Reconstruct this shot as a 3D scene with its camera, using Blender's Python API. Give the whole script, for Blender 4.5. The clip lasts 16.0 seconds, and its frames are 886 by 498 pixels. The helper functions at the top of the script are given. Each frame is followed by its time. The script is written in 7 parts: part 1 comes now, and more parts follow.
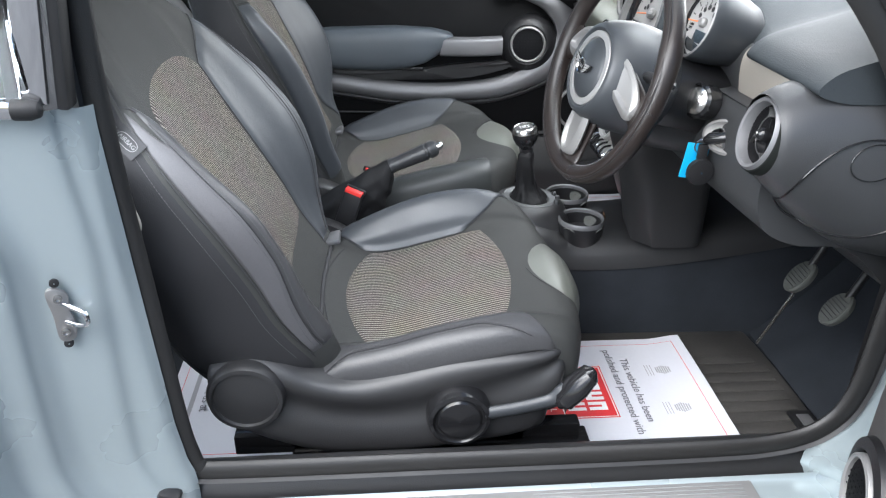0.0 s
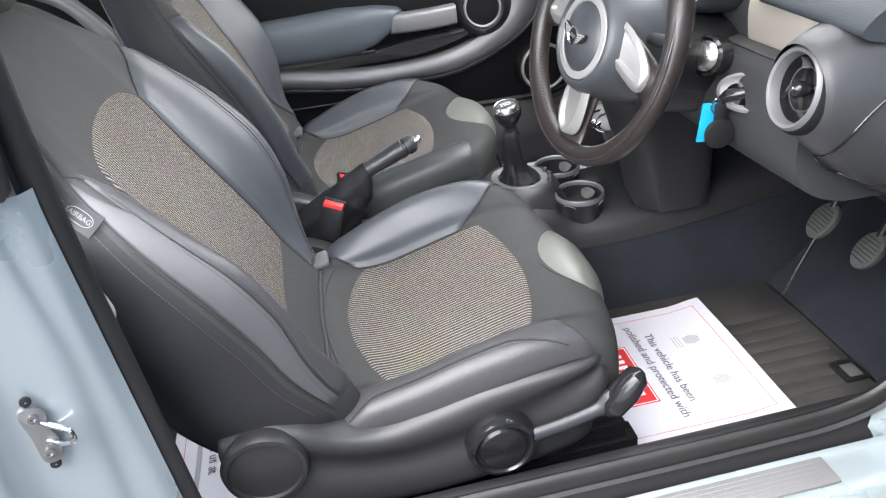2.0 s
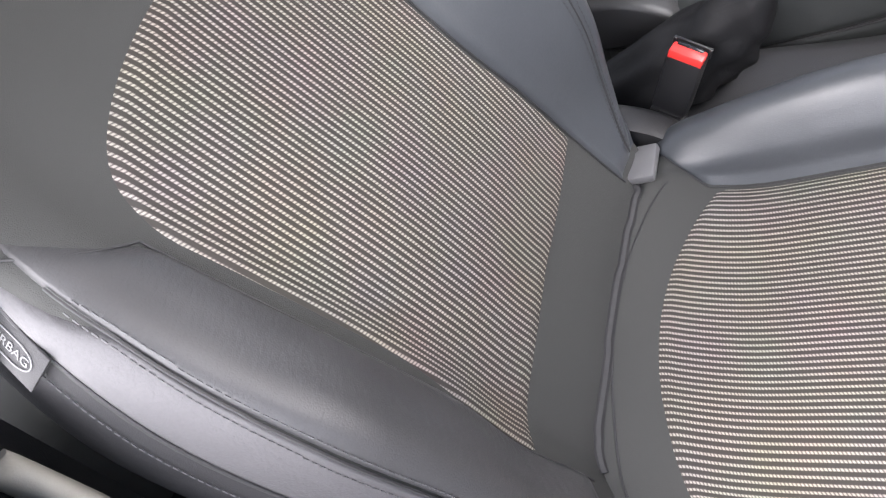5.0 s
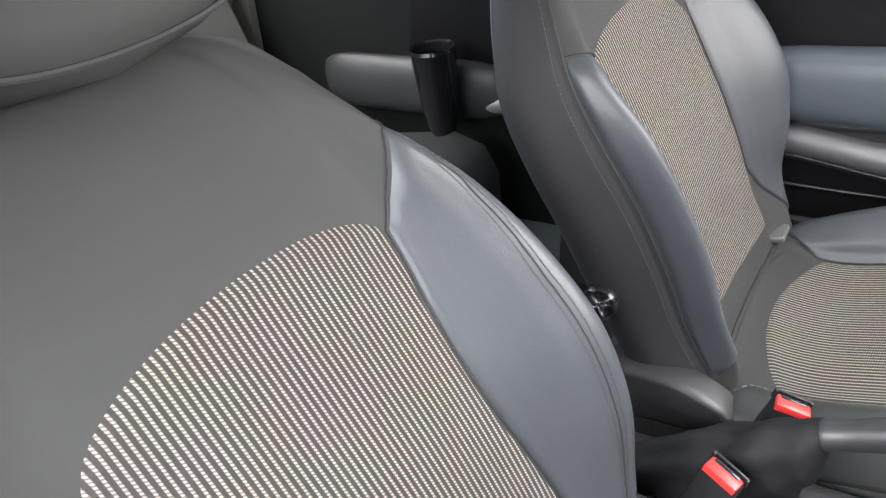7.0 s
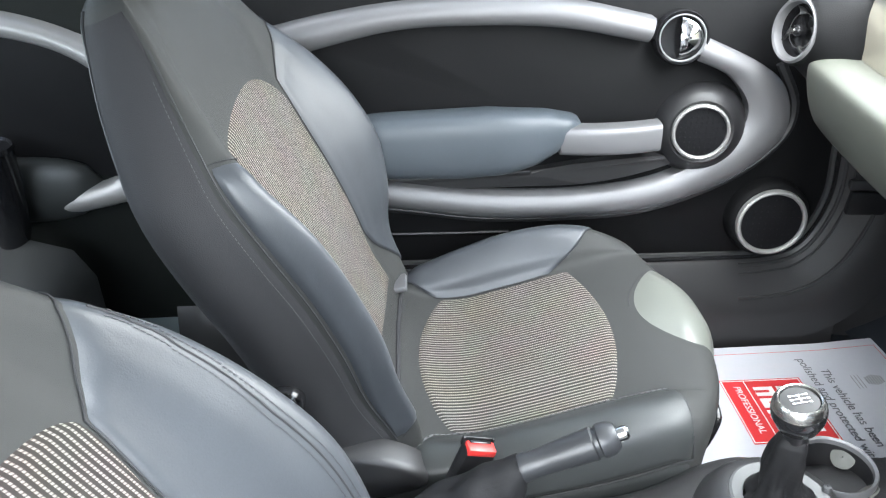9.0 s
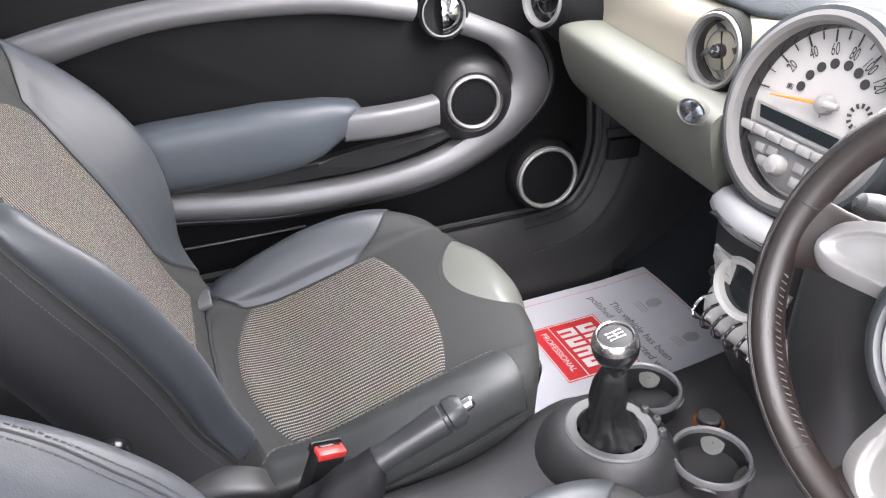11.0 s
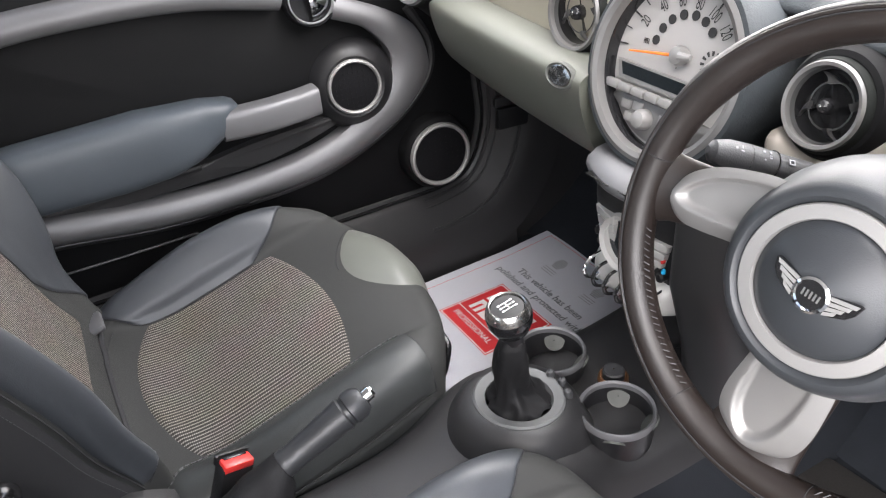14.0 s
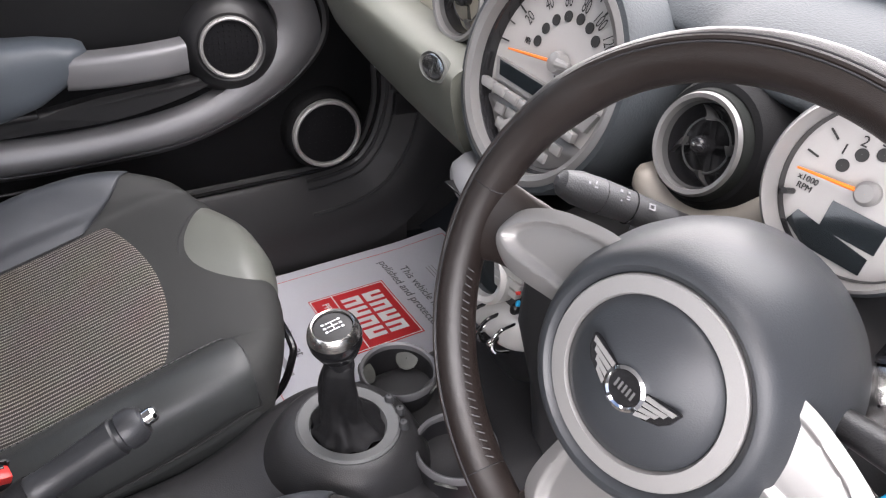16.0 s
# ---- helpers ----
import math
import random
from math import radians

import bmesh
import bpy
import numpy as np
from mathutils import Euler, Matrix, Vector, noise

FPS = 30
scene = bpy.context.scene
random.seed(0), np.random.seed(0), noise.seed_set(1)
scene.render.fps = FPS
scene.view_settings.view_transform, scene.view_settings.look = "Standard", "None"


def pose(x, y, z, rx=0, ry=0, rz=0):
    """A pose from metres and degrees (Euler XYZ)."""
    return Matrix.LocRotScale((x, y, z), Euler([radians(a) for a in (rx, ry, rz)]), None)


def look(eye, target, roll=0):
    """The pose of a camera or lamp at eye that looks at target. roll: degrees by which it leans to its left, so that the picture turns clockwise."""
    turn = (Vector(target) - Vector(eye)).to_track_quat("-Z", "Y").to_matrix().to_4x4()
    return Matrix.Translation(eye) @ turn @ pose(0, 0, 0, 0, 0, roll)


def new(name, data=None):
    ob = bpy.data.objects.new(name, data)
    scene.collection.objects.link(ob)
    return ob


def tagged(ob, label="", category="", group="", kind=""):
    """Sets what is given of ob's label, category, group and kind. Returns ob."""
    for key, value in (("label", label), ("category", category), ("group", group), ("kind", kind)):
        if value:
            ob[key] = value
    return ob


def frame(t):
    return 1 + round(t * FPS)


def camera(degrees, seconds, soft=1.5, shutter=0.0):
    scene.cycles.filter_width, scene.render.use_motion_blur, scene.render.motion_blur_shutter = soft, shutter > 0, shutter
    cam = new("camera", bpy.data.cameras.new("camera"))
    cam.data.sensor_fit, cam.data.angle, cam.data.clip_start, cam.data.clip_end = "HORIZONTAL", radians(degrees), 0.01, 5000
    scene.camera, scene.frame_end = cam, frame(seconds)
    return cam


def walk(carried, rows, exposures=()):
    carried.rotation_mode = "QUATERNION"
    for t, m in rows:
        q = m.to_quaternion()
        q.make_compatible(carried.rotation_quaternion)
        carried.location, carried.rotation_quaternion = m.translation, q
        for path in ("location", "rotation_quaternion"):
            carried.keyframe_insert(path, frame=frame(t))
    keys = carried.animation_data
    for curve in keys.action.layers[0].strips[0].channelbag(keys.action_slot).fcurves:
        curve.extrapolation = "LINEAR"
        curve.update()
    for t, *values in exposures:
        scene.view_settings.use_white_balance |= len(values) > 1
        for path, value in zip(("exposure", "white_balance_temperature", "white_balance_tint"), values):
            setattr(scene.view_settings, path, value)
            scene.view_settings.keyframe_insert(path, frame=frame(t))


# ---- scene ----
cam = camera(60.67, 16.0, 1.2)
PATH = [
    (0.0, pose(0.2025, -1.6286, 1.0115, 62.80, -0.82, -4.53)),
    (0.5, pose(0.1983, -1.6103, 1.0060, 63.35, -0.99, -7.33)),
    (1.0, pose(0.1978, -1.5976, 1.0099, 62.77, -1.15, -9.20)),
    (1.5, pose(0.1791, -1.5335, 1.0255, 61.02, 2.71, -11.14)),
    (2.0, pose(0.1500, -1.4599, 1.0277, 59.43, 5.96, -11.64)),
    (2.5, pose(0.1828, -1.2928, 1.0118, 57.76, 8.72, -7.56)),
    (3.0, pose(0.2150, -1.1397, 0.9930, 54.29, 11.86, -2.23)),
    (3.5, pose(0.2131, -1.0466, 0.9824, 50.13, 15.64, 3.30)),
    (3.7, pose(0.2107, -0.9946, 0.9680, 47.92, 16.87, 4.10)),
    (5.8, pose(0.2468, -0.7093, 0.9188, 38.10, 17.74, 24.57)),
    (6.0, pose(0.2484, -0.7128, 0.9231, 43.15, 16.35, 27.36)),
    (6.5, pose(0.2435, -0.6933, 0.9565, 53.39, 10.48, 32.04)),
    (7.0, pose(0.2443, -0.6580, 0.9890, 59.18, 6.69, 31.74)),
    (7.5, pose(0.2503, -0.6452, 1.0057, 61.64, 4.23, 26.62)),
    (8.0, pose(0.2284, -0.6433, 1.0153, 62.15, 2.90, 17.08)),
    (8.5, pose(0.1658, -0.6310, 1.0310, 60.86, 1.70, 7.04)),
    (9.0, pose(0.1093, -0.6319, 1.0431, 60.05, 0.84, -2.75)),
    (9.2, pose(0.0971, -0.6321, 1.0403, 60.00, 0.64, -5.82)),
    (11.3, pose(0.0706, -0.6072, 1.0447, 58.51, 1.05, -24.28)),
    (11.5, pose(0.0733, -0.6069, 1.0411, 58.48, 1.00, -25.92)),
    (12.0, pose(0.0794, -0.6021, 1.0453, 58.14, 1.12, -30.14)),
    (12.5, pose(0.0886, -0.6019, 1.0413, 58.14, 1.23, -33.78)),
    (13.0, pose(0.0985, -0.6080, 1.0415, 58.03, 1.41, -35.28)),
    (13.5, pose(0.1062, -0.6180, 1.0350, 57.35, 3.35, -32.20)),
    (14.0, pose(0.1232, -0.6208, 1.0426, 56.72, 4.17, -30.48)),
    (14.5, pose(0.1850, -0.5868, 1.0246, 54.70, 2.77, -30.28)),
    (15.0, pose(0.2272, -0.5793, 1.0184, 53.40, 0.81, -30.33)),
    (15.5, pose(0.2545, -0.5676, 1.0157, 54.01, -1.68, -30.68)),
    (16.0, pose(0.2786, -0.5668, 1.0073, 54.82, -3.99, -31.25)),
]
EXPOSURES = ((0.0, 0.71, 5850, 8.0), (0.5, 0.78, 5900, 9.0), (1.5, 0.97, 6000, 10.0), (3.0, 1.13, 6100, 13.0), (3.6, 1.05, 6100, 13.0), (6.0, 1.20, 6250, 17.0), (7.5, 1.58, 6150, 9.0), (9.0, 1.78, 5850, 6.0), (11.5, 1.32, 6200, 17.0), (12.5, 1.05, 6200, 17.0), (14.3, 0.88, 6250, 13.0), (15.0, 0.78, 6250, 16.0), (16.0, 0.65, 6250, 17.0))
walk(cam, PATH, EXPOSURES)

# ---- world and light ----
world = bpy.data.worlds.new("sky")
scene.world = world
world.use_nodes = True
wn = world.node_tree.nodes
sky = wn.new("ShaderNodeTexSky")
sky.sky_type = "NISHITA"
sky.sun_disc = False
sky.sun_elevation = radians(52)
sky.sun_rotation = radians(220)
sky.air_density, sky.dust_density = 1.2, 3.0
wn["Background"].inputs["Strength"].default_value = 0.15
world.node_tree.links.new(sky.outputs["Color"], wn["Background"].inputs["Color"])
sun_data = bpy.data.lights.new("sun", "SUN")
sun_data.energy, sun_data.angle, sun_data.color = 3.4, radians(58), (1.0, 0.94, 0.87)
sun = new("sun", sun_data)
sun.matrix_world = look((-1.5, -1.8, 3.0), (0, 0, 0))


def window_lamp(name, eye, target, wide, high, power, tint=(0.95, 0.98, 1.0)):
    """Daylight that comes in through a window's opening."""
    d = bpy.data.lights.new(name, "AREA")
    d.shape, d.size, d.size_y, d.energy, d.color = "RECTANGLE", wide, high, power, tint
    ob = new(name, d)
    ob.matrix_world = look(eye, target)
    return ob


window_lamp("windscreen_daylight", (0.84, 0.12, 1.03), (-0.02, 0.02, 0.60), 1.10, 0.42, 10.5, (1.0, 0.95, 0.89))
window_lamp("side_window_daylight", (0.10, 0.715, 0.99), (0.0, -0.3, 0.45), 1.1, 0.22, 0.3)
window_lamp("door_opening_daylight", (0.12, -0.80, 0.86), (0.80, -0.10, 0.48), 0.6, 0.46, 5.5, (1.0, 0.97, 0.93))
window_lamp("rear_window_daylight", (-1.18, 0.0, 1.0), (0.2, -0.1, 0.6), 1.0, 0.30, 2.8)
window_lamp("quarter_window_daylight", (-0.58, -0.735, 0.95), (-0.50, 0.60, 0.70), 0.66, 0.28, 2.2)


# ---- materials ----
def mat(name, color, rough=0.5, metal=0.0, grain=0.0, scale=300.0, vary=0.12, big=6.0, coat=0.0, spec=0.5, stretch=None, sheen=0.0):
    """A surface with a fine relief and two scales of colour and gloss variation."""
    m = bpy.data.materials.new(name)
    m.use_nodes = True
    nt = m.node_tree
    b = nt.nodes["Principled BSDF"]
    b.inputs["Metallic"].default_value = metal
    b.inputs["Coat Weight"].default_value = coat
    b.inputs["Coat Roughness"].default_value = 0.08
    b.inputs["Specular IOR Level"].default_value = spec
    b.inputs["Sheen Weight"].default_value = sheen
    tc = nt.nodes.new("ShaderNodeTexCoord")
    src = tc.outputs["Object"]
    if stretch:
        mp = nt.nodes.new("ShaderNodeMapping")
        mp.inputs["Scale"].default_value = stretch
        nt.links.new(src, mp.inputs["Vector"])
        src = mp.outputs["Vector"]
    n1 = nt.nodes.new("ShaderNodeTexNoise")
    n1.inputs["Scale"].default_value = big
    n1.inputs["Detail"].default_value = 5
    n2 = nt.nodes.new("ShaderNodeTexNoise")
    n2.inputs["Scale"].default_value = scale
    n2.inputs["Detail"].default_value = 2
    for n in (n1, n2):
        nt.links.new(src, n.inputs["Vector"])
    add = nt.nodes.new("ShaderNodeMath")
    add.operation = "MULTIPLY_ADD"
    nt.links.new(n2.outputs["Fac"], add.inputs[0])
    add.inputs[1].default_value = 0.5
    nt.links.new(n1.outputs["Fac"], add.inputs[2])
    ramp = nt.nodes.new("ShaderNodeMapRange")
    ramp.inputs["From Min"].default_value, ramp.inputs["From Max"].default_value = 0.45, 1.05
    ramp.inputs["To Min"].default_value, ramp.inputs["To Max"].default_value = 1 - vary, 1 + vary
    nt.links.new(add.outputs[0], ramp.inputs["Value"])
    mul = nt.nodes.new("ShaderNodeVectorMath")
    mul.operation = "SCALE"
    mul.inputs[0].default_value = color
    nt.links.new(ramp.outputs["Result"], mul.inputs["Scale"])
    nt.links.new(mul.outputs["Vector"], b.inputs["Base Color"])
    rr = nt.nodes.new("ShaderNodeMapRange")
    rr.inputs["From Min"].default_value, rr.inputs["From Max"].default_value = 0.3, 0.7
    rr.inputs["To Min"].default_value, rr.inputs["To Max"].default_value = rough * 0.88, min(1, rough * 1.12)
    nt.links.new(n1.outputs["Fac"], rr.inputs["Value"])
    nt.links.new(rr.outputs["Result"], b.inputs["Roughness"])
    if grain:
        bump = nt.nodes.new("ShaderNodeBump")
        bump.inputs["Strength"].default_value = grain
        bump.inputs["Distance"].default_value = 0.0006
        nt.links.new(n2.outputs["Fac"], bump.inputs["Height"])
        nt.links.new(bump.outputs["Normal"], b.inputs["Normal"])
    return m


def leather(name, color, rough, crease=0.5, pebble=0.25, cells=420, fold=38, twist=1.2, run=(1, 1, 1), spec=0.5):
    """Leather: pebbled grain from cells, long soft creases, polish that varies."""
    m = mat(name, color, rough, 0, 0, 500, 0.10, 9, spec=spec)
    nt = m.node_tree
    b = nt.nodes["Principled BSDF"]
    tc = nt.nodes.new("ShaderNodeTexCoord")
    v = nt.nodes.new("ShaderNodeTexVoronoi")
    v.feature = "DISTANCE_TO_EDGE"
    v.inputs["Scale"].default_value = cells
    w = nt.nodes.new("ShaderNodeTexNoise")
    w.inputs["Scale"].default_value = fold
    w.inputs["Detail"].default_value = 6
    w.inputs["Distortion"].default_value = twist
    nt.links.new(tc.outputs["Object"], v.inputs["Vector"])
    mp = nt.nodes.new("ShaderNodeMapping")
    mp.inputs["Scale"].default_value = run
    nt.links.new(tc.outputs["Object"], mp.inputs["Vector"])
    nt.links.new(mp.outputs["Vector"], w.inputs["Vector"])
    b1 = nt.nodes.new("ShaderNodeBump")
    b1.inputs["Strength"].default_value, b1.inputs["Distance"].default_value = pebble, 0.0005
    nt.links.new(v.outputs["Distance"], b1.inputs["Height"])
    b2 = nt.nodes.new("ShaderNodeBump")
    b2.inputs["Strength"].default_value, b2.inputs["Distance"].default_value = crease, 0.002
    nt.links.new(w.outputs["Fac"], b2.inputs["Height"])
    nt.links.new(b1.outputs["Normal"], b2.inputs["Normal"])
    nt.links.new(b2.outputs["Normal"], b.inputs["Normal"])
    return m


def striped_cloth(name, light, dark, pitch):
    """Woven cloth with lengthwise stripes of short slanted stitches; runs in the mesh's own metres (UV)."""
    m = bpy.data.materials.new(name)
    m.use_nodes = True
    nt = m.node_tree
    b = nt.nodes["Principled BSDF"]
    b.inputs["Roughness"].default_value = 0.9
    b.inputs["Specular IOR Level"].default_value = 0.2
    uv = nt.nodes.new("ShaderNodeUVMap")
    sep = nt.nodes.new("ShaderNodeSeparateXYZ")
    nt.links.new(uv.outputs["UV"], sep.inputs["Vector"])

    def op(kind, a, c, clamp=False):
        n = nt.nodes.new("ShaderNodeMath")
        n.operation = kind
        n.use_clamp = clamp
        for i, x in enumerate((a, c)):
            if isinstance(x, (int, float)):
                n.inputs[i].default_value = x
            else:
                nt.links.new(x, n.inputs[i])
        return n.outputs[0]

    u, v = sep.outputs["X"], sep.outputs["Y"]
    tri = op("PINGPONG", op("DIVIDE", u, pitch), 0.5)
    stripe = op("MULTIPLY", op("SUBTRACT", tri, 0.245), 7.0, True)
    slant = op("PINGPONG", op("ADD", op("DIVIDE", v, pitch * 0.46), op("MULTIPLY", op("DIVIDE", u, pitch), 1.15)), 0.5)
    stitch = op("ADD", op("MULTIPLY", op("SUBTRACT", slant, 0.13), 6.0, True), 0.0)
    fac = op("MULTIPLY", stripe, op("ADD", op("MULTIPLY", stitch, 0.68), 0.32))
    ns = nt.nodes.new("ShaderNodeTexNoise")
    ns.inputs["Scale"].default_value = 14
    ns.inputs["Detail"].default_value = 6
    nt.links.new(uv.outputs["UV"], ns.inputs["Vector"])
    mix = nt.nodes.new("ShaderNodeMix")
    mix.data_type = "RGBA"
    nt.links.new(fac, mix.inputs[0])
    mix.inputs[6].default_value = (*dark, 1)
    mix.inputs[7].default_value = (*light, 1)
    var = nt.nodes.new("ShaderNodeMix")
    var.data_type, var.blend_type = "RGBA", "MULTIPLY"
    var.inputs[0].default_value = 0.25
    nt.links.new(mix.outputs[2], var.inputs[6])
    nt.links.new(ns.outputs["Color"], var.inputs[7])
    nt.links.new(var.outputs[2], b.inputs["Base Color"])
    bump = nt.nodes.new("ShaderNodeBump")
    bump.inputs["Strength"].default_value, bump.inputs["Distance"].default_value = 0.6, 0.0008
    nt.links.new(fac, bump.inputs["Height"])
    nt.links.new(bump.outputs["Normal"], b.inputs["Normal"])
    return m


def glass(name, tint):
    m = bpy.data.materials.new(name)
    m.use_nodes = True
    b = m.node_tree.nodes["Principled BSDF"]
    b.inputs["Base Color"].default_value = (*tint, 1)
    b.inputs["Roughness"].default_value = 0.0
    b.inputs["Transmission Weight"].default_value = 1.0
    b.inputs["IOR"].default_value = 1.45
    return m


M_CLOTH = mat("seat_cloth", (0.0336, 0.0345, 0.0334), 0.70, 0, 0.5, 1400, 0.10, 5, spec=0.28)
M_SIDE = mat("seat_side_mesh_cloth", (0.024, 0.024, 0.026), 0.75, 0, 0.9, 1100, 0.15, 5, spec=0.25)
M_LEATHER = leather("grey_seat_leather", (0.044, 0.048, 0.054), 0.41, 0.45, 0.25, 420, 24, 0.6)
M_WORN = leather("worn_seat_leather", (0.068, 0.067, 0.071), 0.50, 0.35, 0.35, 420, 150, 0.35, (1, 0.16, 1), 0.2)
M_STRIPE = striped_cloth("striped_cloth", (0.320, 0.294, 0.262), (0.043, 0.038, 0.035), 0.0062)
M_SEAM = mat("seam_thread", (0.02, 0.02, 0.022), 0.7, vary=0.2)
M_THREAD = mat("grey_thread", (0.085, 0.085, 0.088), 0.7, vary=0.2)
M_PLASTIC = mat("black_plastic", (0.011, 0.011, 0.012), 0.40, 0, 0.35, 900, 0.12, 8)
M_PLASTIC_SOFT = mat("soft_black_plastic", (0.022, 0.022, 0.023), 0.42, 0, 0.5, 700, 0.12, 8)
M_GLOSSBLACK = mat("gloss_black", (0.012, 0.012, 0.013), 0.15, vary=0.1)
M_RUBBER = mat("black_rubber", (0.018, 0.018, 0.019), 0.55, 0, 0.3, 400, 0.2, 10)
M_CARPET = mat("black_carpet", (0.021, 0.024, 0.029), 0.95, 0, 1.0, 600, 0.35, 9, spec=0.15)
M_MAT = mat("rubber_floor_mat", (0.043, 0.041, 0.039), 0.55, 0, 0.6, 300, 0.45, 7)
M_SILVER = mat("silver_trim", (0.165, 0.165, 0.171), 0.50, 0.5, 0.05, 900, 0.05, 6)
M_SATIN = mat("satin_silver", (0.28, 0.275, 0.27), 0.46, 0.4, 0.05, 900, 0.04, 6)
M_CHROME = mat("chrome", (0.85, 0.85, 0.86), 0.06, 1.0, 0, 900, 0.03, 10)
M_PAINT = mat("pale_blue_silver_paint", (0.36, 0.415, 0.43), 0.28, 0.35, 0.04, 2000, 0.05, 3, coat=1.0)
M_DASH = mat("grained_dash_skin", (0.032, 0.037, 0.041), 0.62, 0, 1.0, 420, 0.1, 6, spec=0.22)
M_GLOVE = mat("olive_grey_dash_skin", (0.090, 0.094, 0.079), 0.5, 0, 0.3, 800, 0.06, 6)
M_CREAM = mat("pale_champagne_trim", (0.35, 0.33, 0.268), 0.32, 0.4, 0.05, 900, 0.04, 5)
M_DIAL = mat("silver_grey_dial", (0.40, 0.39, 0.38), 0.45, 0.2, 0.05, 900, 0.03, 8)
M_INK = mat("dark_ink", (0.02, 0.02, 0.02), 0.6, vary=0.05)
M_WHITE = mat("white_print", (0.8, 0.8, 0.8), 0.6, vary=0.05)
M_RED = mat("red_plastic", (0.62, 0.035, 0.03), 0.35, vary=0.06)
M_ORANGE = mat("orange_needle", (0.85, 0.20, 0.02), 0.4, vary=0.05)
M_BLUE = mat("blue_tag", (0.02, 0.36, 0.68), 0.4, vary=0.06)
M_PAPER = mat("white_paper", (0.58, 0.59, 0.64), 0.75, 0, 0.1, 150, 0.03, 4, spec=0.3)
M_PAPER_RED = mat("red_print", (0.62, 0.03, 0.035), 0.6, vary=0.05)
M_PAPER_GREY = mat("grey_print", (0.30, 0.30, 0.32), 0.7, vary=0.1)
M_PAPER_INK = mat("dark_grey_print", (0.15, 0.15, 0.17), 0.7, vary=0.1)
M_BELT = mat("seat_belt_webbing", (0.03, 0.03, 0.032), 0.7, 0, 0.8, 900, 0.1, 8)
M_BEIGE = mat("beige_plastic", (0.30, 0.285, 0.25), 0.6, 0, 0.2, 700, 0.06, 6)
M_HEADLINE = mat("grey_headlining", (0.45, 0.45, 0.44), 0.9, 0, 0.4, 700, 0.06, 5)
M_GLASS = glass("clear_glass", (0.93, 0.97, 0.96))
M_SCREEN = mat("dark_display", (0.01, 0.013, 0.015), 0.12, vary=0.1)
M_ASPHALT = mat("grey_asphalt", (0.11, 0.11, 0.11), 0.9, 0, 1.0, 120, 0.35, 1.5)
M_STEEL = mat("bright_steel", (0.55, 0.54, 0.52), 0.25, 1.0, 0.1, 300, 0.1, 12)
M_GAITER = leather("black_gaiter_leather", (0.010, 0.010, 0.0108), 0.62, 0.6, spec=0.22)
M_GRIP = leather("grey_black_grip_leather", (0.024, 0.025, 0.027), 0.42, 0.12)
M_PAD = leather("polished_pad_leather", (0.115, 0.120, 0.106), 0.36, 0.06)
M_HUB = mat("satin_black_hub", (0.030, 0.033, 0.037), 0.42, 0, 0.25, 900, 0.08, 7)
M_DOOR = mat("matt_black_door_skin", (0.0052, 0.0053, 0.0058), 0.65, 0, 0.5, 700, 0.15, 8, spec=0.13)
M_TAB = mat("grey_green_rubber", (0.065, 0.068, 0.062), 0.6, 0, 0.2, 500, 0.1, 8)
M_RIM = leather("black_wheel_leather", (0.0150, 0.0112, 0.0098), 0.33, 0.06, 0.40, 1000)
M_GRILLE = mat("speaker_mesh", (0.006, 0.006, 0.007), 0.7, 0, 1.0, 500, 0.3, 20, spec=0.1)
M_GREYRING = mat("matt_grey_ring", (0.26, 0.27, 0.27), 0.6, 0.1, 0.2, 700, 0.06, 8)
M_PILLAR = mat("grey_black_pillar_trim", (0.016, 0.0155, 0.0152), 0.46, 0, 0.6, 700, 0.12, 8)
M_WORNDARK = leather("cracked_dark_seat_leather", (0.042, 0.042, 0.044), 0.36, 0.30, 0.30, 420, 170, 0.3, (1, 0.16, 1), 0.35)
M_DARKHIDE = leather("dark_seat_leather", (0.031, 0.0335, 0.0330), 0.44, 0.25)
M_CUP = mat("cup_black", (0.012, 0.012, 0.013), 0.35, 0, 0.2, 900, 0.1, 8)
M_REARTRIM = mat("grey_green_rear_trim", (0.0085, 0.0098, 0.0090), 0.75, 0, 0.6, 700, 0.15, 6, spec=0.12)
M_SPOKE = mat("silver_spoke", (0.30, 0.294, 0.288), 0.42, 0.6, 0.03, 900, 0.03, 6)
M_TAGPRINT = mat("grey_white_print", (0.26, 0.26, 0.275), 0.7, vary=0.05)
M_TAGINK = mat("pale_grey_thread", (0.11, 0.11, 0.115), 0.7, vary=0.05)
M_SEATTHREAD = mat("dark_thread", (0.050, 0.050, 0.054), 0.7, vary=0.2)
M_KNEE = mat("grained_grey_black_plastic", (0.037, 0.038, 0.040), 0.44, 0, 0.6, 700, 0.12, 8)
M_STACK = mat("pale_silver_switchgear", (0.46, 0.455, 0.44), 0.45, 0.2, 0.05, 900, 0.04, 8)
# Darker copy of the silver trim; the shade on these parts is in its colour.
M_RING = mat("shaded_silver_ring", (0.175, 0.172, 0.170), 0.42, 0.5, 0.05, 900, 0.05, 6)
M_BLADE = mat("satin_grey_black_vane", (0.050, 0.050, 0.050), 0.32, 0, 0.1, 900, 0.1, 8)
M_GEARRING = mat("dark_matt_grey_ring", (0.095, 0.098, 0.099), 0.55, 0.1, 0.2, 700, 0.08, 8)
M_BENCH = mat("warm_grey_bench_cloth", (0.125, 0.122, 0.104), 0.75, 0, 0.6, 900, 0.12, 6, spec=0.3)
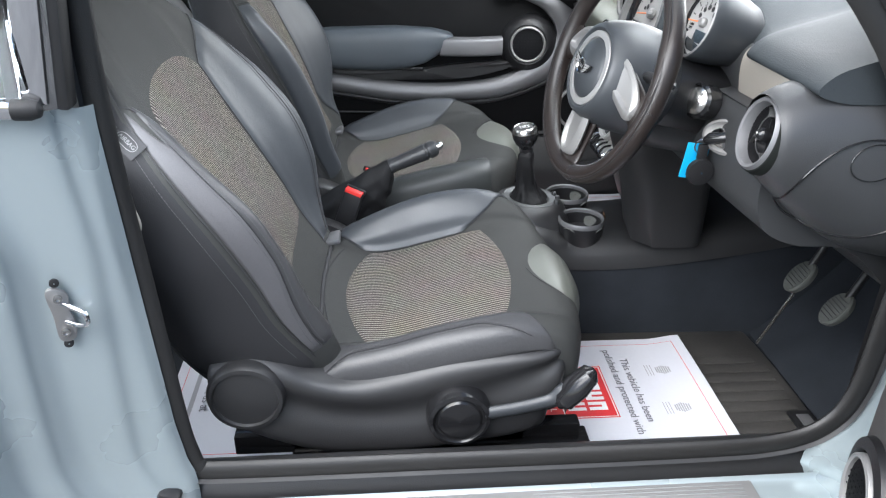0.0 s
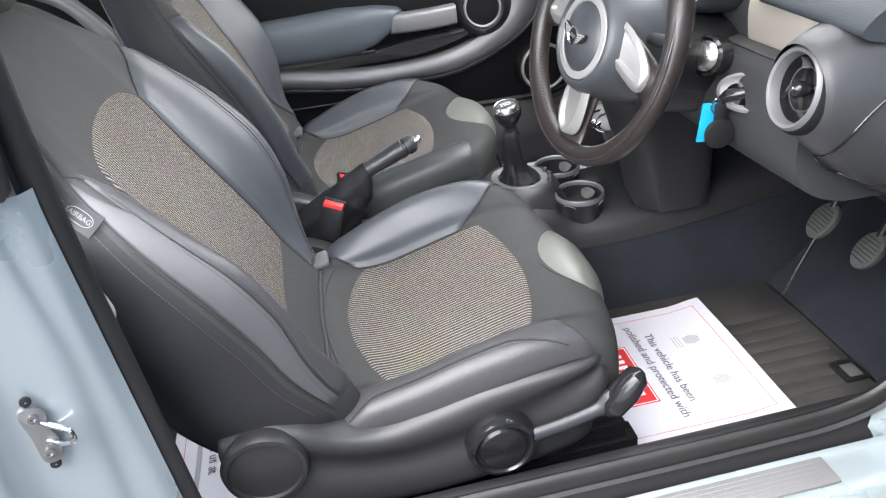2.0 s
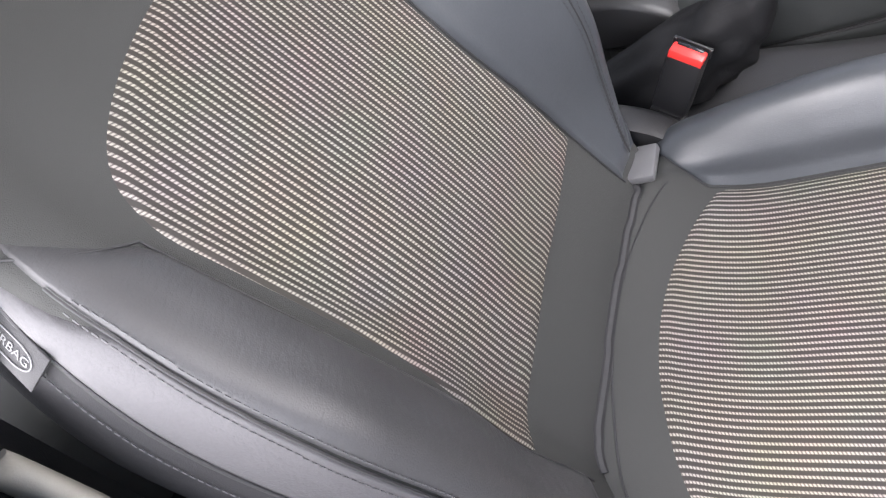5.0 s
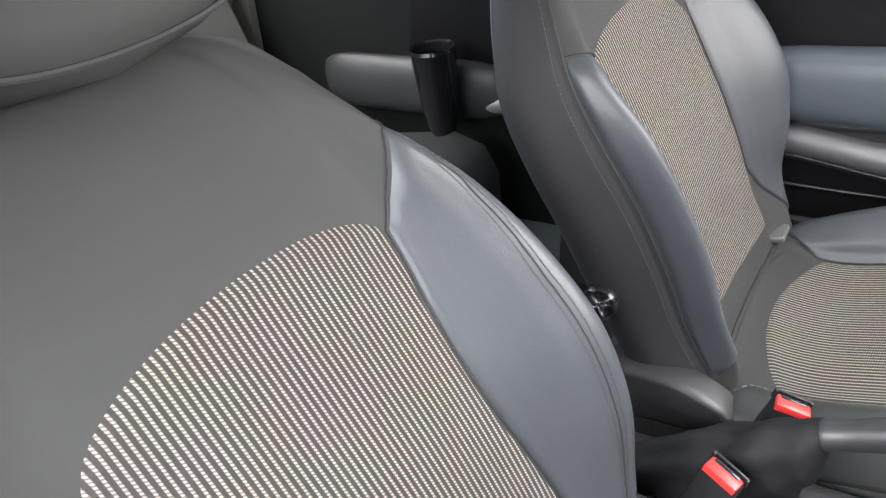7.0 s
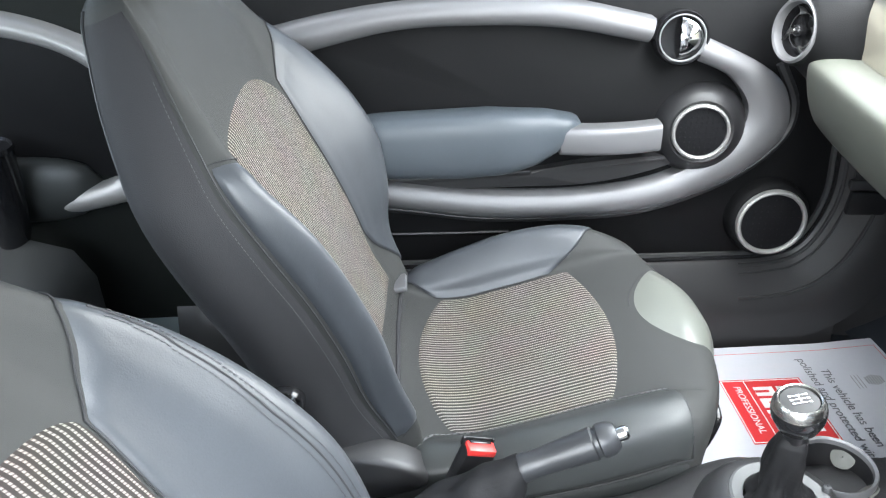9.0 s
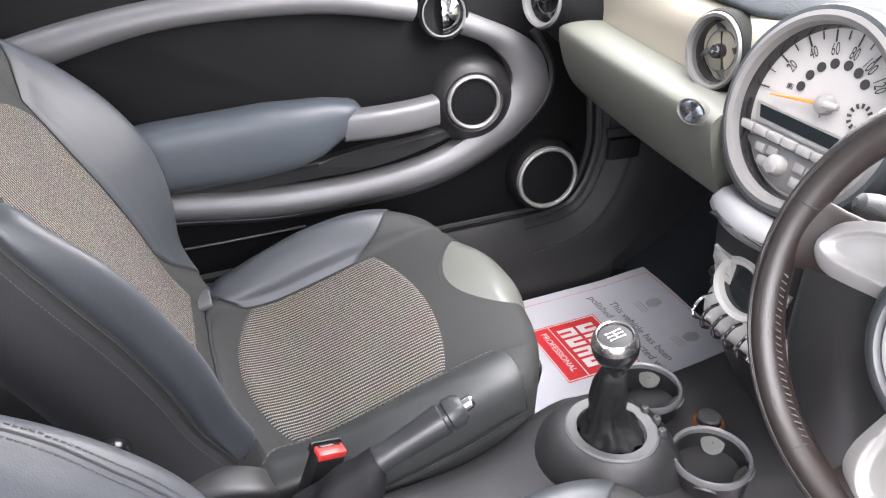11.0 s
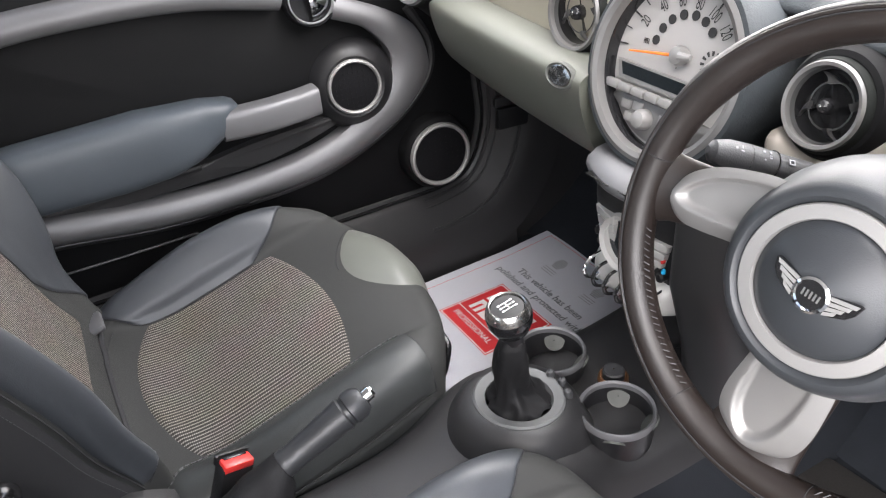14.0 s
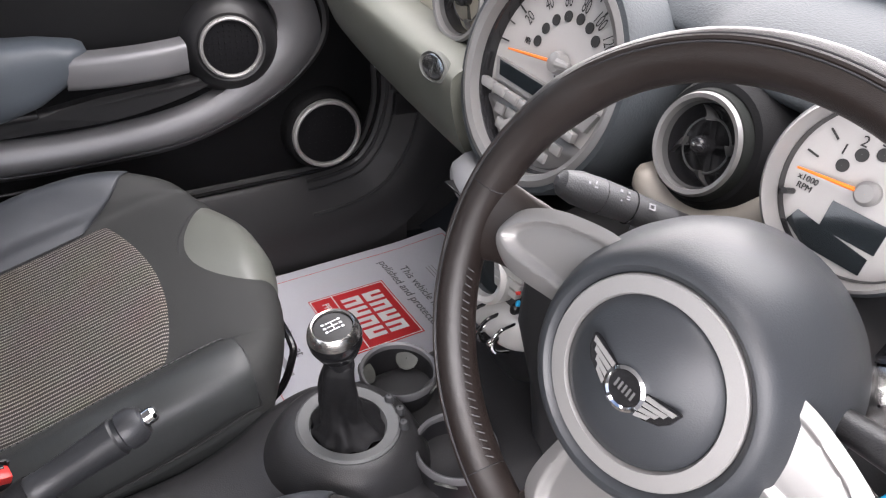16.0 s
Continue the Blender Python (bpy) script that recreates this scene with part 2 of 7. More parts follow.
# Door trim with the sun's brightening put into its base colour.
M_DOORTRIM = mat("sunlit_door_trim", (0.060, 0.056, 0.052), 0.55, 0, 0.6, 700, 0.12, 6)
M_TAUPE = mat("satin_taupe_trim", (0.42, 0.385, 0.335), 0.40, 0.4, 0.05, 900, 0.04, 5)
M_ARM = leather("blue_grey_armrest_leather", (0.056, 0.066, 0.077), 0.45, 0.1)


# ---- mesh helpers ----
def spl(pts, n, closed=False):
    """n points on a smooth curve through pts (Catmull-Rom)."""
    p = np.array(pts, float)
    k = len(p)
    out = []
    seg = k if closed else k - 1
    for t in np.linspace(0, seg, n, endpoint=not closed):
        i = min(int(t), seg - 1)
        f = t - i
        if closed:
            a, b, c, d = p[(i - 1) % k], p[i % k], p[(i + 1) % k], p[(i + 2) % k]
        else:
            b, c = p[i], p[i + 1]
            a = p[i - 1] if i > 0 else 2 * b - c
            d = p[i + 2] if i + 2 < k else 2 * c - b
        out.append(0.5 * (2 * b + (c - a) * f + (2 * a - 5 * b + 4 * c - d) * f * f + (3 * b - a - 3 * c + d) * f ** 3))
    return np.array(out)


def thing(name, loc, label, category, group="", kind=""):
    ob = new(name)
    ob.empty_display_size = 0.05
    ob.location = loc
    return tagged(ob, label, category, group, kind)


def base_of(ob):
    v = Vector((0, 0, 0))
    while ob is not None:
        v = v + ob.location
        ob = ob.parent
    return v


def part(name, geo, material, parent=None, label="", smooth=35, uv=None):
    """Links geo, a (vertices, faces) pair in world metres, as one mesh under parent."""
    verts, faces = geo
    base = base_of(parent) if parent else Vector((0, 0, 0))
    me = bpy.data.meshes.new(name)
    me.from_pydata([tuple(np.array(v, float) - np.array(base)) for v in verts], [], [tuple(f) for f in faces])
    bm = bmesh.new()
    bm.from_mesh(me)
    bmesh.ops.recalc_face_normals(bm, faces=bm.faces)
    bm.to_mesh(me)
    bm.free()
    if uv is not None:
        layer = me.uv_layers.new(name="UVMap")
        for loop in me.loops:
            layer.data[loop.index].uv = uv[loop.vertex_index]
    me.materials.append(material)
    if smooth:
        me.polygons.foreach_set("use_smooth", [True] * len(me.polygons))
        me.set_sharp_from_angle(angle=radians(smooth))
    ob = new(name, me)
    ob.parent = parent
    if label:
        ob["label"] = label
    return ob


def grid_faces(nu, nv, close_u=False, close_v=False):
    fs = []
    for i in range(nu if close_u else nu - 1):
        for j in range(nv if close_v else nv - 1):
            a, b = i * nv + j, ((i + 1) % nu) * nv + j
            c, d = ((i + 1) % nu) * nv + (j + 1) % nv, i * nv + (j + 1) % nv
            fs.append((a, b, c, d))
    return fs


def loft(rings, cap=True, closed=True, close_u=False):
    r = [np.array(x, float) for x in rings]
    nu, nv = len(r), len(r[0])
    vs = np.concatenate(r)
    fs = grid_faces(nu, nv, close_u, closed)
    if cap and closed and not close_u:
        vs = np.concatenate([vs, [r[0].mean(0)], [r[-1].mean(0)]])
        c0, c1 = nu * nv, nu * nv + 1
        for j in range(nv):
            fs.append((j, (j + 1) % nv, c0))
            fs.append(((nu - 1) * nv + j, (nu - 1) * nv + (j + 1) % nv, c1))
    return vs, fs


def frame_of(axis, up=(0, 0, 1)):
    """Right-handed axes (u, v, w) with w along axis."""
    w = np.array(axis, float)
    w /= np.linalg.norm(w)
    u = np.cross(up, w)
    if np.linalg.norm(u) < 1e-4:
        u = np.cross((1, 0, 0), w)
    u /= np.linalg.norm(u)
    return u, np.cross(w, u), w


def lathe(c, axis, prof, n=48, up=(0, 0, 1), sx=1.0, sy=1.0, cap=True):
    """Turns prof, a list of (radius, height along axis), about axis through c."""
    u, v, w = frame_of(axis, up)
    rings = []
    for r, h in prof:
        r = max(r, 1e-5)
        rings.append([np.array(c) + w * h + r * (sx * math.cos(a) * u + sy * math.sin(a) * v) for a in np.linspace(0, 2 * math.pi, n, endpoint=False)])
    return loft(rings, False)


def tube(pts, rad, n=12, closed=False, flat=1.0, up=(0, 0, 1), cap=True):
    """A round or flattened bar along pts; rad may be a list."""
    p = np.array(pts, float)
    k = len(p)
    rads = rad if hasattr(rad, "__len__") else [rad] * k
    rings = []
    for i in range(k):
        if closed:
            t = p[(i + 1) % k] - p[(i - 1) % k]
        else:
            t = p[min(i + 1, k - 1)] - p[max(i - 1, 0)]
        u, v, w = frame_of(t, up)
        rings.append([p[i] + rads[i] * (math.cos(a) * u + flat * math.sin(a) * v) for a in np.linspace(0, 2 * math.pi, n, endpoint=False)])
    return loft(rings, cap and not closed, True, closed)


def box(c, size, bevel=0.004, rot=None, seg=2):
    bm = bmesh.new()
    bmesh.ops.create_cube(bm, size=1)
    for v in bm.verts:
        v.co = Vector((v.co.x * size[0], v.co.y * size[1], v.co.z * size[2]))
    if bevel:
        bmesh.ops.bevel(bm, geom=bm.edges[:], offset=min(bevel, min(size) * 0.45), segments=seg, affect="EDGES", profile=0.5)
    m = Matrix.Translation(c) @ (rot.to_4x4() if rot else Matrix.Identity(4))
    vs = [tuple(m @ v.co) for v in bm.verts]
    bm.verts.index_update()
    fs = [[v.index for v in f.verts] for f in bm.faces]
    bm.free()
    return vs, fs


def join(*geos):
    vs, fs = [], []
    for v, f in geos:
        o = len(vs)
        vs += [tuple(x) for x in v]
        fs += [[i + o for i in q] for q in f]
    return vs, fs


def prism(outline, axis_vec, bevel=0.0):
    """A plate: outline (3D points in one plane) pushed along axis_vec, with a soft front edge."""
    o = np.array(outline, float)
    a = np.array(axis_vec, float)
    c = o.mean(0)
    rings = [o]
    if bevel:
        ln = np.linalg.norm(a)
        rings.append(o + a * (1 - bevel / ln))
        rings.append(o + a * (1 - 0.3 * bevel / ln) + (c - o) / np.linalg.norm(c - o, axis=1)[:, None] * bevel * 0.3)
        rings.append(o + a + (c - o) / np.linalg.norm(c - o, axis=1)[:, None] * bevel)
    else:
        rings.append(o + a)
    return loft(rings)


def words(name, text, size, m, material, parent, depth=0.0003, align="CENTER", label="", squeeze=1.0):
    """Raised or printed lettering, turned into a mesh."""
    cu = bpy.data.curves.new(name, "FONT")
    cu.body, cu.size, cu.extrude = text, size, depth
    cu.align_x, cu.align_y = align, "CENTER"
    tmp = bpy.data.objects.new(name, cu)
    me = bpy.data.meshes.new_from_object(tmp)
    bpy.data.objects.remove(tmp)
    me.transform(Matrix.Translation(-base_of(parent)) @ m @ Matrix.Diagonal((squeeze, 1, 1, 1)))
    me.materials.clear()
    me.materials.append(material)
    ob = new(name, me)
    ob.parent = parent
    if label:
        ob["label"] = label
    return ob


def face_pose(c, right, up):
    """A pose whose x runs along right and y along up."""
    r, u = Vector(right).normalized(), Vector(up).normalized()
    w = r.cross(u).normalized()
    u = w.cross(r)
    m = Matrix((r, u, w)).transposed().to_4x4()
    return Matrix.Translation(c) @ m


def smoothstep(a, b, x):
    t = min(1, max(0, (x - a) / (b - a)))
    return t * t * (3 - 2 * t)


K_D = (0.138, -0.071, 0.353)
K_P = (0.178, 0.071, 0.343)

# ---- front seats ----
def seat(name, sy, yc, dx, label, worn, lean, li, lo_, high, bi, bo, kout, drop, fwd, thin, inner=None, outer=None, swell=0.0, front=None, low=0.0):
    """A bucket seat; s runs from the seat's middle towards the car's middle (positive), sy says which way that is in y."""
    root = thing(name, (0.2 + dx, yc, 0.03), label, "seat", "front seats")

    def W(x, s, z):
        return np.array((x + dx, yc + sy * s, z))

    # backrest: height h along the reclined line, loop control points (s, n)
    sl, cl = math.sin(radians(lean)), math.cos(radians(lean))
    U, N = np.array((-sl, 0, cl)), np.array((cl, 0, sl))
    hs = [-0.14, -0.08, 0.0, 0.08, 0.17, 0.26, 0.34, 0.40, 0.46, 0.51, 0.545, 0.565, 0.572]
    win = [0.166, 0.170, 0.174, 0.171, 0.168, 0.163, 0.153, 0.140, 0.120, 0.095, 0.075, 0.05, 0.03]
    wout = [0.225, 0.250, 0.264, 0.274, 0.279, 0.279, 0.272, 0.245, 0.212, 0.175, 0.145, 0.105, 0.06]
    crest = [0.035, 0.052, 0.066, 0.080, 0.088, 0.082, 0.060, 0.036, 0.018, 0.008, 0, 0, 0]
    mid = [0.012, 0.008, 0.0, 0.006, 0.008, 0.004, 0.0, -0.002, -0.006, -0.012, -0.022, -0.036, -0.055]
    rear = [-0.085, -0.10, -0.115, -0.12, -0.12, -0.12, -0.12, -0.118, -0.115, -0.11, -0.105, -0.095, -0.075]
    if worn:
        rear = [-0.165, -0.180, -0.190, -0.188, -0.180, -0.165, -0.148, -0.133, -0.120, -0.11, -0.105, -0.095, -0.075]
    rear = [r * thin for r in rear]
    table = spl(np.array([hs, *(outer or (win, wout, crest)), mid, rear]).T, 61)
    inner_table = spl(np.array([hs, *inner, mid, rear]).T, 61) if inner else table
    bx = 0.029 + fwd

    def back_half(row, g, swell=0.0):
        h, wi, wo, c, m0, r = row
        d = m0 - r
        c = c * g
        e = wo - wi
        q = swell * min(1.0, max(0.0, (0.52 - h) / 0.15))
        return [(0, m0), (wi * 0.55, m0 + 0.001), (wi, m0 + 0.003), (wi + e * 0.27, m0 + 0.34 * c), (wi + e * 0.54, m0 + 0.80 * c), (wi + e * 0.80, m0 + 1.0 * c),
                (wo - 0.001, m0 + 0.18 * c), (wo + q, m0 - 0.50 * d), (wo + q - 0.2 * e - 0.008, m0 - 0.86 * d), (wo * 0.72, r), (0, r)]

    rings, halves = [], {1: [], -1: []}
    for row, irow in zip(table, inner_table):
        half, other = spl(back_half(irow, bi, swell), 61), spl(back_half(row, bo), 61)
        halves[1].append(half)
        halves[-1].append(other)
        loop = np.concatenate([half, other[::-1][1:-1] * (-1, 1)])
        rings.append([W(bx, s, 0.369) + U * row[0] + N * n for s, n in loop])
    hh = table[:, 0]

    def B(k, h, off=0.0):
        """Point on the backrest: k counts control points from the middle (sign: side), h height."""
        i = np.clip(np.interp(h, hh, np.arange(61)), 0, 60)
        i0 = min(int(i), 59)
        f = i - i0
        hv = halves[1 if k >= 0 else -1]
        half = hv[i0] * (1 - f) + hv[i0 + 1] * f
        q = abs(k) * 6.0
        j = min(int(q), 59)
        g = q - j
        s, n = half[j] * (1 - g) + half[j + 1] * g
        ds, dn = half[j + 1] - half[j]
        ln = math.hypot(ds, dn) + 1e-9
        s, n = s - dn / ln * off, n + ds / ln * off
        return W(bx, s if k >= 0 else -s, 0.369) + U * h + N * n

    def across(k, h):
        """Length along the cloth from the seat's middle line to control count k at height h."""
        i = float(np.clip(np.interp(h, hh, np.arange(61)), 0, 59.999))
        i0 = int(i)
        hv = halves[1 if k >= 0 else -1]
        half = hv[i0] * (1 - i + i0) + hv[i0 + 1] * (i - i0)
        run = np.concatenate([[0], np.cumsum(np.hypot(*np.diff(half, axis=0).T))])
        return math.copysign(float(np.interp(abs(k) * 6.0, np.arange(61), run)), k)

    part("backrest", loft(rings), M_CLOTH, root, "dark grey cloth backrest")

    def patch(pname, fn, nu, nv, puff, material, parent=root, lab="", edge=0.12):
        """A sewn panel: fn(a, b, off) for a, b in 0..1, lifted by puff and tucked in at the rim."""
        vs, uvs = [], []
        for i in range(nu):
            for j in range(nv):
                a, b = i / (nu - 1), j / (nv - 1)
                e = min(a, 1 - a, b, 1 - b)
                off = -0.0015 + (puff + 0.0015) * smoothstep(0, edge, e) ** 0.6
                vs.append(fn(a, b, off))
        return part(pname, (vs, grid_faces(nu, nv)), material, parent, lab, 80)

    def flat_uv(ob, fn, nu, nv):
        me = ob.data
        layer = me.uv_layers.new(name="UVMap")
        co = [fn(i / (nu - 1), j / (nv - 1)) for i in range(nu) for j in range(nv)]
        for loop in me.loops:
            layer.data[loop.index].uv = co[loop.vertex_index]

    def ins_back(a, b):
        s = a * 2 - 1
        k = s * (2.12 if s > 0 else kout * (1 - 0.09 * smoothstep(0.25, 0.50, b) * worn))
        top = 0.343 + 0.047 * (1 - s * s) ** 0.6 - 1.9 * drop * max(0, -s) ** 2.5
        bot = -0.004 + 0.012 * s * s - drop * max(0, -s) - 0.4 * drop - low
        return k, bot + (top - bot) * b

    ob = patch("backrest_insert", lambda a, b, o: B(*ins_back(a, b), o), 41, 61, 0.003, M_STRIPE, lab="beige and brown striped cloth panel", edge=0.04)
    flat_uv(ob, lambda a, b: (across(*ins_back(a, b)), ins_back(a, b)[1]), 41, 61)
    for side in (1, -1):
        tops = ([0.346, 0.370, 0.398, 0.418, 0.428, 0.430] if side == high else [0.318, 0.332, 0.350, 0.364, 0.376, 0.384] if worn else [0.346, 0.354, 0.363, 0.370, 0.377, 0.380])

        def bol(a, b, side=side, tops=tops):
            top = float(np.interp(a, [0, 0.2, 0.45, 0.65, 0.85, 1.0], tops))
            k0 = 2.15 if side > 0 else kout + 0.03
            if not worn:
                k0 += (5.75 - k0) * max(0.0, (0.30 - b) / 0.30) ** 1.4
            return side * (k0 + (5.93 - k0) * a), -0.085 + (top + 0.085) * b
        m = M_WORN if worn and side < 0 else M_LEATHER
        def ridge(h, side=side):
            """Where the double-stitched ridge runs along the driver's bolsters."""
            if side > 0:
                return float(np.interp(h, [-0.08, 0.12, 0.24, 0.33, 0.41], [4.30, 4.38, 4.42, 4.60, 5.00]))
            return float(np.interp(h, [-0.05, -0.03, 0.09, 0.17, 0.25, 0.31, 0.37], [5.62, 5.55, 5.25, 5.22, 5.15, 5.10, 5.20]))
        if worn and side < 0:
            def two(a, b, outer_part):
                k, h = bol(a, b)
                k0, r = bol(0.0, b)[0], -ridge(h)
                return (r + (-5.93 - r) * a, h) if outer_part else (k0 + (r - k0) * a, h)
            patch("backrest_bolster", lambda a, b, o: B(*two(a, b, True), o), 19, 61, 0.004, m, lab="worn grey leather side bolster", edge=0.05)
            patch("bolster_edge", lambda a, b, o: B(*two(a, b, False), o), 25, 61, 0.004, M_WORNDARK, lab="cracked dark leather bolster edge", edge=0.05)
        else:
            patch("backrest_bolster", lambda a, b, o: B(*bol(a, b), o), 37, 61, 0.004, m, lab="grey leather side bolster", edge=0.05)
        part("seam", tube([B(side * 5.97, h, 0.0022) for h in np.linspace(-0.09, 0.50, 60)], 0.0011, 6), M_SEAM, root)
        part("seam", tube([B(*bol(a, 1.0), 0.0012) for a in np.linspace(0, 1, 24)], 0.0009, 6), M_SEAM, root)
        part("seam", tube([B(*bol(0.0, b), 0.0010) for b in np.linspace(0, 1, 40)], 0.0009, 6), M_SEAM, root)
        stitch = []
        for h in np.arange(-0.07, 0.47, 0.0055):
            stitch.append(tube([B(side * 6.22, h, 0.0040), B(side * 6.22, h + 0.0036, 0.0040)], 0.0006 if worn else 0.0004, 4))
        if worn:
            for h in np.arange(-0.07, tops[3] - 0.03, 0.0055):
                for dk in (-0.13, 0.13):
                    stitch.append(tube([B(side * (ridge(h) + dk), h, 0.0047), B(side * (ridge(h) + dk), h + 0.0036, 0.0047)], 0.0006, 4))
            part("seam", tube([B(side * ridge(h), h, 0.0042) for h in np.linspace(-0.075, tops[3] - 0.015, 60)], 0.0011, 5), M_SEAM, root)
        tagged(part("stitching", join(*stitch), M_SEATTHREAD, root, "", 0), kind="stuff")
        patch("side_panel", lambda a, b, o, side=side: B(side * (6.02 + 2.2 * a), -0.12 + 0.675 * b, o), 16, 51, 0.002, M_SIDE, lab="black mesh cloth side panel", edge=0.05)
        part("piping", tube([B(side * 8.25, h, 0.001) for h in np.linspace(-0.10, 0.555, 50)], 0.0022, 6), M_GRIP, root)

    # headrest on two bars
    hr = W(bx, 0, 0.369) + U * 0.650 + N * 0.008
    prof = []
    for q in np.linspace(-1, 1, 15):
        w = 0.140 * (1 - abs(q) ** 3.2) ** (1 / 2.4) + 1e-4
        t = 0.058 * (1 - abs(q) ** 3.5) ** (1 / 2.6) + 1e-4
        ring = []
        for a in np.linspace(0, 2 * math.pi, 40, endpoint=False):
            ca, sa = math.cos(a), math.sin(a)
            ring.append(hr + U * 0.105 * q + np.array((0, sy, 0)) * w * math.copysign(abs(ca) ** 0.7, ca) + N * t * math.copysign(abs(sa) ** 0.8, sa))
        prof.append(ring)
    hd = part("headrest", loft(prof), M_CLOTH, root, "dark grey cloth headrest", 60)
    rim = [hr + U * (-0.040 - 0.058 * abs(math.sin(a)) ** 0.6) + np.array((0, sy, 0)) * 0.141 * math.cos(a) + N * (0.045 - 0.02 * abs(math.sin(a))) for a in np.linspace(0, math.pi, 30)]
    part("piping", tube(rim, 0.0025, 6), M_SEAM, hd)
    for s in (-0.06, 0.06):
        part("headrest_bar", tube([W(bx, s, 0.369) + U * 0.50 + N * -0.06, W(bx, s, 0.369) + U * 0.62 + N * -0.02], 0.006, 12), M_GLOSSBLACK, root, "black bar")

    # cushion: centre line (x, z), loops (s, z)
    cx = [-0.06, 0.00, 0.06, 0.12, 0.20, 0.29, 0.38, 0.45, 0.505, 0.543, 0.560, 0.560, 0.548]
    cz = [0.300, 0.305, 0.299, 0.268, 0.259, 0.279, 0.303, 0.317, 0.318, 0.302, 0.272, 0.235, 0.195]
    lift = [0.0, 0.001, 0.006, 0.027, 0.064, 0.074, 0.064, 0.045, 0.022, 0.009, 0.002, 0, 0]
    wo2 = [0.235, 0.250, 0.256, 0.262, 0.268, 0.272, 0.273, 0.270, 0.264, 0.256, 0.248, 0.240, 0.235]
    pull = [0, 0, 0, 0, 0, 0.0, 0.002, 0.006, 0.014, 0.024, 0.030, 0.03, 0.03]
    if front:
        cx, cz, pull = front
    ctab = spl(np.array([cx, cz, lift, wo2, pull]).T, 61)

    def cush_half(row, k):
        x, z, c, w, p = row
        c *= k
        wi = min(0.176, w * 0.70)
        low = 0.175
        e = 0.050 * smoothstep(0.135, 0.05, x)
        return [(0, z), (wi * 0.5, z + 0.0005), (wi, z + 0.004 - 0.3 * e), (wi + (w - wi) * 0.22, z + 0.004 + 0.48 * c - 0.7 * e), (wi + (w - wi) * 0.54, z + 0.002 + 0.98 * c - e), (w - (w - wi) * 0.12, z - 0.006 + 0.80 * c - e),
                (w, z - 0.028 - e), (w - 0.002, min(z - 0.05, 0.5 * (z + low) - 0.01)), (w - 0.012, low)]

    chalf = {1: [spl(cush_half(r, li), 49) for r in ctab], -1: [spl(cush_half(r, lo_), 49) for r in ctab]}
    crings = []
    for r, half, other in zip(ctab, chalf[1], chalf[-1]):
        loop = np.concatenate([half, other[::-1][:-1] * (-1, 1)])
        crings.append([W(r[0] - r[4] * (abs(s) / 0.22) ** 2.4, s, z) for s, z in loop])
    part("cushion", loft(crings), M_CLOTH, root, "dark grey cloth seat cushion")

    def C(k, i, off=0.0):
        """Point on the cushion: k control points from the middle, i station 0..12."""
        q = np.clip(i * 5.0, 0, 59.999)
        i0 = int(q)
        f = q - i0
        ch = chalf[1 if k >= 0 else -1]
        half = ch[i0] * (1 - f) + ch[i0 + 1] * f
        row = ctab[i0] * (1 - f) + ctab[i0 + 1] * f
        drow = ctab[i0 + 1] - ctab[i0]
        t = abs(k) * 6.0
        j = min(int(t), 47)
        g = t - j
        s, z = half[j] * (1 - g) + half[j + 1] * g
        ds, dz = half[j + 1] - half[j]
        ln = math.hypot(ds, dz) + 1e-9
        tl = math.hypot(drow[0], drow[1]) + 1e-9
        nx, nz = -drow[1] / tl, drow[0] / tl
        s2 = s - dz / ln * off
        up = ds / ln * off
        x = row[0] - row[4] * (abs(s) / 0.22) ** 2.4 + nx * up
        return W(x, s2 if k >= 0 else -s2, z + nz * up)

    ci = lambda x: float(np.interp(x, cx[:11], np.arange(11)))

    def ins_cush(a, b):
        s = a * 2 - 1
        x0 = 0.174 - 0.050 * (1 - s * s)
        x1 = 0.405 + 0.036 * (1 - s * s)
        return s * 2.0, x0 + (x1 - x0) * b

    ob = patch("cushion_insert", lambda a, b, o: C(ins_cush(a, b)[0], ci(ins_cush(a, b)[1]), o), 41, 61, 0.003, M_STRIPE, lab="beige and brown striped cloth panel", edge=0.04)
    flat_uv(ob, lambda a, b: (ins_cush(a, b)[0] * 0.087, ins_cush(a, b)[1]), 41, 61)
    for side in (1, -1):
        def cb(a, b, side=side):
            hi = 6.5 if side > 0 and not worn else 5.7
            b_end = 0.84 if front and side > 0 else 0.66
            lo = 2.02 + (hi - 2.10) * max(0, (b - b_end) / (1 - b_end)) ** 1.25 + (hi - 2.6) * max(0, (0.20 - b) / 0.20) ** 1.3
            return side * (lo + (hi - lo) * a), ci(0.070 + ((0.490 if side > 0 else 0.455) if front else 0.450 if side > 0 else 0.425) * b)
        m = M_WORNDARK if worn and side < 0 else (M_DARKHIDE if side > 0 and not worn else M_LEATHER)
        patch("cushion_bolster", lambda a, b, o: C(*cb(a, b), o), 27, 49, 0.0035, m, lab="grey leather side bolster", edge=0.05)
        part("seam", tube([C(cb(0, b)[0], cb(0, b)[1], 0.0012) for b in np.linspace(0, 1, 40)], 0.0010, 6), M_SEAM, root)
        part("seam", tube([C(cb(1, b)[0], cb(1, b)[1], 0.0016) for b in np.linspace(0, 1, 40)], 0.0011, 6), M_SEAM, root)
        stitch = []
        leaf = (side > 0) == worn
        so = 0.92 if leaf else 0.63 if worn else 0.07
